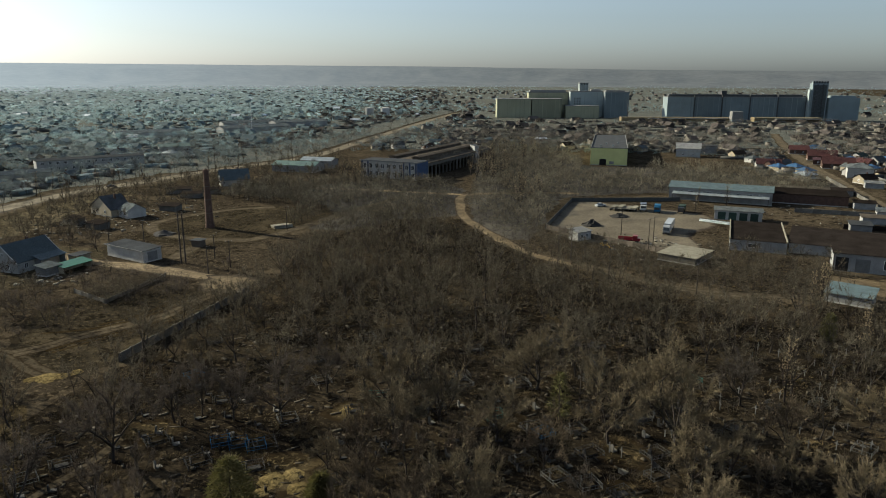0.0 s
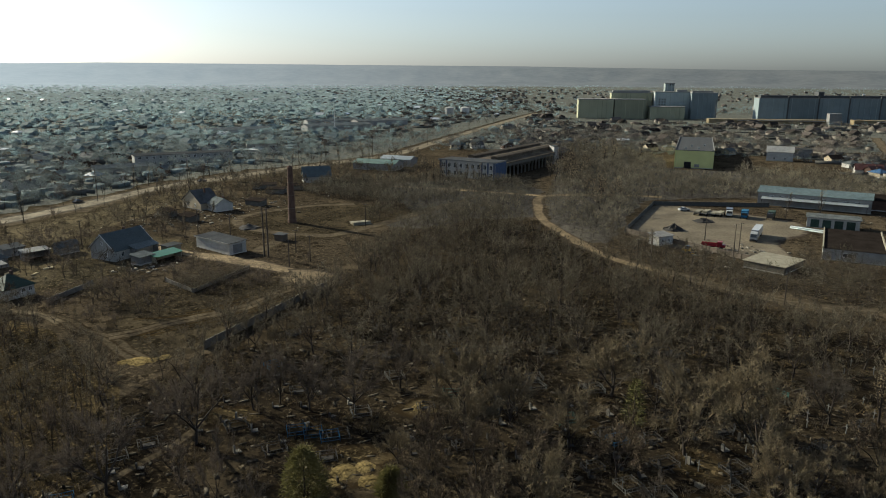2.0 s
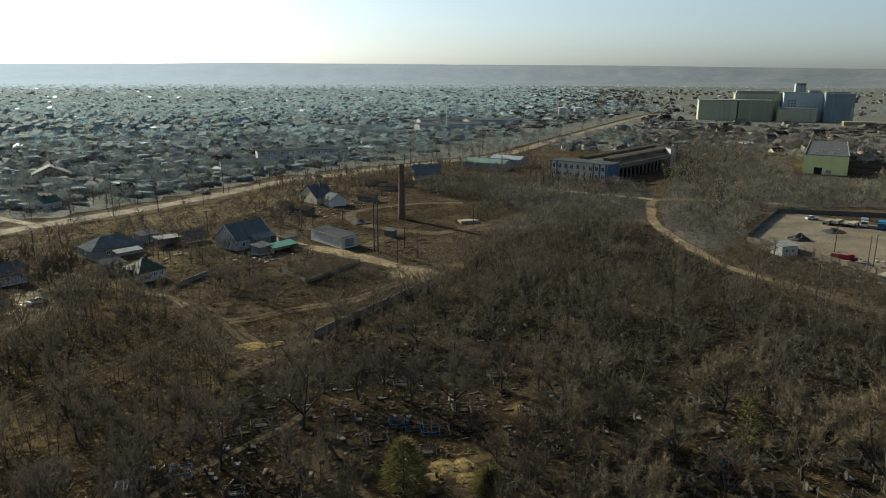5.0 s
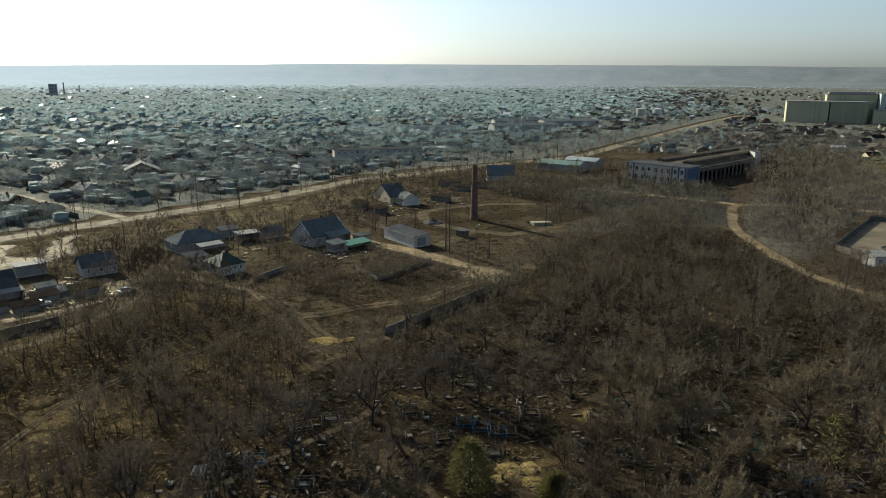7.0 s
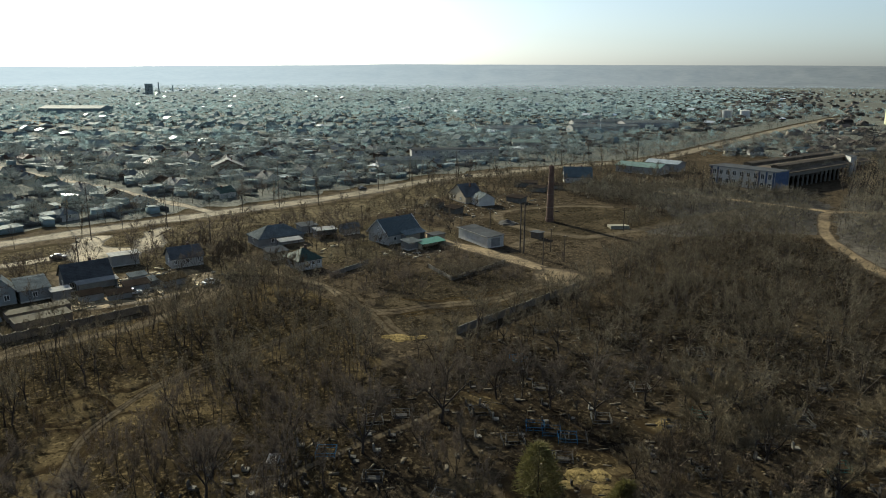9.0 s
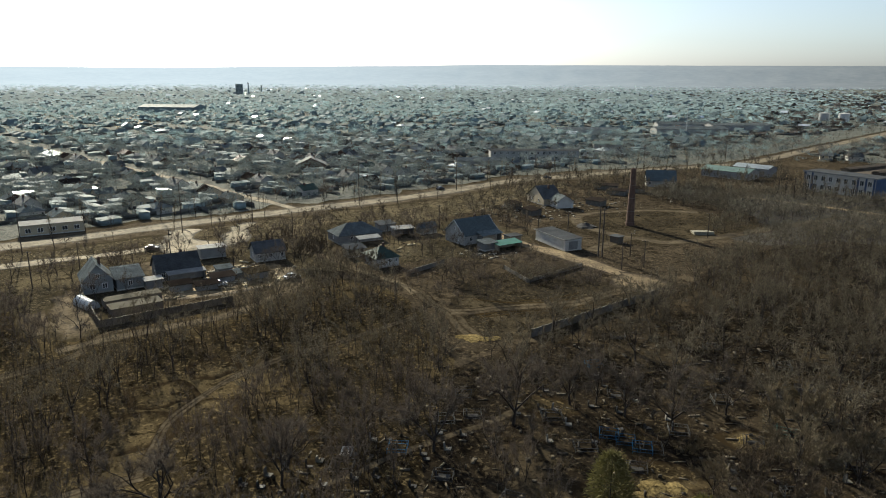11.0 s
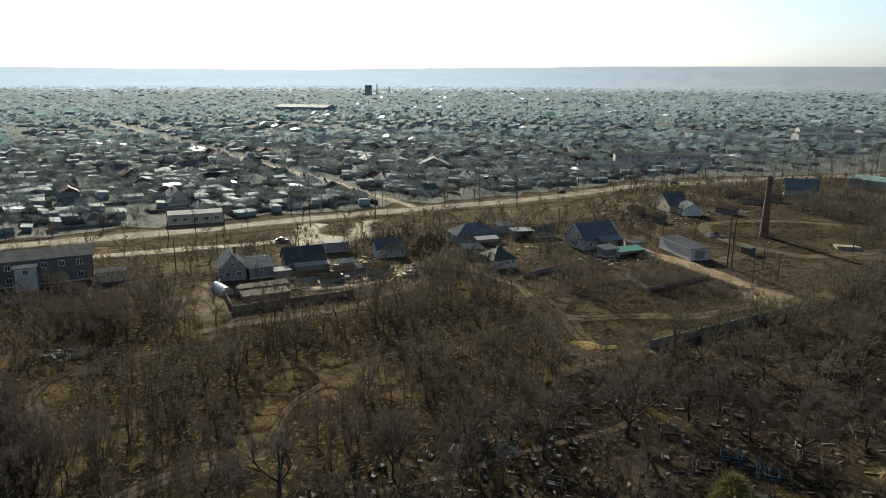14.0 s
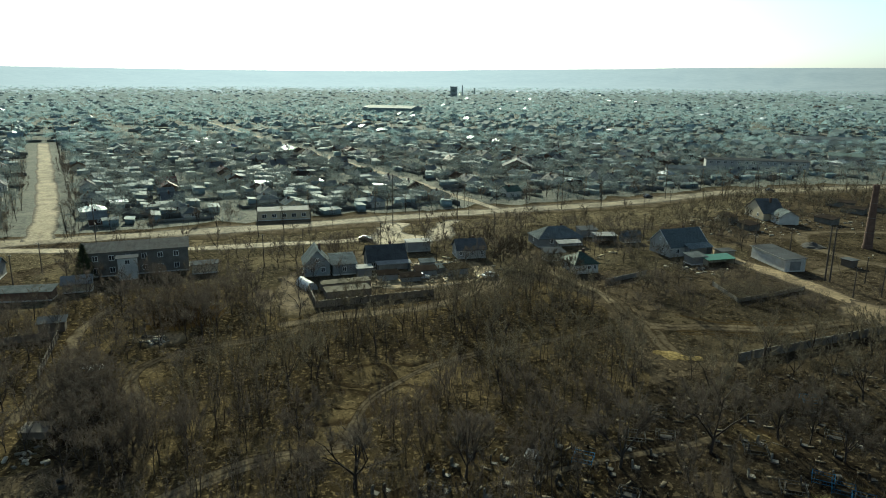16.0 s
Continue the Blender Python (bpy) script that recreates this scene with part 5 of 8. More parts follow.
# ---------------------------------------------------------------- bare trees
def tubes(segs, sides):
    """Tapered limbs from rows of start, end, two radii: one open tube each."""
    segs = np.array(segs, float)
    a, b, r0, r1 = segs[:, :3], segs[:, 3:6], segs[:, 6], segs[:, 7]
    d = b - a
    d /= np.linalg.norm(d, axis=1)[:, None] + 1e-9
    ref = np.where(np.abs(d[:, 2:]) > 0.9, [[1.0, 0, 0]], [[0, 0, 1.0]])
    u = np.cross(d, ref)
    u /= np.linalg.norm(u, axis=1)[:, None]
    w = np.cross(d, u)
    ang = np.arange(sides) * math.tau / sides
    ring = u[:, None] * np.cos(ang)[None, :, None] + w[:, None] * np.sin(ang)[None, :, None]
    v = np.concatenate([a[:, None] + ring * r0[:, None, None], b[:, None] + ring * r1[:, None, None]], 1)
    k = np.arange(sides)
    k2 = (k + 1) % sides
    q = np.concatenate([np.stack([k, k + sides, k2], -1), np.stack([k2, k + sides, k2 + sides], -1)])
    f = q[None] + (np.arange(len(segs)) * 2 * sides)[:, None, None]
    return v.reshape(-1, 3), f.reshape(-1, 3)


def blades(a, d, width, g):
    """Thin twigs, each one narrow triangle from a along d."""
    side = np.cross(d, g.normal(size=d.shape))
    side /= np.linalg.norm(side, axis=1)[:, None] + 1e-9
    w = np.broadcast_to(np.asarray(width, float), (len(a),))[:, None] / 2
    v = np.stack([a - side * w, a + side * w, a + d], 1).reshape(-1, 3)
    return v, np.arange(len(v)).reshape(-1, 3)


def grow(seed, h, spread, limbs, boughs, twigs, width, stem=0.3, lift=0.6, trunk=0.16, stems=1, length=(0.1, 0.28)):
    """The limbs and the twigs of one bare tree, as two pairs of arrays."""
    g = np.random.default_rng(seed)
    thick, thin, ta, td = [], [], [], []
    for s in range(stems):
        lean = g.normal(0, 0.05 if stems == 1 else 0.16, 2)
        p = np.array([0.0, 0, 0]) + (np.r_[g.normal(0, 0.25, 2), 0] if stems > 1 else 0)
        spine = [p]
        n = 5
        for k in range(n):
            p = p + np.r_[lean * h / n + g.normal(0, 0.05 * h / n, 2), h * 0.86 / n]
            spine.append(p)
        for k in range(n):
            r0, r1 = trunk * (1 - 0.85 * k / n), trunk * (1 - 0.85 * (k + 1) / n)
            thick.append([*spine[k], *spine[k + 1], r0, r1])
        for i in range(limbs):
            t = stem + (0.95 - stem) * (i + g.random()) / limbs
            j = min(int(t * n), n - 1)
            q = spine[j] + (spine[j + 1] - spine[j]) * (t * n - j)
            az = i * 2.4 + g.uniform(-0.5, 0.5)
            reach = spread * (1.1 - 0.65 * (t - stem) / (1 - stem)) * g.uniform(0.75, 1.15)
            up = lift * reach * g.uniform(0.7, 1.4) + 0.25 * (1 - t) * h * lift
            e = q + np.array([math.cos(az) * reach, math.sin(az) * reach, up])
            m = (q + e) / 2 + np.r_[g.normal(0, 0.08, 2) * reach, -0.1 * up]
            rl = trunk * 0.42 * (1.1 - t)
            thick += [[*q, *m, rl, rl * 0.65], [*m, *e, rl * 0.65, rl * 0.22]]
            for b in range(boughs):
                s1 = g.uniform(0.2, 1.0)
                o = q + (m - q) * s1 * 2 if s1 < 0.5 else m + (e - m) * (s1 * 2 - 1)
                dv = np.array([math.cos(az), math.sin(az), 0]) * 0.5 + g.normal(0, 0.65, 3)
                dv[2] = abs(dv[2]) * 0.5 + lift * 0.7
                dv *= g.uniform(0.25, 0.5) * spread * (1.15 - 0.5 * s1) / np.linalg.norm(dv)
                thin.append([*o, *(o + dv), rl * 0.3 + 0.006, 0.006])
                c = g.uniform(0.15, 1.0, twigs)[:, None]
                ta.append(o + dv * c)
                tv = dv / np.linalg.norm(dv) * 0.8 + g.normal(0, 0.6, (twigs, 3))
                tv[:, 2] += 0.4
                td.append(tv / np.linalg.norm(tv, axis=1)[:, None] * g.uniform(*length, (twigs, 1)) * spread)
    thin = np.array(thin)
    wood = join([tubes(thick, 5), blades(thin[:, :3], thin[:, 3:6] - thin[:, :3], thin[:, 6] * 2.2, g)])
    return wood, blades(np.concatenate(ta), np.concatenate(td), width, g)


def turned(g, d, low, high, lift):
    """A direction that leaves d by an angle between low and high, bent upwards by lift."""
    side = np.cross(d, g.normal(size=3))
    side /= np.linalg.norm(side) + 1e-9
    a = g.uniform(low, high)
    out = d * math.cos(a) + side * math.sin(a) + np.array([0, 0, lift])
    return out / np.linalg.norm(out)


def fork(seed, h, spread, twigs, width, limbs=5, trunk=0.2, bole=0.16, levels=(4, 4), long=(0.045, 0.1), lean=0.12, light=False):
    """A bare tree whose short trunk forks into rising limbs, boughs and branches, with fine twigs on the outer wood."""
    g = np.random.default_rng(seed)
    thick, thin, outer = [], [], []
    d = np.array([*g.normal(0, lean, 2), 1.0])
    d /= np.linalg.norm(d)
    base, top = np.zeros(3), d * h * bole
    thick.append([*base, *top, trunk * 1.15, trunk * 0.9])
    def grow_on(p, d, length, r, level):
        mid = p + d * length * 0.5 + g.normal(0, 0.035, 3) * length
        d2 = turned(g, d, 0.05, 0.3, 0.1)
        end = mid + d2 * length * 0.5
        for a, b, r0, r1 in ((p, mid, r, r * 0.75), (mid, end, r * 0.75, r * 0.45)):
            (thick if level < (1 if light else 2) else thin).append([*a, *b, r0, r1])
        if level == len(levels):
            outer.append((p, mid, end))
            return
        if level == len(levels) - 1:
            outer.append((mid, (mid + end) / 2, end))
        n = levels[level]
        for k in range(n):
            t = 0.35 + 0.65 * (k + g.uniform(0.2, 1.0)) / n
            q = p + (mid - p) * t * 2 if t < 0.5 else mid + (end - mid) * (t * 2 - 1)
            grow_on(q, turned(g, d2, 0.35, 1.0, 0.1), length * g.uniform(0.5, 0.72), r * 0.42, level + 1)
    for k in range(limbs):
        a = k * math.tau / limbs + g.uniform(-0.4, 0.4)
        out = g.uniform(0.45, 1.25) if k else 0.12
        e = np.array([math.cos(a) * out, math.sin(a) * out, 1.0])
        grow_on(top * g.uniform(0.75, 1.0), e / np.linalg.norm(e), h * g.uniform(0.38, 0.52), trunk * g.uniform(0.5, 0.7), 0)
    each = max(1, twigs // len(outer))
    ta, td = [], []
    for p, m, e in outer:
        c = g.uniform(0.1, 1.0, each)[:, None]
        at = np.where(c < 0.5, p + (m - p) * c * 2, m + (e - m) * (c * 2 - 1))
        way = (e - p) / np.linalg.norm(e - p) * 0.75 + g.normal(0, 0.6, (each, 3))
        way[:, 2] += 0.12
        ta.append(at)
        td.append(way / np.linalg.norm(way, axis=1)[:, None] * g.uniform(*long, (each, 1)) * h)
    thin = np.array(thin)
    wood = join([tubes(thick, 3), blades(thin[:, :3], thin[:, 3:6] - thin[:, :3], thin[:, 6] * 2.2, g)] if light else [tubes(thick, 4), tubes(thin, 3)])
    twig = blades(np.concatenate(ta), np.concatenate(td), width, g)
    reach, tall = np.percentile(np.hypot(twig[0][:, 0], twig[0][:, 1]), 93), np.percentile(twig[0][:, 2], 99.5)
    fit = np.array([spread / reach, spread / reach, h / tall])
    return (wood[0] * fit, wood[1]), (twig[0] * fit, twig[1])


def tree_maker(kind, wood, twig, bark, leaf, label, category="tree"):
    """Meshes of one tree: its trunk with limbs, and its crown of twigs."""
    def as_mesh(name, arrays, material):
        o = soup(name, *arrays, material, "", "", "")
        me = o.data
        bpy.data.objects.remove(o)
        return me
    return kind, as_mesh("trunk", wood, bark), as_mesh("crown", twig, leaf), label, category


def plant(maker, x, y, turn, size, label=None, group="bare trees of the wood", sz=None):
    kind, trunk, crown, text, category = maker
    ob = new(kind)
    ob.matrix_basis = pose(x, y, 0, 0, 0, turn)
    ob.scale = (size, size, sz or size)
    tagged(ob, label or text, category, group)
    part("trunk", trunk, None, ob)
    part("crown", crown, None, ob)
    return ob


GRAND = [tree_maker("tree", *fork(11 + k, 10.0, 4.7, 8600, 0.04, 5 + k % 2, 0.2, 0.14), M["bark"], M["twig_pale"], "bare spreading tree with a rounded crown of fine twigs") for k in range(4)]
OPEN_CROWN = [tree_maker("tree", *fork(21 + k, 10.0, 4.6, 4400, 0.036, 5, 0.21, 0.18, (4, 3), (0.05, 0.12)), M["bark"], M["twig_red"], "dark bare tree with forked limbs and thin twigs") for k in range(4)]
BROAD = [tree_maker("tree", *fork(211 + k, 9.0, 3.9, 4200, 0.046, 5, 0.15, 0.16, (4, 4), (0.045, 0.1), 0.12, True), M["bark"], M["twig"], "bare grey-brown tree with a domed crown") for k in range(4)]
STEMMY = [tree_maker("tree", *fork(31 + k, 8.4, 2.9, 1900, 0.038, 4, 0.1, 0.05, (4, 3), (0.05, 0.11), 0.12, True), M["bark"], M["twig_red"], "bare many-stemmed tree with dark twigs") for k in range(3)]
SLIM = [tree_maker("tree", *grow(51 + k, 8.6, 1.35, 12, 6, 13, 0.03, 0.2, 1.7, 0.075), M["bark"], M["twig_red"], "slim young bare tree with dark twigs") for k in range(3)]
POPLAR = [tree_maker("poplar", *grow(71 + k, 14.0, 1.15, 26, 5, 22, 0.05, 0.08, 1.3, 0.17), M["bark"], M["poplar"], "tall narrow bare poplar with pale upright twigs") for k in range(2)]
SLENDER = [tree_maker("poplar", *grow(81 + k, 14.0, 1.2, 20, 4, 9, 0.12, 0.08, 1.3, 0.16), M["bark"], M["poplar"], "slender bare poplar with pale upright twigs") for k in range(3)]

CEMETERY = [(-57, 113), (-51, 132), (-48, 152), (-44, 165), (-42, 183), (-40, 202), (-31, 226), (-9, 245), (5, 248), (11, 228), (18, 207),
            (25, 193), (40, 176), (60, 157), (82, 150), (104, 140), (110, 90), (60, 30), (10, 40), (-30, 50), (-50, 70), (-62, 95)]
WEST_WOOD = [(-62, 95), (-70, 104), (-80, 112), (-96, 124), (-114, 128), (-120, 112), (-123, 96), (-130, 72), (-124, 62), (-118, 44), (-96, 24), (-70, 0), (-40, 40), (-50, 70)]
THICKET = [(-128, 20), (-122.5, 27), (-106.5, 26), (-86.5, 22), (-92, 13), (-110, 14)]
PIT = [(-154, 42), (-146, 54), (-137, 49), (-142, 39.5)]
FOOTPATH = [(-57, 55), (-54.5, 60), (-53.6, 65), (-51.9, 70), (-49.3, 77), (-46.8, 83), (-45.6, 90)]
VERGE = [(-250, -40), (-232, 26), (-219, 66), (-205, 106), (-192, 152), (-179, 190), (-162, 240), (-150, 300), (-135, 300), (-140, 205), (-168, 172), (-184, 132), (-196, 82), (-210, 40), (-205, 10), (-230, -60)]
BRUSH_WEST = [(-66, 274), (-90, 286), (-95, 312), (-64, 322), (-54, 332), (-46, 330), (-60, 300), (-44, 264), (-52, 262)]
HEDGE = [(-80.3, 148.2), (-73.9, 146.5), (-70.2, 152), (-67, 163), (-70, 168), (-74, 160), (-80, 158), (-84.6, 155)]
FAR_WEST = [(-118, 44), (-128, 68), (-150, 66), (-164, 62), (-172, 40), (-168, 20), (-150, -10), (-110, -20), (-96, 20)]
BRUSH_MID = [(-55, 235), (-42, 262), (-60, 300), (-50, 335), (-10, 338), (8, 320), (9, 298), (5, 275), (6, 255), (-17, 244), (-34, 228)]
BRUSH_EAST = [(14, 306), (20, 400), (30, 520), (80, 480), (82, 405), (108, 396), (150, 380), (190, 330), (165, 300), (130, 296), (96, 306), (62, 298), (50, 290), (32, 230), (24, 214), (12, 236), (10, 270)]
BRUSH_SOUTH = [(60, 160), (85, 158), (100, 162), (104, 178), (84, 200), (66, 186), (45, 205), (30, 226), (24, 212), (30, 196), (46, 180)]
TOWN_SIDE = [(-60, 320), (-85, 300), (-104, 270), (-112, 240), (-108, 215), (-122, 205), (-150, 230), (-158, 300), (-130, 350), (-100, 400), (-80, 440), (-60, 420), (-46, 366)]
HOMESTEADS = [(-172.7, 168.7), (-169.6, 199.1), (-149.6, 232.1), (-123.6, 252.2), (-96.3, 198.8), (-89.4, 171.2), (-97.4, 162.2), (-114.2, 148.1), (-123.3, 140.2), (-145.7, 142.5)]
FARMSTEAD = [(-190.0, 94.7), (-176.7, 113.0), (-158.6, 130.5), (-150.0, 146.6), (-124.5, 121.9), (-133.5, 114.0), (-154.0, 112.8), (-151.7, 95.7), (-174.5, 89.6)]
OLD_FIELD = [(-101.9, 157.0), (-84.6, 176.6), (-66.4, 150.5), (-56.3, 129.4), (-65.0, 119.6), (-87.0, 127.3)]
FIELD_BRUSH = [(-90.6, 167.2), (-88.9, 179.7), (-77.7, 180.7), (-64.3, 171.9), (-60.1, 154.3), (-69.8, 150.2), (-78.5, 151.1)]
FIELD_EDGE = [(-100, 132), (-86, 126), (-84, 150), (-76, 166), (-90, 172), (-104, 165), (-108, 150)]
HOUSE_BELT = [(-196, 26), (-170, 20), (-160, 60), (-150, 66), (-146, 76), (-148, 100), (-134, 120), (-124, 124), (-112, 150), (-98, 170), (-100, 200), (-140, 200), (-168, 170), (-184, 130), (-196, 80), (-208, 40)]
OPEN_LINES = [(CLEARING_PATH, 3.0), (GARDEN_PATH, 2.6), (GARAGE_ROAD, 4), (TRACK_EAST, 3.0), (TRACK_EAST_B, 4.6), (LANE_WEST, 3.2), (TRACK_WEST, 3.6), (TRACK_FAR_WEST, 3.4), (FIELD_TRACK, 4), (CHIMNEY_LANE, 4),
              (CHIMNEY_LOOP, 4), (EAST_STREET, 8), (EDGE_TRACK, 2.4), (MAIN_ROAD, 8), (SIDE_LANE, 5), (BIG_STREET, 10), (STREET_TWO, 5)]


sheet("ground", [(-272, -40), (-255, 26), (-241, 66), (-227, 106), (-214, 152), (-201, 190), (-184, 240), (-173, 300), (-158, 330), (-138, 372), (-113, 412), (-92, 455), (-74, 557), (-58, 643), (-30, 800), (10, 1000), (120, 1500), (220, 2600), (260, 3700), (-1600, 3500), (-3000, 2300), (-3700, 900), (-3750, -300), (-400, -300)], 0.004, M["town_ground"], "trodden yards and gardens of the town, greyed for haze", "ground", 1.5)
sheet("ground", [(20, 1000), (-20, 800), (-48, 643), (-40, 500), (100, 520), (300, 540), (700, 900), (1200, 2000), (1400, 3300), (260, 3700), (220, 2600), (120, 1500)], 0.0085, M["town_ground"], "gardens and waste ground round the silos, greyed for haze", "ground", 2.0)
sheet("ground", CEMETERY, 0.006, M["shaded_litter"], "leaf litter under the trees, darkened for shade", "ground", 1.5)
sheet("ground", HOUSE_BELT, 0.005, M["house_grass"], "dry grass between the roadside houses", "ground", 2.0)
sheet("ground", VERGE, 0.009, M["house_grass"], "broad verge of dry grass beside the main road", "ground", 2.0)
sheet("ground", WEST_WOOD, 0.01, M["wood_grass"], "olive grass and fallen leaves under young trees", "ground", 1.0)
sheet("ground", FAR_WEST, 0.014, M["wood_grass"], "olive grass between thickets", "ground", 1.0)
sheet("ground", BRUSH_MID, 0.007, M["dry_ground"], "dry tan ground between shrubs", "ground", 1.5)
sheet("ground", BRUSH_EAST, 0.008, M["dry_ground"], "dry tan ground between shrubs", "ground", 1.5)


sheet("ground", THICKET, 0.019, M["shaded_litter"], "litter under a dense thicket, darkened for shade", "ground", 1.5)
patch("ground", PIT, 0.024, M["hollow_shade"], "flat dark patch for a shaded hollow below the houses", "ground", 1.0)


def built_over(p, grow_by=1.0):
    """Which points fall on buildings, by the boxes of all walls so far."""
    hit = np.zeros(len(p), bool)
    for o in scene.objects:
        if o.name.split(".")[0] in ("wall", "block", "roof") and o.parent and o.type == "MESH" and o.parent.name.split(".")[0] != "wall":
            inv = o.parent.matrix_basis.inverted()
            c = np.array([v[:] for v in o.bound_box])
            lo, hi = c.min(0) - grow_by, c.max(0) + grow_by
            q = p @ np.array(inv.to_2x2()).T + np.array(inv.translation[:2])
            hit |= (q[:, 0] > lo[0]) & (q[:, 0] < hi[0]) & (q[:, 1] > lo[1]) & (q[:, 1] < hi[1])
    return hit


def clear_of(p, margin=1.0):
    bad = built_over(p, margin)
    for line, w in OPEN_LINES:
        bad |= near_line(p, line, w)
    bad |= inside(p, YARD)
    return p[~bad]


def sow(poly, gap, seed):
    """Places in a polygon about gap apart, at random."""
    g = np.random.default_rng(seed)
    q = np.array(poly)
    lo, hi = q.min(0), q.max(0)
    xs, ys = np.meshgrid(np.arange(lo[0], hi[0], gap), np.arange(lo[1], hi[1], gap))
    p = np.stack([xs.ravel(), ys.ravel()], -1) + g.uniform(-0.48, 0.48, (xs.size, 2)) * gap
    return clear_of(p[inside(p, poly)])


# bright gaps in the cemetery where the ground shows
GLADES = [(-21, 81, 6), (-25, 74, 5), (-28, 88, 5), (-14, 75, 3), (-14, 98, 4), (17, 96, 2.5), (8, 96, 4), (24, 74, 6), (40, 92, 4), (34, 89, 4.5), (25, 86, 4), (48, 98, 3.5), (52, 86, 4), (-88, 50, 8), (-95, 60, 6), (-84, 61, 5), (-97, 72, 5), (54, 99, 3.5), (76, 116, 3), (60, 150, 9), (74, 148, 8), (90, 145, 8), (46, 164, 7), (-42, 92, 4), (-66, 62, 6), (-60, 48, 5), (60, 110, 5), (-10, 120, 4), (20, 128, 5)]


def clear_of_track(p, w):
    """Places that leave the winding track in view."""
    return p[~near_line(p, TRACK_EAST[:7], w) & ~near_line(p, EDGE_TRACK[1:], w * 0.6)]


# large trees of the cemetery: place, height, width of the crown, forked and open or dense
LARGE_TREES = [(32.7, 88.8, 15.1, 13.0, 0), (23.2, 88.7, 13.1, 11.8, 0), (7.7, 88.7, 8.6, 9.0, 0), (-6.5, 87.8, 10.2, 10.6, 0), (15.5, 106.0, 10.4, 13.0, 0),
               (46.5, 100.1, 9.3, 9.0, 1), (37.1, 80.9, 7.1, 7.4, 0), (-23.9, 95.1, 10.3, 11.5, 1), (-18.7, 104.7, 9.3, 7.6, 1), (62.6, 93.0, 7.0, 9.0, 0),
               (-49.3, 70.8, 11.5, 11.5, 1), (-43.8, 83.5, 12.3, 13.0, 1), (-39.7, 94.4, 9.1, 8.3, 1), (-62.7, 56.5, 6.8, 9.5, 1), (-60.2, 69.4, 8.4, 8.5, 1),
               (-36.4, 96.9, 9.7, 6.5, 1), (-67.1, 40.8, 9.7, 12.8, 1), (-60.3, 53.3, 10.7, 8.4, 1), (-82.8, 41.4, 8.2, 7.7, 1), (-15.0, 82.0, 5.0, 5.5, 0)]


def wood_trees():
    g = np.random.default_rng(5)
    for n, (x, y, h, w, forked) in enumerate(LARGE_TREES):
        maker = (OPEN_CROWN if forked else GRAND)[n % 4]
        label = "large dark bare tree with forked limbs above graves" if forked else "large bare tree with a wide fine-twigged crown"
        plant(maker, x, y, 71 * n, w / (9.2 if forked else 9.4), label, sz=h / 10.0)
    near, deep = sow(CEMETERY, 8.6, 1), sow(CEMETERY, 6.2, 6)
    deep = clear_of_track(deep, 17)
    near, deep = near[np.hypot(*near.T) < 122], deep[np.hypot(*deep.T) >= 122]
    spots = np.concatenate([near, deep, sow(WEST_WOOD, 3.5, 2)])
    keep = np.ones(len(spots), bool)
    for x, y, r in GLADES:
        keep &= np.hypot(spots[:, 0] - x, spots[:, 1] - y) > r
    for x, y, _, w, _ in LARGE_TREES:
        keep &= np.hypot(spots[:, 0] - x, spots[:, 1] - y) > 0.42 * w + 1.5
    spots = spots[keep]
    west = inside(spots, WEST_WOOD)
    dist = np.hypot(*spots.T)
    order = np.argsort(dist)
    seen = [i for i in order if dist[i] > 52 and spots[i, 1] > -0.25 * abs(spots[i, 0])]
    for i in seen[:205]:
        x, y = spots[i]
        k = g.random()
        if west[i]:
            maker, size = (SLIM[g.integers(3)], g.uniform(0.75, 1.2)) if k < 0.8 else (STEMMY[g.integers(3)], g.uniform(0.7, 1.0))
        elif x > -12:
            maker, size = (GRAND[g.integers(4)], g.uniform(0.7, 1.05)) if k < 0.4 else (BROAD[g.integers(4)], g.uniform(0.65, 1.15)) if k < 0.85 else (STEMMY[g.integers(3)], g.uniform(0.7, 1.0))
        else:
            maker, size = (OPEN_CROWN[g.integers(4)], g.uniform(0.6, 0.95)) if k < 0.4 else (STEMMY[g.integers(3)], g.uniform(0.6, 1.1)) if k < 0.75 else (BROAD[g.integers(4)], g.uniform(0.6, 0.95))
        plant(maker, x, y, g.uniform(0, 360), size, sz=size * g.uniform(0.9, 1.15))
    return spots[seen[205:]], west[seen[205:]]


far_spots, far_west = wood_trees()


def thicket(name, spots, shapes, seed, size, material, label, bark="bark", z=0.0):
    """Many bare trees or bushes that nobody could count, as one mesh of twigs and one of trunks and limbs."""
    g = np.random.default_rng(seed)
    pick = g.integers(len(shapes), size=len(spots))
    twigs, wood = [], []
    for k, (w, t) in enumerate(shapes):
        p = spots[pick == k]
        if len(p):
            at, turn, sc = np.c_[p, np.full(len(p), z)], g.uniform(0, math.tau, len(p)), g.uniform(*size, len(p))
            twigs.append(scatter(*t, at, turn, sc))
            if w is not None:
                wood.append(scatter(*w, at, turn, sc))
    if wood:
        soup(name + "_trunks", *join(wood), M[bark], "trunks and limbs of bare trees", "trees")
    return soup(name, *join(twigs), material, label, "trees")


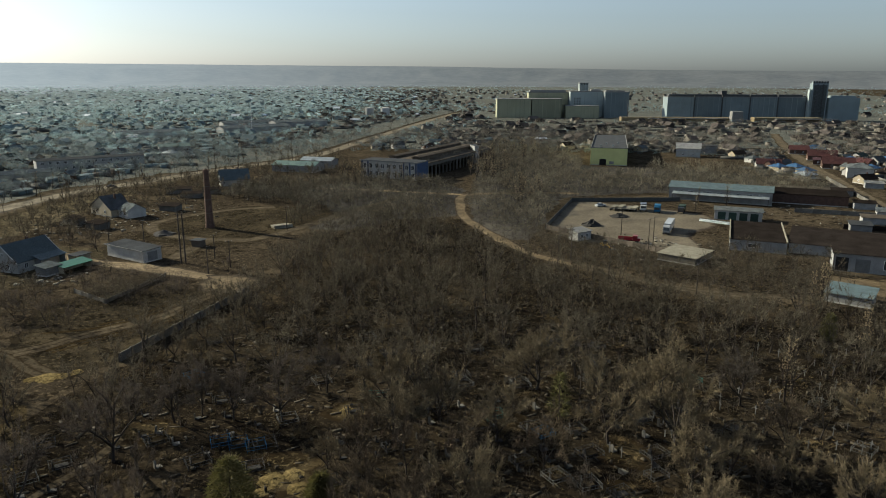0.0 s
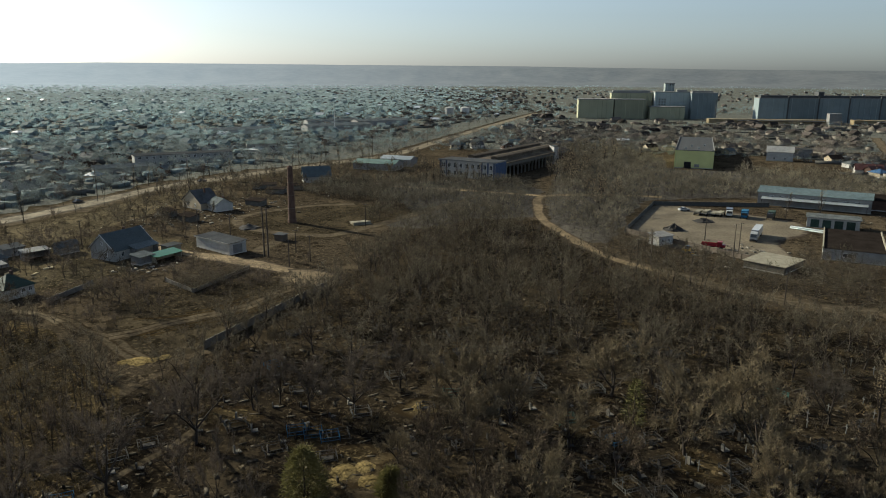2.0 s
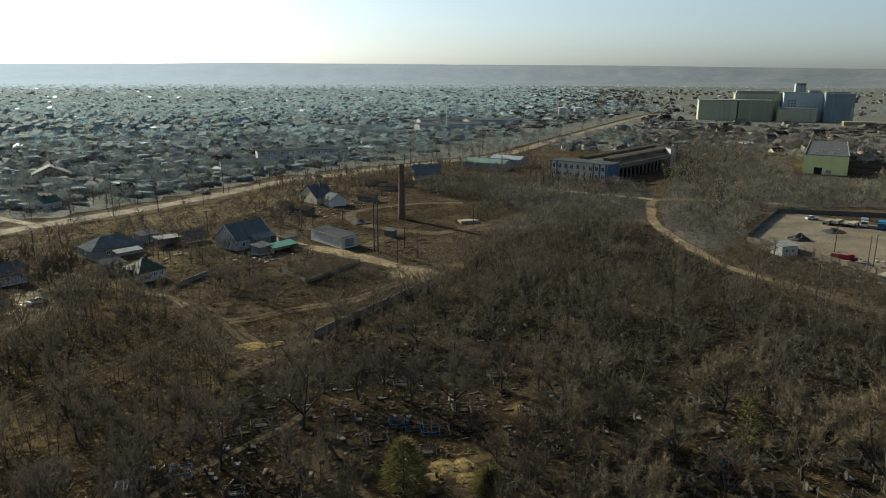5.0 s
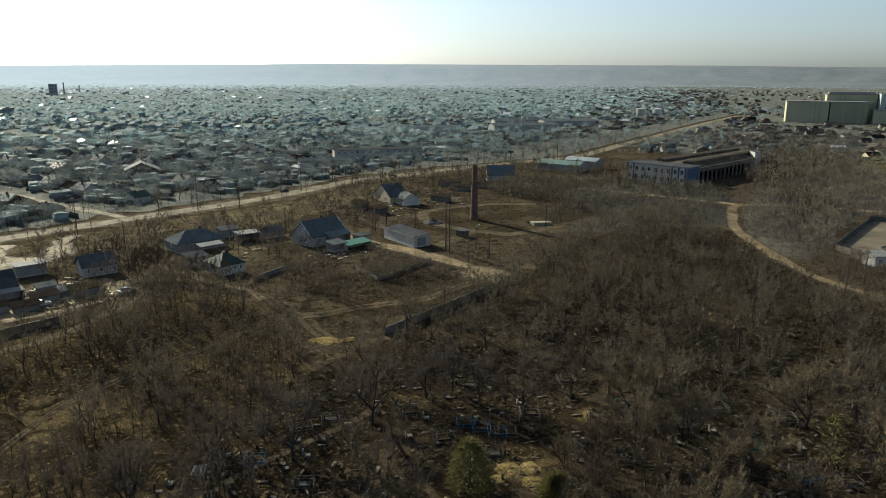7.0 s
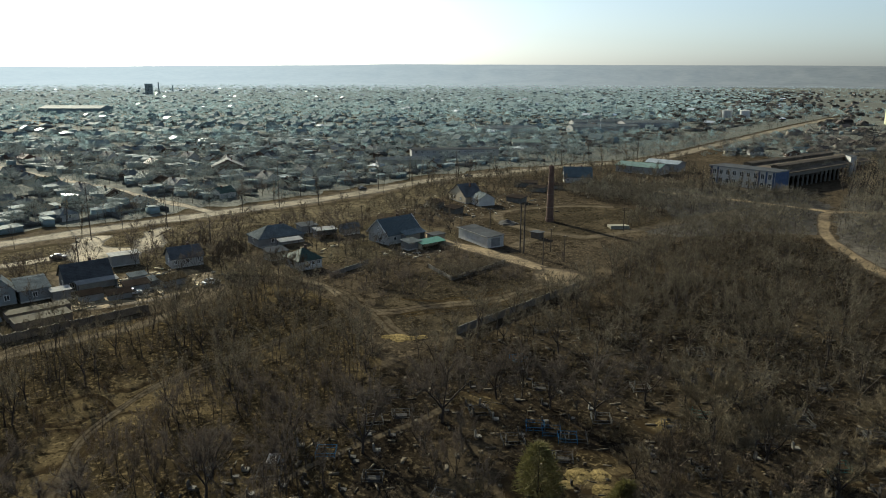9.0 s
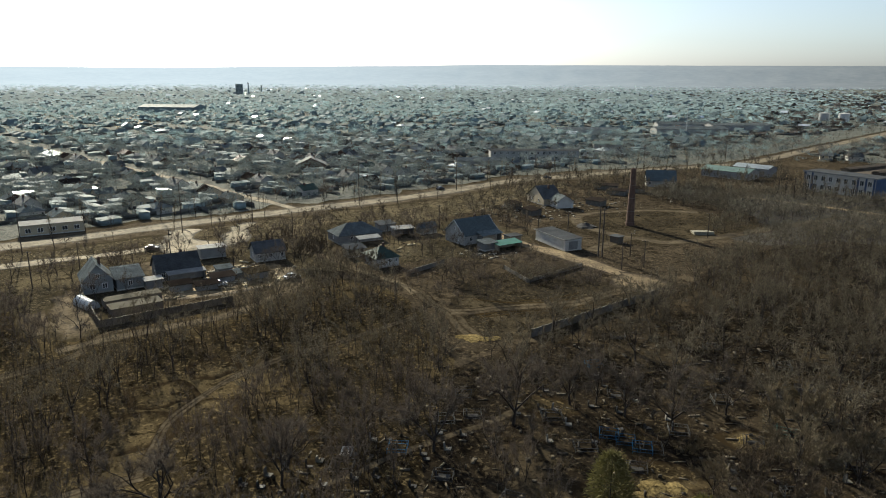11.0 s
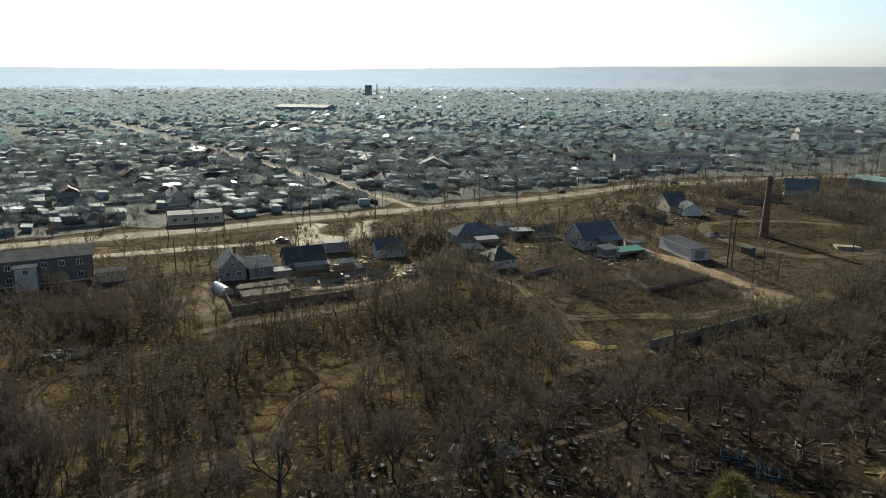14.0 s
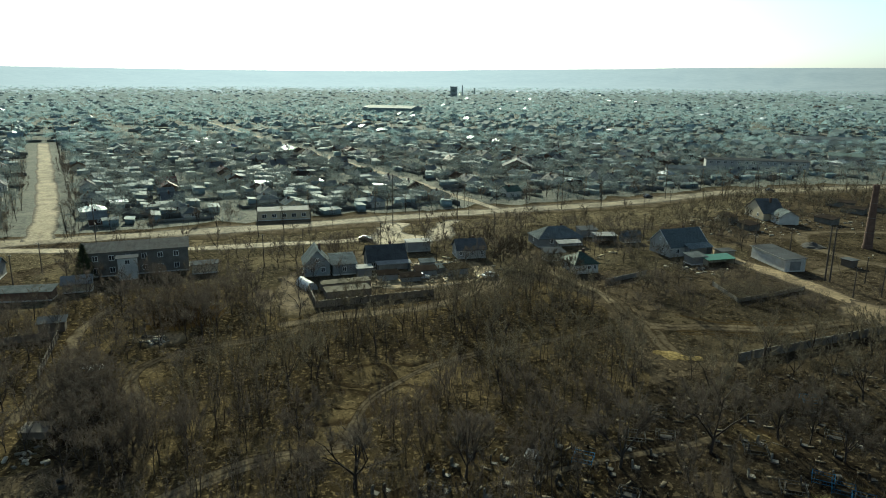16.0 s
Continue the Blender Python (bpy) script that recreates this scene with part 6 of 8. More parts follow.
def clump(seed, h, spread, twigs, width, low=0.25, trunk=0.15, limbs=5, long=0.3, bare=False):
    """A light bare tree: trunk, a few limbs, and twigs that fill a rounded, uneven crown."""
    g = np.random.default_rng(seed)
    lean = g.normal(0, 0.2, 2)
    segs = [[0, 0, 0, *lean, h * 0.4, trunk, trunk * 0.7]]
    top = np.array(segs[0][3:6])
    mid = np.array([*lean, h * (0.5 + low / 2)])
    radii = np.array([spread, spread, h * (0.5 - low / 2)])
    puff = g.normal(0, 1, (limbs + 2, 3))
    puff /= np.linalg.norm(puff, axis=1)[:, None]
    puff[:, 2] = np.abs(puff[:, 2]) * 0.7 - 0.1
    for k in range(limbs):
        segs.append([*(top * g.uniform(0.5, 1.0)), *(mid + puff[k] * radii * 0.7), trunk * 0.35, 0.015])
    pick = g.integers(limbs + 2, size=twigs)
    a = mid + (puff[pick] * 0.5 + g.normal(0, 0.26, (twigs, 3))) * radii
    a[:, 2] = np.clip(a[:, 2], low * h * 0.6, h * 0.97)
    d = (a - mid) / radii + puff[pick] * 0.3 + g.normal(0, 0.35, (twigs, 3))
    d[:, 2] += 0.45
    d *= (g.uniform(0.5, 1.3, (twigs, 1)) * long * spread) / np.linalg.norm(d, axis=1)[:, None]
    return tubes(segs[:1] if bare else segs, 3), blades(a, d, width, g)


def tuft(seed, n, h, spread, width):
    """Stalks fanning up from one root."""
    g = np.random.default_rng(seed)
    a = np.c_[g.normal(0, spread * 0.3, (n, 2)), g.uniform(0, 0.35, n) * h]
    d = np.c_[a[:, :2] * 1.0 + g.normal(0, spread * 0.4, (n, 2)), g.uniform(0.4, 1.0, n) * h]
    return None, blades(a, d, width, g)


MIDTREE = [fork(91 + k, 9.0, 3.8, 520, 0.09, 4, 0.15, 0.18, (3, 3), (0.05, 0.1), 0.12, True) for k in range(6)]
BIGTREE = [fork(191 + k, 9.0, 3.8, 260, 0.15, 4, 0.15, 0.16, (4,), (0.08, 0.14), 0.12, True) for k in range(5)]
FARSCRUB = [clump(181 + k, 5.0, 2.6, 130, 0.13, 0.06, 0.07, 3, 0.24) for k in range(4)]
MIDSLIM = [clump(101 + k, 7.0, 1.8, 210, 0.05, 0.15, 0.045, 4, 0.28) for k in range(3)]
BUSH = [tuft(111 + k, 26, 2.0, 1.3, 0.036) for k in range(4)]
FARTREE = [clump(121 + k, 7.5, 4.2, 34, 0.4, 0.08, 0.2, 3, 0.26, True) for k in range(4)]
FARMASS = [(None, clump(141 + k, 6.5, 5.5, 24, 0.5, 0.08, 0.2, 3, 0.26, True)[1]) for k in range(4)]
SCRUB = [clump(131 + k, 5.0, 2.5, 210, 0.05, 0.06, 0.07, 3, 0.22) for k in range(4)]
deep = np.hypot(*far_spots.T) > 165
FINETREE = [fork(291 + k, 9.0, 3.8, 950, 0.055, 4, 0.15, 0.18, (3, 3), (0.05, 0.1), 0.12, True) for k in range(6)]
thicket("woodland", far_spots[~far_west & ~deep], FINETREE, 1, (0.6, 1.4), M["wood_stuff"], "dense bare wood of grey-brown trees")
thicket("woodland", far_spots[~far_west & deep], MIDTREE, 8, (0.65, 1.25), M["wood_stuff"], "dense bare wood of grey-brown trees")
if far_west.any():
    thicket("woodland", far_spots[far_west], [grow(61 + k, 8.6, 1.3, 8, 4, 12, 0.045, 0.2, 1.6, 0.065) for k in range(4)] + FINETREE[:1], 2, (0.7, 1.15), M["wood_stuff"], "young bare wood with dark slim trunks")
g = np.random.default_rng(117)
across, along = g.uniform(4, 29, 170), g.uniform(16, 100, 170)
turn = radians(-24.8)
roof_spots = np.stack([-41.5 + across * math.cos(turn) - along * math.sin(turn), 355.6 + across * math.sin(turn) + along * math.cos(turn)], -1)
thicket("roof_weeds", roof_spots, [tuft(171 + k, 16, 1.6, 1.5, 0.12) for k in range(3)], 118, (0.5, 1.3), M["brush"], "dry weeds and saplings growing on the derelict roof", z=7.5)
HALL_FRONT = [(70, 360), (112, 352), (116, 404), (82, 410)]
trees_east = sow(BRUSH_EAST, 7.0, 14)
thicket("woodland", np.concatenate([sow(FAR_WEST, 3.7, 3), sow(HOUSE_BELT, 6.6, 4)]), MIDTREE + MIDSLIM, 3, (0.5, 0.95), M["twig_red"], "dark bare trees and thickets beside the houses")
thicket("field_scrub", np.concatenate([sow(FIELD_BRUSH, 2.6, 61), sow(FIELD_EDGE, 6.5, 62)]), SCRUB, 63, (0.45, 0.8), M["twig_red"], "low bare thicket in the overgrown field")
thicket("garden_trees", clear_of(np.concatenate([sow(HOMESTEADS, 8.5, 64), sow(FARMSTEAD, 8.5, 65)]), 1.5), MIDTREE, 66, (0.35, 0.65), M["twig"], "bare fruit trees in the gardens of the houses")
thicket("garden_scrub", clear_of(np.concatenate([sow(HOMESTEADS, 5.5, 67), sow(FARMSTEAD, 6.0, 68), sow(OLD_FIELD, 4.2, 69)]), 0.8), SCRUB, 70, (0.22, 0.5), M["twig"], "low bare shrubs and dead weeds in the gardens")
thicket("woodland", np.concatenate([sow(TOWN_SIDE, 7.5, 5), sow(FIELD_EDGE, 9, 6)]), BIGTREE, 9, (0.4, 0.85), M["wood_stuff"], "bare trees over the brushwood")
thicket("woodland", np.concatenate([clear_of_track(trees_east[~inside(trees_east, HALL_FRONT)], 9), clear_of_track(sow(BRUSH_MID, 7.5, 15), 13), sow(BRUSH_WEST, 6, 39)]), MIDTREE, 29, (0.35, 0.9), M["brush"], "pale bare trees over the brushwood")
low_east = sow(BRUSH_EAST, 4.2, 8)
thicket("brushwood", np.concatenate([clear_of_track(sow(BRUSH_MID, 3.4, 7), 7), low_east[~inside(low_east, HALL_FRONT)], sow(BRUSH_WEST, 3.2, 19)]), FARSCRUB, 4, (0.45, 1.25), M["brush"], "tan brushwood of bare shrubs and young trees")
thicket("woodland", clear_of_track(sow(BRUSH_SOUTH, 7.5, 13), 10), FINETREE, 12, (0.4, 0.85), M["wood_stuff"], "bare trees over the brushwood")
thicket("brushwood", sow(BRUSH_SOUTH, 3.4, 9), SCRUB, 10, (0.45, 1.25), M["wood_stuff"], "tan brushwood of bare shrubs and young trees")
thicket("woodland", np.concatenate([sow(THICKET, 2.5, 16), sow(PIT, 4.0, 17)]), MIDTREE, 7, (0.55, 0.9), M["twig_red"], "dense dark thicket of bare trees")
thicket("brushwood", sow(HEDGE, 2.0, 18), SCRUB + MIDSLIM[:1], 6, (0.55, 0.95), M["wood_stuff"], "overgrown hedge of bare shrubs across the field")
thicket("bushes", np.concatenate([sow(p, s, 20 + i) for i, (p, s) in enumerate(((CEMETERY, 3.9), (WEST_WOOD, 2.9), (FAR_WEST, 4), (BRUSH_MID, 3.6), (BRUSH_EAST, 5), (BRUSH_SOUTH, 3.6), (FIELD, 7), (FIELD_EDGE, 4), (TOWN_SIDE, 7)))]), BUSH, 5, (0.4, 1.2), M["twig_red"], "low bare bushes and brambles")
g = np.random.default_rng(211)
clumps = sow(CEMETERY, 9.5, 212)
clumps = clumps[np.hypot(*clumps.T) < 150]
clumps = np.repeat(clumps, 16, 0) + g.normal(0, 1.1, (16 * len(clumps), 2)) * g.uniform(0.4, 1.3, (16 * len(clumps), 1))
thicket("dry_grass_clumps", clear_of(clumps), [tuft(214 + k, 22, 0.5, 0.7, 0.05) for k in range(4)], 213, (0.6, 1.3), M["dry_grass"], "golden clumps of dry grass between the graves")


# ---------------------------------------------------------------- town
U, V, O = np.array([0.304, 0.953]), np.array([-0.953, 0.304]), np.array([-245.0, 26.0])


def town_plots():
    """Plots either side of streets that leave the main road at right angles: place, turn."""
    g = np.random.default_rng(17)
    out = []
    d = np.array([-0.985, 0.173])
    e = np.array([0.173, 0.985])
    for j in range(-6, 52):
        base = np.array([-243, 36]) + e * (j * 66.0) + d * (-0.08 * j * 66 if j > 0 else 0)
        for i in range(0, 150):
            s = 20 + i * 16.0 + g.uniform(-3, 3)
            for side in (-1, 1):
                p = base + d * s + e * side * (16 + g.uniform(-2, 4))
                out.append((p[0], p[1], math.degrees(math.atan2(d[1], d[0])) + (90 if g.random() < 0.35 else 0) + g.normal(0, 3)))
                if g.random() < 0.75:
                    q = p + e * side * g.uniform(8, 15) + d * g.uniform(-6, 6)
                    out.append((q[0], q[1], -1))
    return np.array(out)


def visible(p, lo=-36, hi=88):
    az = np.degrees(np.arctan2(-p[:, 0], p[:, 1]))
    return (az > lo) & (az < hi)


def beyond_road(p):
    """Points on the town's side of the main road."""
    line = np.array(MAIN_ROAD)
    x = np.interp(p[:, 1], line[:, 1], line[:, 0])
    return p[:, 0] < x - 14


plots = town_plots()
plots = plots[visible(plots[:, :2]) & beyond_road(plots[:, :2])]
# the eastern village and the quarter before the elevators
g = np.random.default_rng(23)
extra = []
for _ in range(5200):
    a, r = radians(g.uniform(-36, 16)), 330 + 2500 * g.random() ** 1.5
    extra.append((-math.sin(a) * r, math.cos(a) * r, g.choice([20, 110]) + g.normal(0, 6) if g.random() < 0.6 else -1))
extra = np.array(extra)
ep = extra[:, :2]
az = np.degrees(np.arctan2(-ep[:, 0], ep[:, 1]))
rr = np.hypot(*ep.T)
free = (rr > 500) | ((az < -22) & (ep[:, 0] > 180) & (rr > 390))
free &= ~inside(ep, [(50, 830), (520, 790), (540, 960), (50, 980)]) & ~inside(ep, BRUSH_EAST) & ~beyond_road(ep) & ~near_line(ep, MAIN_ROAD, 16) & ~near_line(ep, EAST_STREET, 10)
extra = extra[free]
plots = np.concatenate([plots, extra])
g = np.random.default_rng(24)
yards = plots[np.hypot(plots[:, 0], plots[:, 1]) < 640]
yards = np.repeat(yards[:, :2], 2, 0) + g.uniform(-13, 13, (2 * len(yards), 2))
yards = yards[beyond_road(yards)]
plots = np.concatenate([plots, np.c_[yards, np.full(len(yards), -1.0)]])
plots = plots[~near_line(plots[:, :2], BIG_STREET, 15) & ~near_line(plots[:, :2], STREET_TWO, 9)]
keep = []
grid = {}
for i, (x, y, t) in enumerate(plots):
    step = 8 if t == -1 else 11
    c = (int(x // step), int(y // step), step)
    if c not in grid:
        grid[c] = i
        keep.append(i)
plots = plots[keep]
plots = plots[~built_over(plots[:, :2], 7)]
dist = np.hypot(plots[:, 0], plots[:, 1])
plots, dist = plots[np.argsort(dist)], np.sort(dist)
plots = plots[dist < 2600]
thin = np.random.default_rng(3).random(len(plots))
plots = plots[thin < np.interp(np.hypot(plots[:, 0], plots[:, 1]), [330, 600, 1200, 2600], [1.0, 0.66, 0.44, 0.25])]
homes, sheds = plots[plots[:, 2] != -1], plots[plots[:, 2] == -1]

HOUSE_KINDS = [
    (9.0, 7.5, 2.6, "hip", 1.8, "whitewall", "slate", "whitewashed town house with grey slate roof"),
    (8.0, 7.5, 2.6, "gable", 2.0, "beigewall", "slate", "beige town house with gabled slate roof"),
    (9.5, 8, 2.7, "hip", 1.9, "greywall", "tin", "grey town house with shining tin roof"),
    (8.5, 7, 2.6, "cross", 2.3, "brick", "slate", "brick town house with gabled slate roof"),
    (9.5, 8, 2.8, "gable", 2.8, "whitewall", "darkroof", "white town house with steep dark roof"),
    (8.5, 7.5, 2.6, "hip", 1.7, "bluewall", "palesheet", "pale blue town house with pale sheet roof"),
    (9, 8, 2.7, "gable", 2.3, "beigewall", "brownroof", "beige town house with brown roof"),
    (8.5, 7.5, 2.7, "gable", 2.2, "whitewall", "greenroof", "white town house with dark green roof"),
    (9.5, 8, 2.8, "gable", 2.5, "brick", "redroof", "brick town house with red metal roof"),
    (8.5, 7.5, 2.7, "hip", 1.9, "beigewall", "brightblue", "beige town house with bright blue roof"),
]
SIZE = 0.88
HOUSE_KINDS = [(k[0] * SIZE, k[1] * SIZE, k[2] * 0.94, k[3], k[4] * 0.85, *k[5:]) for k in HOUSE_KINDS]
PROTO = [house((0, 0), (k[0], 0), k[1], k[2], k[3], k[4], k[5], k[6], k[7], wins=row(2, 1.0, 1.1, 1.3, 0.25, 0.75), ends=[(-1, 0.5, 1.0, 1.0, 1.2)], group="houses of the town") for k in HOUSE_KINDS]
g = np.random.default_rng(29)
shares = np.array([5, 5, 0.7, 3, 4, 0.5, 4, 2.5, 0.8, 0.4])
used = set()
NEAR_HOMES = 210
for n, (x, y, t) in enumerate(homes[:NEAR_HOMES]):
    k = int(g.choice(10, p=shares / shares.sum()))
    if x > 150 and g.random() < 0.6:
        k = int(g.choice([8, 0, 3, 9, 2, 1, 4, 6]))
    m = pose(x, y, 0, 0, 0, t) @ Matrix.Translation((-HOUSE_KINDS[k][0] / 2, -HOUSE_KINDS[k][1] / 2, 0))
    if k in used:
        copy_thing(PROTO[k], m)
    else:
        used.add(k)
        PROTO[k].matrix_basis = m


def plain_house(L, W, h, rise, kind):
    """A far house in two arrays: solid walls, and roof with eaves."""
    bw = blocks((0, L, 0, W, 0, h))
    if kind == "gable":
        bw.free()
        bw = bmesh.new()
        ends = [[bw.verts.new((x, y, z)) for y, z in ((0, 0), (W, 0), (W, h), (W / 2, h + rise), (0, h))] for x in (0, L)]
        bw.faces.new(ends[0])
        bw.faces.new(ends[1][::-1])
        for i in (1, 4):
            j = (i + 1) % 5
            bw.faces.new((ends[0][i], ends[0][j], ends[1][j], ends[1][i]))
    br = bmesh.new()
    for q in roof_panels(kind, L, W, h, rise, 0.4):
        br.faces.new([br.verts.new(p) for p in q])
    out = []
    for bm in (bw, br):
        bmesh.ops.recalc_face_normals(bm, faces=bm.faces)
        bmesh.ops.translate(bm, verts=bm.verts, vec=(-L / 2, -W / 2, 0))
        bmesh.ops.triangulate(bm, faces=bm.faces)
        bm.verts.index_update()
        out.append((np.array([v.co[:] for v in bm.verts]), np.array([[v.index for v in f.verts] for f in bm.faces])))
        bm.free()
    return out


def far_town():
    g = np.random.default_rng(31)
    wallg, roofg, tin, eastg, east_walls = [], [], [], [], []
    shapes = [plain_house(9, 7.5, 2.6, 1.9, "gable"), plain_house(8.5, 7.5, 2.6, 1.7, "hip"), plain_house(10, 8, 2.8, 2.6, "gable"), plain_house(5, 3.5, 2.3, 0.5, "shed"), plain_house(8, 4, 2.4, 0.4, "shed")]
    rest = homes[NEAR_HOMES:]
    pick = g.integers(3, size=len(rest))
    sp = 3 + g.integers(2, size=len(sheds))
    everything = [(rest[pick == k], shapes[k]) for k in range(3)] + [(sheds[sp == k], shapes[k]) for k in (3, 4)]
    for pl, (w, r) in everything:
        if not len(pl):
            continue
        places = np.c_[pl[:, :2], np.zeros(len(pl))]
        turns = np.radians(np.where(pl[:, 2] == -1, g.choice([170, 80], len(pl)) + g.normal(0, 4, len(pl)), pl[:, 2]))
        sc = g.uniform(0.65, 1.1, (len(pl), 3))
        shiny = g.random(len(pl)) < 0.032
        # houses left of this bearing take the haze tint, the others stay brown
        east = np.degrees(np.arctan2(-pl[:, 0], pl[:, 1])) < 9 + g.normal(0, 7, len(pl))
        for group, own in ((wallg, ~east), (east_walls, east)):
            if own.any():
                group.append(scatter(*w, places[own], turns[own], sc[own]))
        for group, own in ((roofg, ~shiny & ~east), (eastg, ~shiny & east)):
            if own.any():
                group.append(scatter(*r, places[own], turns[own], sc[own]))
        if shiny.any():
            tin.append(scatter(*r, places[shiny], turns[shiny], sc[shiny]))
    soup("far_houses", *join(wallg), M["hazed_wall"], "mass of low houses of the far town", "houses")
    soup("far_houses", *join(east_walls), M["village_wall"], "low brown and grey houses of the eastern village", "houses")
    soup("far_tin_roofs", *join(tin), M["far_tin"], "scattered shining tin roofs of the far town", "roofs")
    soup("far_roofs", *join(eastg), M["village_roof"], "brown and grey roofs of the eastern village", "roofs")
    soup("far_roofs", *join(roofg), M["hazed_roof"], "grey and pale roofs of the far town", "roofs")


far_town()


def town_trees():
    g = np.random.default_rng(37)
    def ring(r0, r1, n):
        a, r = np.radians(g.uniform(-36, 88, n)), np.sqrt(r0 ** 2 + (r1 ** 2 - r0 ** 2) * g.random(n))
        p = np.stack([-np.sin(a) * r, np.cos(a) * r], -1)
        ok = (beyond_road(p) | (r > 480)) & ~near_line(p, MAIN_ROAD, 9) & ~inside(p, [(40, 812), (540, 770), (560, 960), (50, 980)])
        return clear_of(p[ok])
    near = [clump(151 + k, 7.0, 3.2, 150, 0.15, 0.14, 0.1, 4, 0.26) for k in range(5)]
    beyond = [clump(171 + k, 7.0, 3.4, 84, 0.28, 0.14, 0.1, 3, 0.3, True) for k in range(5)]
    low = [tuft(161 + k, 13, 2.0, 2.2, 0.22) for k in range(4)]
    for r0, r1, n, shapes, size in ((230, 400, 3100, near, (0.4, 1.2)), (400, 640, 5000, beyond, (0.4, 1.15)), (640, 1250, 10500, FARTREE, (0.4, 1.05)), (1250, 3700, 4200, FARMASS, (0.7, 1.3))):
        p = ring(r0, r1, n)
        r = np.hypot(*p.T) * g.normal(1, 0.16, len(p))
        # right of this bearing crowns stay brown and the haze tints start farther off
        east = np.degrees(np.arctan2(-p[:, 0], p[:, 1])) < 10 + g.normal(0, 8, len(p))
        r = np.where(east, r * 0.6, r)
        for lo, hi, kind, label in ((0, 600, "hazed_crown", "bare garden trees among the houses"), (600, 1300, "hazed_mid", "mass of bare trees over the far town"), (1300, 9999, "hazed_far", "mass of bare trees over the far town")):
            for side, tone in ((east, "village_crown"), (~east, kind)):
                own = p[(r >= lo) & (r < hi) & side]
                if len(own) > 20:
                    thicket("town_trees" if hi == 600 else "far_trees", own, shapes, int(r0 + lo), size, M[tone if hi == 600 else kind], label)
    thicket("garden_bushes", ring(235, 640, 9000), low, 44, (0.5, 1.3), M["hazed_crown"], "low bare bushes and weeds of the town gardens")


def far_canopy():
    """The closed mass of crowns far off, as one uneven sheet with holes that thin out towards the town. Its tints and,
    farthest out, its glow stand in for haze.
    """
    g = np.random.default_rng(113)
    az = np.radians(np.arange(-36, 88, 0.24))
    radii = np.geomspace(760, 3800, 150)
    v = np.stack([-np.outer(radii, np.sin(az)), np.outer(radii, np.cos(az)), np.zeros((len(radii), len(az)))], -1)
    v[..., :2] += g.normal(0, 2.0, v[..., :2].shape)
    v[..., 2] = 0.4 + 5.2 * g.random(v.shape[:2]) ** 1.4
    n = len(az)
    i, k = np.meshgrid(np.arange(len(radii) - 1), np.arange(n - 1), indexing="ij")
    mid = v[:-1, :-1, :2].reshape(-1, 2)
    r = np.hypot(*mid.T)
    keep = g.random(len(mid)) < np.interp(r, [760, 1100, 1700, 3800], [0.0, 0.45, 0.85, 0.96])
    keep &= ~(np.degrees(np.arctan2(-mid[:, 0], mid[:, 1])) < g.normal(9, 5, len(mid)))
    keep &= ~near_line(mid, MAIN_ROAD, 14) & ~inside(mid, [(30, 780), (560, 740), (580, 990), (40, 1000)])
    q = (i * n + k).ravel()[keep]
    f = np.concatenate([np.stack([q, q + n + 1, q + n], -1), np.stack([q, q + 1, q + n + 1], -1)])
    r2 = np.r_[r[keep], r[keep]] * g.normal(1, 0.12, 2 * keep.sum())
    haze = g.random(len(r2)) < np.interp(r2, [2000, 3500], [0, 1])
    for own, kind in ((r2 < 1300, "hazed_mid"), ((r2 >= 1300) & ~haze, "hazed_far"), (haze, "haze_glow")):
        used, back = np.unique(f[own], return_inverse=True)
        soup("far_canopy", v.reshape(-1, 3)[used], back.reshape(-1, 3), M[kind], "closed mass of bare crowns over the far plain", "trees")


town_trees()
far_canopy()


# ---------------------------------------------------------------- trees that stand alone
def needles(seed, h, spread, n, cone):
    g = np.random.default_rng(seed)
    t = g.uniform(0.06, 1.0, n)
    az = g.uniform(0, math.tau, n)
    r = spread * np.minimum(1, 3.5 * t + 0.3) * (1 - t) ** (1.0 if cone else 0.5) * g.uniform(0.35, 1.0, n)
    a = np.stack([np.cos(az) * r, np.sin(az) * r, t * h], -1)
    d = np.stack([np.cos(az), np.sin(az), g.uniform(-0.2, 0.8, n)], -1) + g.normal(0, 0.5, (n, 3))
    return blades(a, d * 0.5, 0.13, g)


def conifer(x, y, h, spread, material, label, seed, cone=False, count=3200):
    ob = thing("conifer", x, y, 0, label, "tree")
    part("trunk", tube(bmesh.new(), (0, 0, 0), (0, 0, h * 0.9), 0.14, 0.02, 6), M["bark"], ob)
    o = soup("crown", *needles(seed, h, spread, count, cone), M[material], "", "", "")
    o.parent = ob


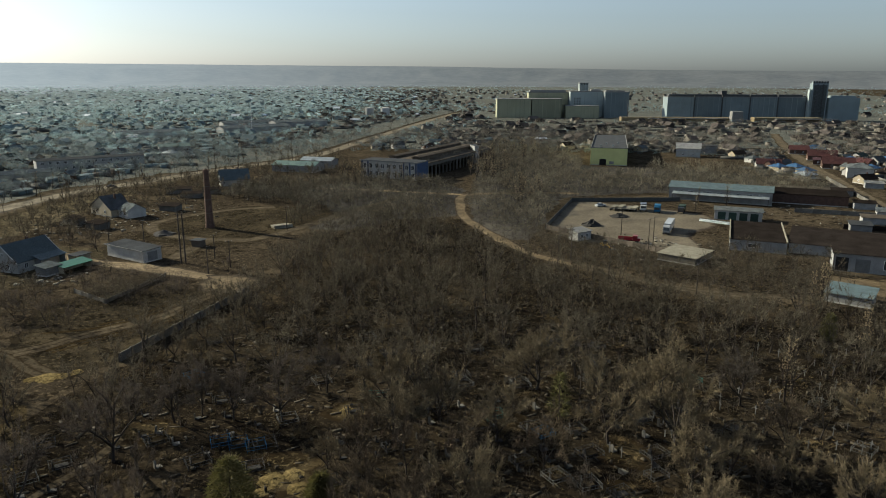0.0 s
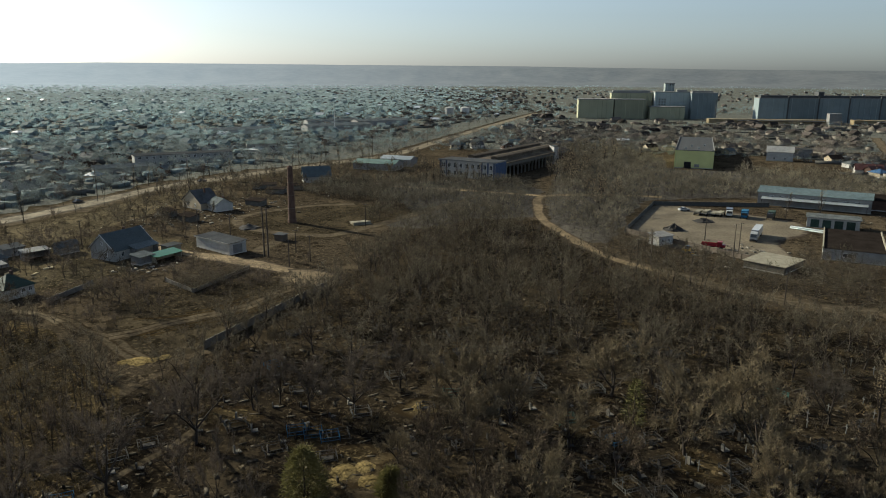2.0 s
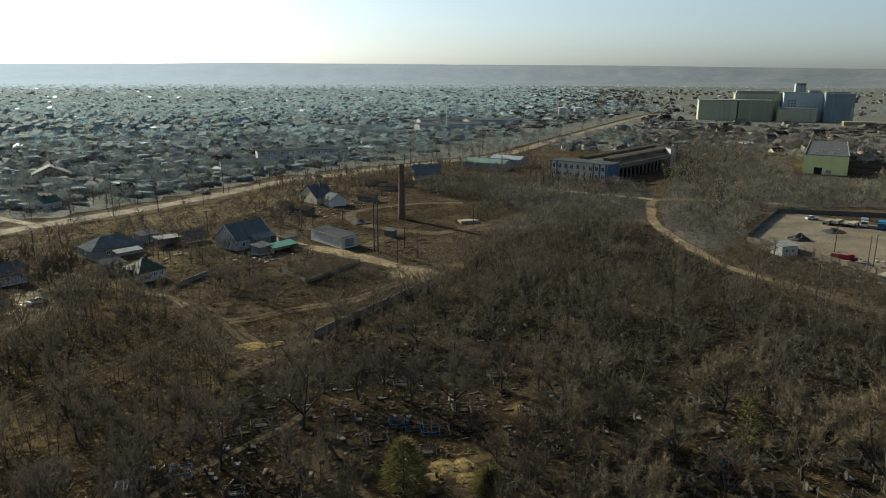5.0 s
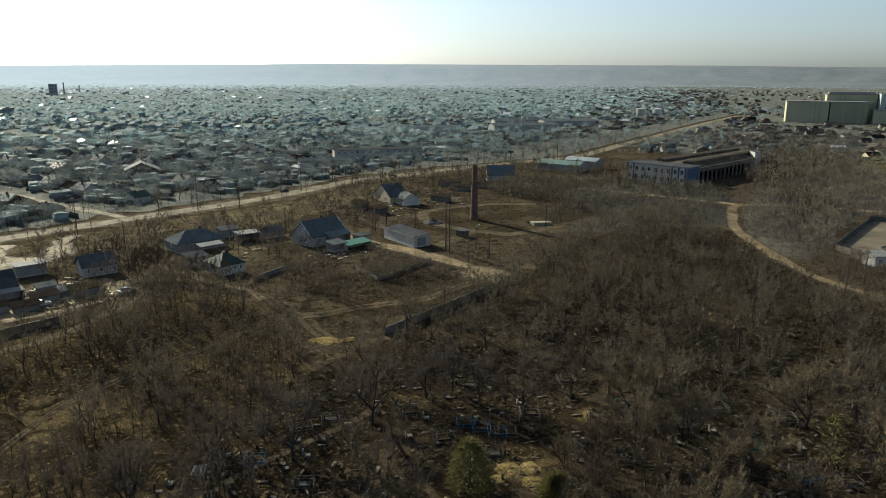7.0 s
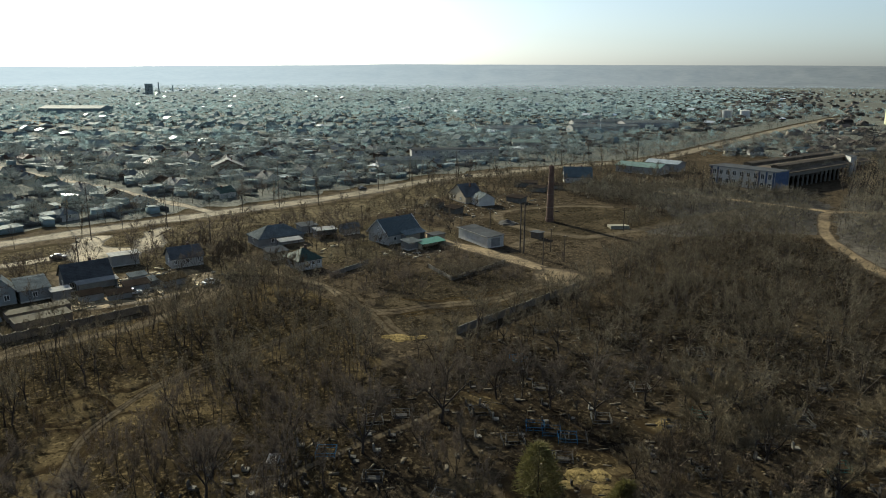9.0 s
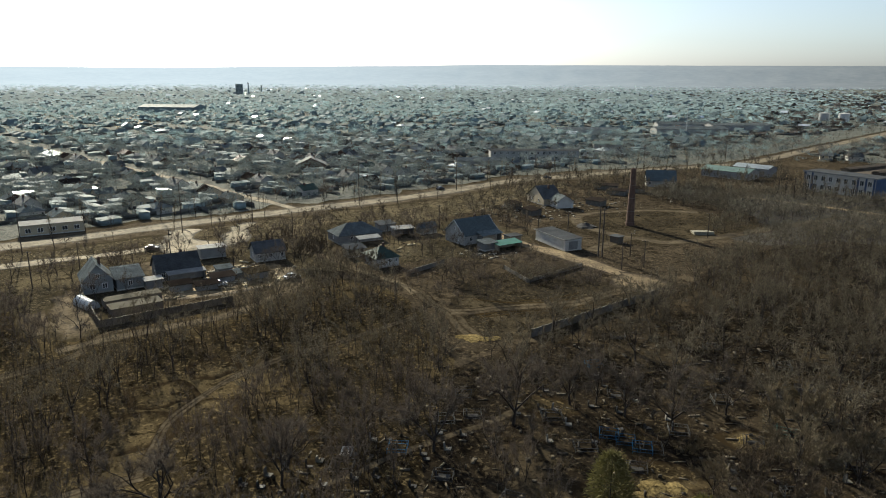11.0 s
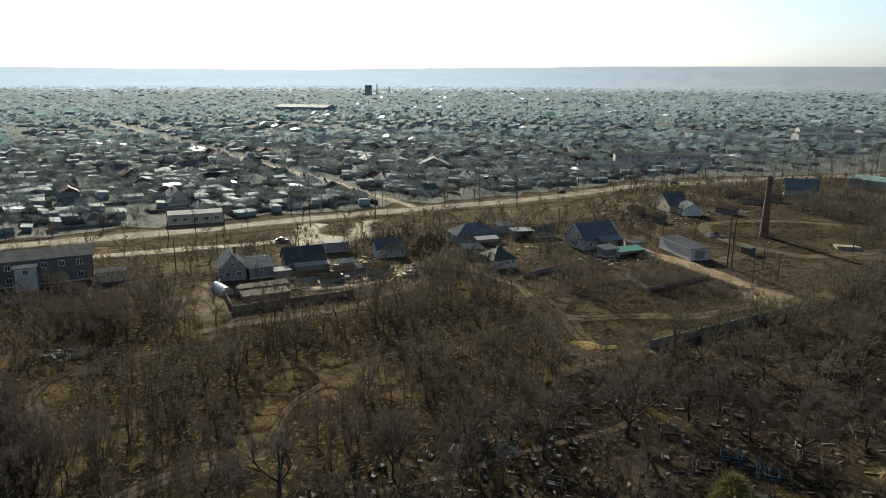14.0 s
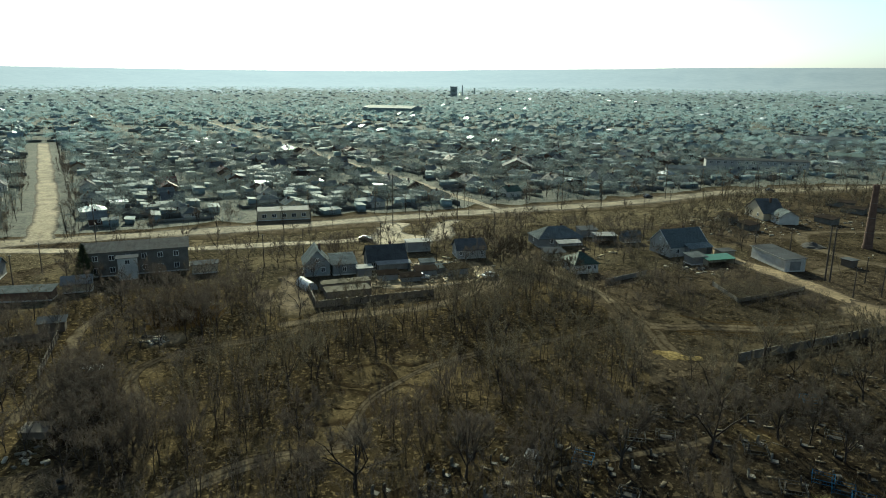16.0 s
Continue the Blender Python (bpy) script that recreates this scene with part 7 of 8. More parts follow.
conifer(-24.8, 72.6, 7.0, 3.4, "needle", "bushy olive-green conifer among the graves", 1)
conifer(-14.6, 74.4, 3.8, 2.1, "needle", "low olive-green juniper among the graves", 2)
# the yellow-green one is added for a tint on the large tree's side
conifer(17.5, 96.1, 7.5, 1.9, "moss", "narrow yellow-green crown for a tint on a bare tree", 3, count=900)
conifer(75, 128, 5.5, 1.4, "moss", "narrow yellow-green evergreen at the wood's edge", 4)
conifer(-187, 37, 9.0, 3.2, "spruce", "dark spruce beside a grey building", 5, True)
for x, y, sc, hz in ((54, 101.5, 1.15, 0.9), (76, 118, 1.0, 0.85), (84.5, 149, 0.9, 0.85), (87.0, 150.5, 0.85, 0.75), (82.2, 148.5, 0.8, 0.7), (29, 292, 1.1, 0.75), (24, 330, 1.3, 0.9), (20, 345, 1.4, 0.95), (28, 350, 1.3, 0.9), (-30, 336, 1.4, 0.8), (-40, 342, 1.4, 0.75), (-22, 333, 1.3, 0.7), (-49, 334, 1.3, 0.9), (-45, 331, 1.2, 0.85), (-41, 328, 1.3, 0.95), (-36, 324, 1.2, 0.8), (-33, 321, 1.3, 0.9), (-26, 325, 1.2, 0.85), (-20, 322, 1.3, 0.9), (21, 371, 1.6, 1.2), (28, 381, 1.6, 1.25), (23, 356, 1.5, 1.1), (96, 262, 1.0, 0.8), (108, 262, 1.2, 0.9)):
    plant(POPLAR[int(abs(x)) % 2] if y < 200 else SLENDER[int(abs(x)) % 3], x, y, x * 7, sc, group="poplars", sz=hz)
g = np.random.default_rng(131)
for x, y in clear_of(np.concatenate([sow([(14, 318), (34, 330), (44, 420), (20, 440), (12, 380)], 11, 132), sow([(32, 262), (46, 290), (40, 320), (22, 318)], 8, 133), sow([(40, 420), (76, 430), (70, 500), (36, 500)], 12, 134)])):
    plant(SLENDER[int(g.integers(3))], x, y, g.uniform(0, 360), g.uniform(1.3, 1.9), "slender pale bare tree among the brush", "slender trees", g.uniform(0.55, 0.95))
g = np.random.default_rng(101)
for seed, lo, hi in ((1, -34, -13), (2, 12, 24)):
    p = resample([q for q in MAIN_ROAD if -60 < q[1] < 470], 13)
    d = np.gradient(p, axis=0)
    d /= np.linalg.norm(d, axis=1)[:, None]
    p = p + np.stack([d[:, 1], -d[:, 0]], -1) * g.uniform(lo, hi, (len(p), 1)) + g.normal(0, 2.5, p.shape)
    thicket("roadside_wood", clear_of(p, 1.5), BIGTREE + MIDSLIM, 102 + seed, (0.45, 0.8), M["twig_red"], "bare trees scattered along the main road")
g = np.random.default_rng(43)
for line, off, step, y1 in ((MAIN_ROAD, 9.0, 11, 470), (MAIN_ROAD, -10.5, 15, 560), (BIG_STREET, 9.5, 13, 900), (BIG_STREET, -9.5, 13, 900)):
    p = resample(line, step)
    d = np.gradient(p, axis=0)
    d /= np.linalg.norm(d, axis=1)[:, None]
    for (x, y), (dx, dy) in zip(p, d):
        x, y = x - dy * off + g.normal(0, 1.0), y + dx * off + g.normal(0, 1.0)
        if -40 < y < y1 and math.hypot(x, y) < 460 and g.random() < 0.9 and not built_over(np.array([[x, y]]), 1.0)[0] and not near_line(np.array([[x, y]]), BIG_STREET, 7)[0]:
            sc = g.uniform(0.6, 0.95)
            k = g.random()
            plant(SLENDER[0] if k < 0.4 else SLIM[int(k * 10) % 3] if k < 0.75 else STEMMY[0], x, y, g.uniform(0, 360), sc * (1.4 if k >= 0.4 else 1.0), group="roadside trees")
for x, y, sc, k in ((-90.2, 139.5, 0.9, 1), (-80.5, 134.5, 0.88, 2), (-75.3, 133, 0.85, 0), (-87.2, 127.5, 0.55, 1), (-80.4, 125.3, 0.5, 2), (-60.3, 151.3, 0.8, 0), (-59.6, 154, 0.7, 1), (-95.1, 127, 0.9, 2), (-112, 133, 1.0, 1), (-118, 134, 1.0, 2), (-132, 128, 1.1, 0), (-130, 134, 1.1, 1), (-136, 133, 1.0, 2), (-137, 139, 1.0, 3),
                    (-152, 134, 1.0, 0), (-156, 128, 0.9, 1), (-150, 140, 1.0, 2), (-147, 146, 0.8, 3), (-166, 95, 0.8, 1), (-168, 104, 0.8, 2), (-56, 176, 0.6, 2), (-163, 300, 0.9, 3)):
    plant(BROAD[k % 4] if sc > 0.95 else STEMMY[k % 3], x, y, 37 * k + x, sc * (0.8 if sc > 0.95 else 0.95), group="trees by the houses")

# ---------------------------------------------------------------- poles along the roads
for x, y, h in ((-194, 136, 18), (-180, 207, 18), (-206, 92, 17), (-170, 262, 17), (-222, 48, 15), (-188, 160, 12), (-150, 300, 15), (-120, 368, 15), (-92, 428, 14), (-70, 520, 14), (-237, 10, 15)):
    pole(x, y, h, "tall weathered power pole beside the road", 20, 2)
for x, y, h in ((-61, 175, 7.5), (-57, 181, 7.5), (-64, 190, 7), (-52, 228, 8), (31, 182, 9), (42, 170, 9), (36, 190, 9), (60, 158, 8), (-90, 205, 8), (-104, 212, 8), (-130, 190, 8), (-158, 150, 9), (-166, 112, 9), (-172, 78, 9), (-176, 92, 8), (62, 205, 9), (64, 207, 9), (-202, 30, 8), (-192, 22, 8), (58, 222, 8)):
    pole(x, y, h, "weathered timber power pole", 30, 1)
for k in range(14):
    t = 40 + k * 34
    for side in (-1, 1):
        pole(-243 - 0.985 * t + 0.173 * side * 11, 36 + 0.173 * t + 0.985 * side * 11, 8.5, "timber pole along the wide street", 80, 1)


# ---------------------------------------------------------------- graves
def grave_maker(paint, stone, cross, seed):
    g = np.random.default_rng(seed)
    ob = thing("grave", 0, 0, 0, {"paint_blue": "grave inside a low blue painted iron fence", "paint_green": "grave inside a low turquoise painted fence", "paint_silver": "grave inside a low grey metal fence", "paint_white": "grave inside a low white painted fence"}[paint], "grave", "graves of the cemetery")
    w, l = g.uniform(1.9, 2.6), g.uniform(2.4, 3.2)
    part("mound", prism([(-0.45, -0.9), (0.45, -0.9), (0.5, 0.7), (-0.5, 0.7)], 0, 0.28), M[stone], ob)
    if cross:
        part("cross", blocks((-0.05, 0.05, 0.9, 0.98, 0, 1.7), (-0.38, 0.38, 0.9, 0.98, 1.15, 1.25)), M[paint], ob)
    else:
        bm = bmesh.new()
        prof = [(-0.35, 0), (0.35, 0), (0.35, 0.9), (0.2, 1.12), (-0.2, 1.12), (-0.35, 0.95)]
        a = [bm.verts.new((x, 0.85, z)) for x, z in prof]
        b = [bm.verts.new((x, 0.99, z)) for x, z in prof]
        bm.faces.new(a)
        bm.faces.new(b[::-1])
        for i in range(6):
            bm.faces.new((a[i], b[i], b[(i + 1) % 6], a[(i + 1) % 6]))
        bmesh.ops.recalc_face_normals(bm, faces=bm.faces)
        part("headstone", bm, M["granite" if stone == "soil" else "gravel"], ob)
    post = data("post", blocks((-0.035, 0.035, -0.035, 0.035, 0, 0.85)), M[paint])
    for x in (-w / 2, w / 2):
        for y in (-l / 2, l / 2):
            p = part("post", post, None, ob)
            p.location = (x, y, 0)
    for x0, x1, y0, y1 in ((-w / 2, w / 2, -l / 2, -l / 2), (-w / 2, w / 2, l / 2, l / 2), (-w / 2, -w / 2, -l / 2, l / 2), (w / 2, w / 2, -l / 2, l / 2)):
        bm = bmesh.new()
        for z in (0.25, 0.72):
            slab(bm, x0 - 0.02, x1 + 0.02, y0 - 0.02, y1 + 0.02, z, z + 0.05)
        for t in np.linspace(0.1, 0.9, 7):
            x, y = x0 + (x1 - x0) * t, y0 + (y1 - y0) * t
            slab(bm, x - 0.012, x + 0.012, y - 0.012, y + 0.012, 0.3, 0.72)
        part("railing", bm, M[paint], ob)
    return ob


def graves():
    g = np.random.default_rng(47)
    kinds = [grave_maker(p, st, c, i) for i, (p, st, c) in enumerate((("paint_blue", "soil", False), ("paint_green", "soil", True), ("paint_silver", "gravel", False), ("paint_silver", "soil", True), ("paint_white", "soil", True), ("paint_silver", "field", False)))]
    yard = [(-54, 112), (-46, 124), (-38, 140), (-24, 142), (0, 140), (30, 130), (60, 104), (60, 70), (34, 56), (0, 60), (-36, 52), (-62, 44), (-66, 58), (-60, 84)]
    spots = sow(yard, 5.6, 48)
    spots = spots[np.hypot(*spots.T) > 62]
    used = set()
    order = g.permutation(len(spots))[:90]
    for i in order:
        k = int(g.choice(6, p=[0.04, 0.05, 0.3, 0.29, 0.07, 0.25]))
        m = pose(*spots[i], 0, 0, 0, 118 + g.normal(0, 8))
        if k in used:
            copy_thing(kinds[k], m)
        else:
            used.add(k)
            kinds[k].matrix_basis = m
    for x, y in ((-31, 88.4), (-28.4, 88.0), (-25.8, 87.4)):
        copy_thing(kinds[0], pose(x, y, 0, 0, 0, 112))


def headstones():
    """Dark and pale upright stones and posts, close together between the large trees."""
    g = np.random.default_rng(141)
    shapes = []
    for k in range(4):
        w, h = (0.28, 0.4, 0.32, 0.22)[k], (0.9, 0.7, 1.1, 1.3)[k]
        bm = bmesh.new()
        prof = [(-w, 0), (w, 0), (w, h * 0.8), (w * 0.55, h), (-w * 0.55, h), (-w, h * 0.8)]
        a = [bm.verts.new((x, -0.08, z)) for x, z in prof]
        b = [bm.verts.new((x, 0.08, z)) for x, z in prof]
        bm.faces.new(a)
        bm.faces.new(b[::-1])
        for i in range(6):
            bm.faces.new((a[i], b[i], b[(i + 1) % 6], a[(i + 1) % 6]))
        bmesh.ops.recalc_face_normals(bm, faces=bm.faces)
        slab(bm, -w * 1.3, w * 1.3, -0.9, -0.1, 0, 0.16)
        shapes.append(data("headstone", bm, M[("granite", "rubble", "oldconcrete", "granite")[k]]))
    p = np.concatenate([sow([(-70, 42), (-56, 40), (-46, 60), (-46, 78), (-58, 76), (-66, 58)], 4.4, 142), sow([(-50, 84), (-34, 80), (-22, 92), (-30, 106), (-44, 108)], 5.6, 143), sow([(-20, 84), (20, 78), (40, 82), (40, 98), (0, 104)], 5.5, 144)])
    for x, y in p:
        k = int(g.choice(4, p=[0.45, 0.1, 0.25, 0.2]))
        ob = new("headstone", shapes[k])
        ob.matrix_basis = pose(x, y, 0, g.normal(0, 3), 0, 118 + g.normal(0, 10))
        tagged(ob, ("dark granite headstone with a low kerb", "wide weathered stone slab with a low kerb", "weathered grey concrete headstone with kerb", "tall narrow dark granite headstone")[k], "headstone", "headstones of the cemetery")


def grave_crosses():
    """Small pale posts and crosses over graves without a fence."""
    g = np.random.default_rng(97)
    p = sow([(20, 84), (34, 78), (60, 82), (84, 104), (84, 128), (60, 124), (30, 104)], 5.0, 98)
    shapes = []
    for k in range(3):
        h = 1.1 + 0.25 * k
        bm = blocks((-0.06, 0.06, -0.05, 0.05, 0, h))
        if k:
            slab(bm, -0.32, 0.32, -0.04, 0.04, h * 0.66, h * 0.66 + 0.1)
        shapes.append(data("grave_cross", bm, M["paint_white"]))
    for i in g.permutation(len(p))[:90]:
        k = int(g.integers(3))
        ob = new("grave_cross", shapes[k])
        ob.matrix_basis = pose(*p[i], 0, 0, 0, 118 + g.normal(0, 12))
        tagged(ob, "small weathered pale grave cross" if k else "small weathered pale grave post", "grave marker", "grave markers")


# glade floors of dry grass, paler to give the look of sunlit ground
for x, y, r in GLADES:
    if x < 30 and r > 3:
        patch("ground", [(x + 0.8 * r * math.cos(k * math.tau / 9) * (1 + 0.3 * math.sin(3 * k + x)), y + 0.8 * r * math.sin(k * math.tau / 9)) for k in range(9)], 0.0105 + 0.0004 * r, M["wood_grass"], "dry olive grass between graves, lightened as a sunlit clearing", "ground", 0.5)
ribbon("path", FOOTPATH, 0.9, 0.022, M["track"], "narrow trodden footpath between graves", 0.4)
graves()
grave_crosses()
headstones()
for x, y, r, h in ((-21.6, 79.2, 1.9, 0.3), (-19.2, 80.6, 1.5, 0.22), (-17.9, 77.4, 1.6, 0.26), (-22.4, 76.6, 1.1, 0.15), (-16.2, 79.8, 0.9, 0.2)):
    heap(x, y, r, h, "loose_sand", "low heap of pale yellow sand between graves")
for x, y, r, h in ((-67.6, 110.3, 2.0, 0.22), (-65.2, 110.9, 1.3, 0.2), (-63.6, 112.4, 1.2, 0.35), (-69.6, 109.4, 1.2, 0.12), (-66.4, 108.8, 0.9, 0.1)):
    heap(x, y, r, h, "loose_sand", "low heap of pale yellow sand beside the lane")
for x, y, r, h in ((-14.6, 98.2, 1.3, 0.5), (-12.9, 97.8, 1.1, 0.4)):
    heap(x, y, r, h, "loose_sand", "fresh sandy grave mound between trees")


# ---------------------------------------------------------------- dry grass
def grass():
    g = np.random.default_rng(53)
    zones = ((FIELD, 1.8), (CEMETERY, 2.6), (WEST_WOOD, 2.0), (FAR_WEST, 2.6), (FIELD_EDGE, 2.0), (BRUSH_SOUTH, 2.4), (BRICKFIELD, 2.6), (BRUSH_MID, 3.0))
    p = np.concatenate([sow(z, s, 60 + i) for i, (z, s) in enumerate(zones)])
    shapes = [tuft(141 + k, 7, 0.42, 0.45, 0.08) for k in range(4)]
    thicket("dry_grass", p, shapes, 61, (0.5, 1.5), M["dry_grass"], "tufts of dry yellow grass and weeds")


grass()


# ---------------------------------------------------------------- fences of the town plots
def town_fences():
    g = np.random.default_rng(67)
    near = plots[np.hypot(plots[:, 0], plots[:, 1]) < 900]
    n = len(near) * 2
    base = np.repeat(near[:, :2], 2, 0) + g.uniform(-12, 12, (n, 2))
    base = base[~near_line(base, BIG_STREET, 15) & ~near_line(base, MAIN_ROAD, 15) & ~near_line(base, STREET_TWO, 11) & ~near_line(base, EAST_STREET, 13)]
    bm = blocks((-0.5, 0.5, -0.04, 0.04, 0, 1.6))
    bmesh.ops.triangulate(bm, faces=bm.faces)
    bm.verts.index_update()
    v, f = np.array([q.co[:] for q in bm.verts]), np.array([[q.index for q in t.verts] for t in bm.faces])
    bm.free()
    turns = np.radians(g.choice([170, 80], len(base)) + g.normal(0, 2, len(base)))
    size = np.stack([g.uniform(7, 20, len(base)), np.ones(len(base)), g.uniform(0.7, 1.25, len(base))], -1)
    soup("plot_fences", *scatter(v, f, np.c_[base, np.zeros(len(base))], turns, size), M["fence"], "weathered plank and sheet fences round the plots", "fences")


town_fences()


def grave_litter():
    """Kerbs, fallen slabs and boards strewn between the graves."""
    g = np.random.default_rng(71)
    p = sow([(-54, 112), (-46, 124), (-38, 146), (-24, 160), (0, 160), (30, 140), (70, 110), (70, 70), (34, 56), (0, 60), (-36, 52), (-62, 44), (-66, 58), (-60, 84)], 3.1, 72)
    bm = blocks((-0.5, 0.5, -0.5, 0.5, 0, 1.0))
    bmesh.ops.triangulate(bm, faces=bm.faces)
    bm.verts.index_update()
    v, f = np.array([q.co[:] for q in bm.verts]), np.array([[q.index for q in t.verts] for t in bm.faces])
    bm.free()
    k = g.random(len(p))
    size = np.stack([g.uniform(0.4, 1.9, len(p)), g.uniform(0.12, 0.6, len(p)), np.where(k < 0.25, g.uniform(0.4, 0.9, len(p)), g.uniform(0.04, 0.16, len(p)))], -1)
    size[k < 0.25, 0] *= 0.3
    size[k < 0.25, 1] *= 0.4
    soup("grave_kerbs", *scatter(v, f, np.c_[p, np.zeros(len(p))], np.radians(118 + g.normal(0, 12, len(p)) + 90 * g.integers(2, size=len(p))), size), M["litter"], "stone kerbs, slabs and boards strewn between graves", "grave debris")


grave_litter()


# ---------------------------------------------------------------- eastern village street
for a, b, W, h, kind, rise, wall, roof, label in (
        ((206, 355), (216.5, 350), 10, 5.4, "hip", 2.2, "whitewall", "slate", "two-storey white house with grey hipped roof"),
        ((214, 394), (229, 388), 9, 3.0, "gable", 3.2, "brick", "redroof", "brick house with dark red metal roof"),
        ((226, 434), (241, 428), 9, 3.0, "gable", 3.2, "brick", "redroof", "brick house with dark red metal roof"),
        ((218, 412), (226, 408), 7, 2.7, "shed", 0.8, "brick", "redroof", "low annex with dark red roof"),
        ((246, 478), (258, 473), 9, 3.0, "hip", 2.2, "brick", "brightblue", "brick house with bright blue roof"),
        ((232, 470), (243, 466), 8, 3.0, "gable", 2.6, "brick", "redroof", "brick house with red metal roof"),
        ((176, 392), (188, 388), 8, 2.8, "gable", 2.6, "whitewall", "redroof", "white house with red metal roof"),
        ((150, 452), (164, 447), 9, 5.6, "gable", 3.0, "whitewall", "palesheet", "two-storey white house with pale roof"),
        ((168, 470), (182, 466), 9, 5.4, "flat", 0, "greywall", "felt", "unfinished grey block house with flat roof"),
        ((196, 322), (203, 319), 5, 2.4, "shed", 0.5, "greywall", "palesheet", "small shed with pale sheet roof"),
        ((158, 250), (166, 246), 6, 2.6, "shed", 0.6, "oldwhite", "slate", "small store with grey sheet roof")):
    house(a, b, W, h, kind, rise, wall, roof, label, wins=row(2, 1.0, 1.0, 1.2, 0.3, 0.7) if h > 2.6 else (), chimney=h > 2.6)
g = np.random.default_rng(83)
for k in range(22):
    x, y = g.uniform(136, 182), g.uniform(212, 345)
    if built_over(np.array([[x + 3, y]]), 3.5)[0] or near_line(np.array([[x + 3, y]]), EAST_STREET, 9)[0]:
        continue
    L, t = g.uniform(5, 9), radians(-22 + g.normal(0, 4))
    house((x, y), (x + L * math.cos(t), y + L * math.sin(t)), g.uniform(3.5, 5), g.uniform(2.1, 2.6), "shed", 0.5, ("greywall", "brick", "oldwhite")[k % 3], ("depot_roof", "brownroof", "felt", "depot_roof")[k % 4], "weathered yard shed of the village", "outbuilding", chimney=False, category="shed", base=False)
block_wall((168, 262), (193, 350), 1.7, "weathered wall along the village street", "oldconcrete")
block_wall((134, 262), (166, 250), 1.7, "weathered wall between yards", "oldconcrete")
block_wall((136, 232), (168, 222), 1.7, "weathered wall between yards", "brownroof")


# ---------------------------------------------------------------- clutter west of the wood
def tyre(x, y):
    bm = bmesh.new()
    n, m = 20, 8
    ring = [[bm.verts.new(((1.0 + 0.28 * math.cos(j * math.tau / m)) * math.cos(i * math.tau / n), (1.0 + 0.28 * math.cos(j * math.tau / m)) * math.sin(i * math.tau / n), 0.3 + 0.3 * math.sin(j * math.tau / m))) for j in range(m)] for i in range(n)]
    for i in range(n):
        for j in range(m):
            bm.faces.new((ring[i][j], ring[(i + 1) % n][j], ring[(i + 1) % n][(j + 1) % m], ring[i][(j + 1) % m]))
    ob = new("tractor_tyre", data("tractor_tyre", bm, M["rubber"]))
    ob.location = (x, y, 0.02)
    tagged(ob, "large black tractor tyre lying on the ground", "tyre")


tyre(-90.4, 12.6)
house((-106.5, 10.6), (-104.6, 13.2), 2.0, 1.2, "shed", 0.3, "door", "door", "small dark garden hut with felt roof", "outbuilding", chimney=False, category="shed", base=False)
house((-152, 20.5), (-150.5, 25), 3, 2.0, "shed", 0.4, "door", "felt", "small dark garden hut with felt roof", "outbuilding", chimney=False, category="shed", base=False)
block_wall((-147, 23), (-128.5, 16.5), 1.5, "dark plank fence of a garden", "door", 2.4, 0.06)
block_wall((-147, 23), (-150, 12), 1.5, "dark plank fence of a garden", "door", 2.4, 0.06)
patch("ground", [(-129, 23), (-126.5, 24), (-126, 26), (-128.5, 26.5)], 0.03, M["concrete"], "pale concrete slab in the grass", "slab", 0.1, 0.2)
patch("ground", [(-137, 34), (-131, 36), (-130, 42), (-136, 43)], 0.026, M["path"], "strewn rubbish at the edge of a pit", "rubbish", 0.7)


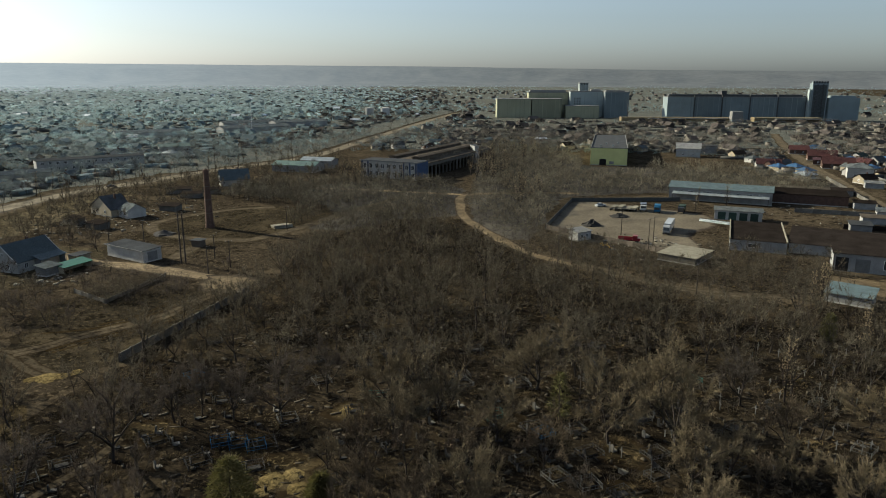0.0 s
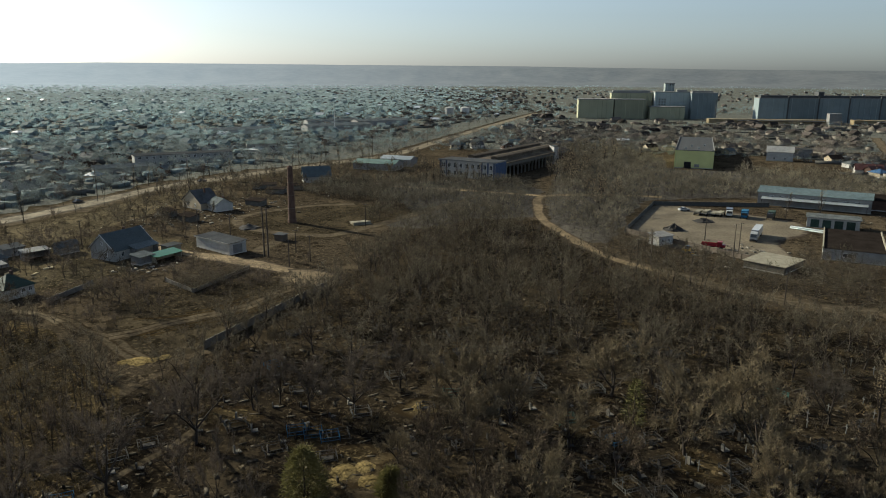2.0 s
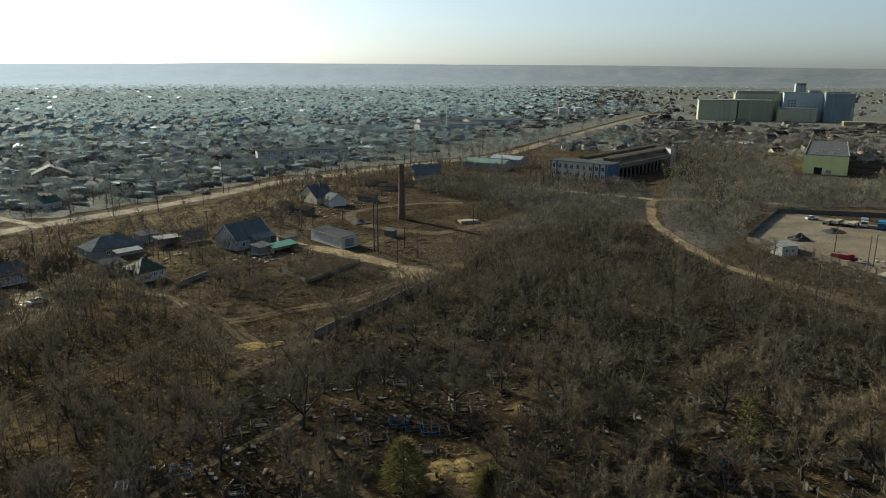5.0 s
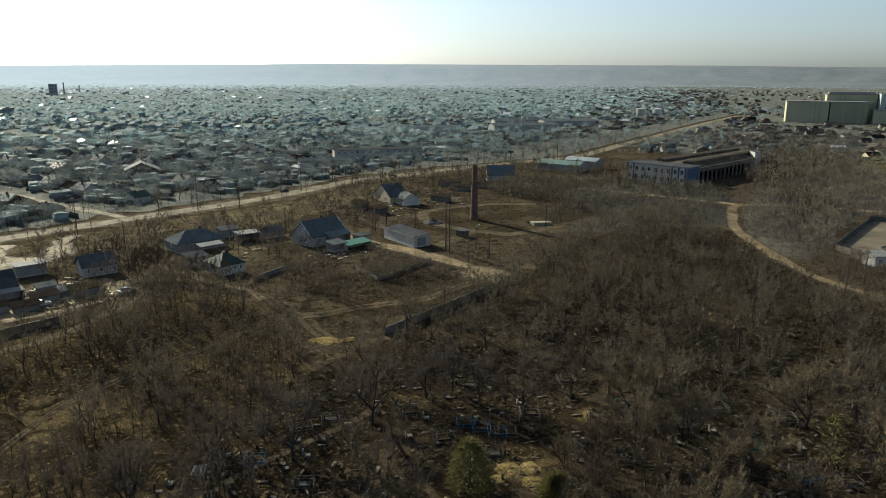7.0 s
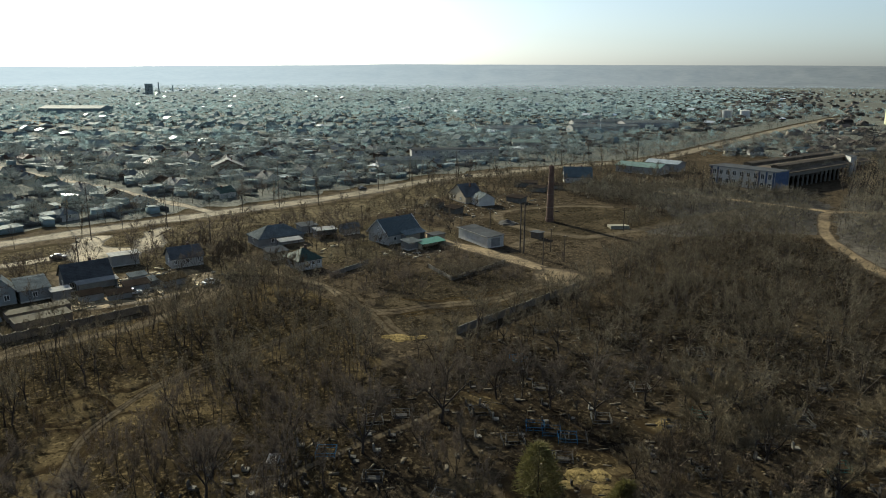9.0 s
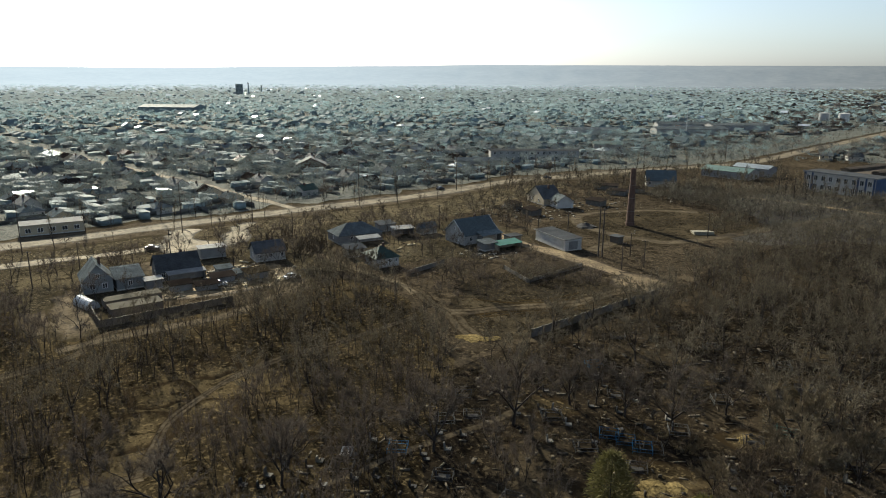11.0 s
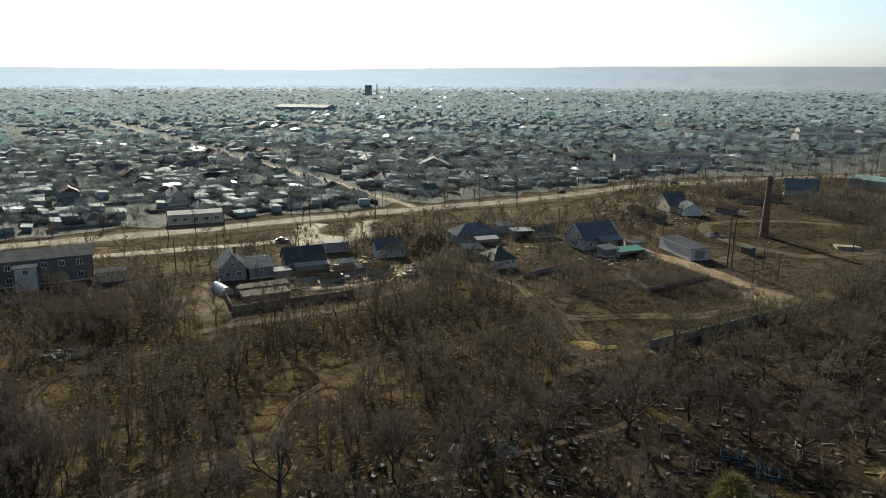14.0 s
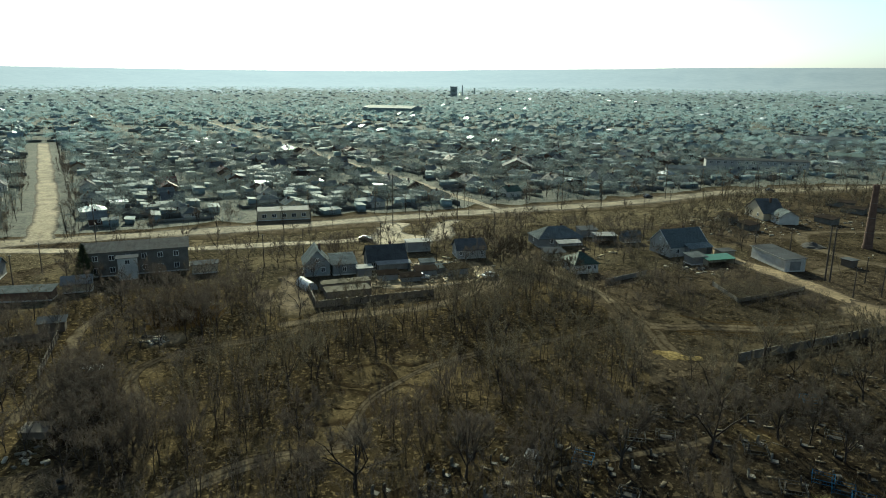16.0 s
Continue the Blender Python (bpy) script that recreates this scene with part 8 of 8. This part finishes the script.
def rubbish():
    g = np.random.default_rng(89)
    p = np.concatenate([np.array([-134, 38]) + g.normal(0, 1.6, (34, 2)), np.array([-141, 112]) + g.normal(0, 5, (220, 2)), np.array([-99, 168]) + g.normal(0, 4, (36, 2)), np.array([-112, 268]) + g.normal(0, 14, (120, 2)), np.array([-101, 10]) + g.normal(0, 2, (16, 2)), np.array([-122, 232]) + g.normal(0, 10, (120, 2)), np.array([66, 205]) + g.normal(0, 6, (90, 2)), np.array([150, 255]) + g.normal(0, 24, (90, 2))])
    p = p[~built_over(p, 0.3)]
    bm = blocks((-0.5, 0.5, -0.5, 0.5, 0, 1.0))
    bmesh.ops.triangulate(bm, faces=bm.faces)
    bm.verts.index_update()
    v, f = np.array([q.co[:] for q in bm.verts]), np.array([[q.index for q in t.verts] for t in bm.faces])
    bm.free()
    size = np.stack([g.uniform(0.2, 1.5, len(p)), g.uniform(0.15, 0.7, len(p)), g.uniform(0.04, 0.4, len(p))], -1)
    soup("rubbish", *scatter(v, f, np.c_[p, np.zeros(len(p))], g.uniform(0, math.tau, len(p)), size), M["rubble"], "scattered boards, blocks and household rubbish", "rubbish")


rubbish()


def yard_boards():
    """Sunlit planks and slabs heaped about the farmyard."""
    g = np.random.default_rng(107)
    p = np.concatenate([np.array([-140, 113]) + g.normal(0, 4.5, (150, 2)), np.array([-143, 96]) + g.normal(0, 3.0, (50, 2)), np.array([-126, 152]) + g.normal(0, 5, (40, 2))])
    p = p[~built_over(p, 0.2)]
    bm = blocks((-0.5, 0.5, -0.5, 0.5, 0, 1.0))
    bmesh.ops.triangulate(bm, faces=bm.faces)
    bm.verts.index_update()
    v, f = np.array([q.co[:] for q in bm.verts]), np.array([[q.index for q in t.verts] for t in bm.faces])
    bm.free()
    size = np.stack([g.uniform(0.8, 3.2, len(p)), g.uniform(0.15, 0.9, len(p)), g.uniform(0.05, 0.35, len(p))], -1)
    soup("yard_boards", *scatter(v, f, np.c_[p, np.zeros(len(p))], g.uniform(0, math.tau, len(p)), size), M["boards"], "weathered planks and slabs lying about a farmyard", "boards")


yard_boards()


def grave_slab():
    ob = thing("grave_slab", -58.9, 63.9, 30, "pale concrete grave slab with low headstone", "grave")
    part("slab", blocks((-0.8, 0.8, -1.1, 1.1, 0, 0.3)), M["concrete"], ob)
    part("headstone", blocks((-0.45, 0.45, 1.15, 1.3, 0, 1.0)), M["granite"], ob)


grave_slab()

# wheel marks across the field
for k, line in enumerate(([(-74, 121.9), (-69.3, 127.9), (-64.3, 132.3), (-58.4, 139.7), (-54.5, 150)], [(-72.4, 121.2), (-67.9, 126.9), (-63, 131), (-57.2, 138.2), (-53.4, 149)], [(-80, 131), (-72, 133.5), (-66, 138), (-60, 147)], [(-71, 136), (-66, 141), (-62, 149)])):
    ribbon("wheel_marks", line, 0.5, 0.03 + 0.002 * k, M["ruts"], "dark wheel marks pressed into the field", 0.3)
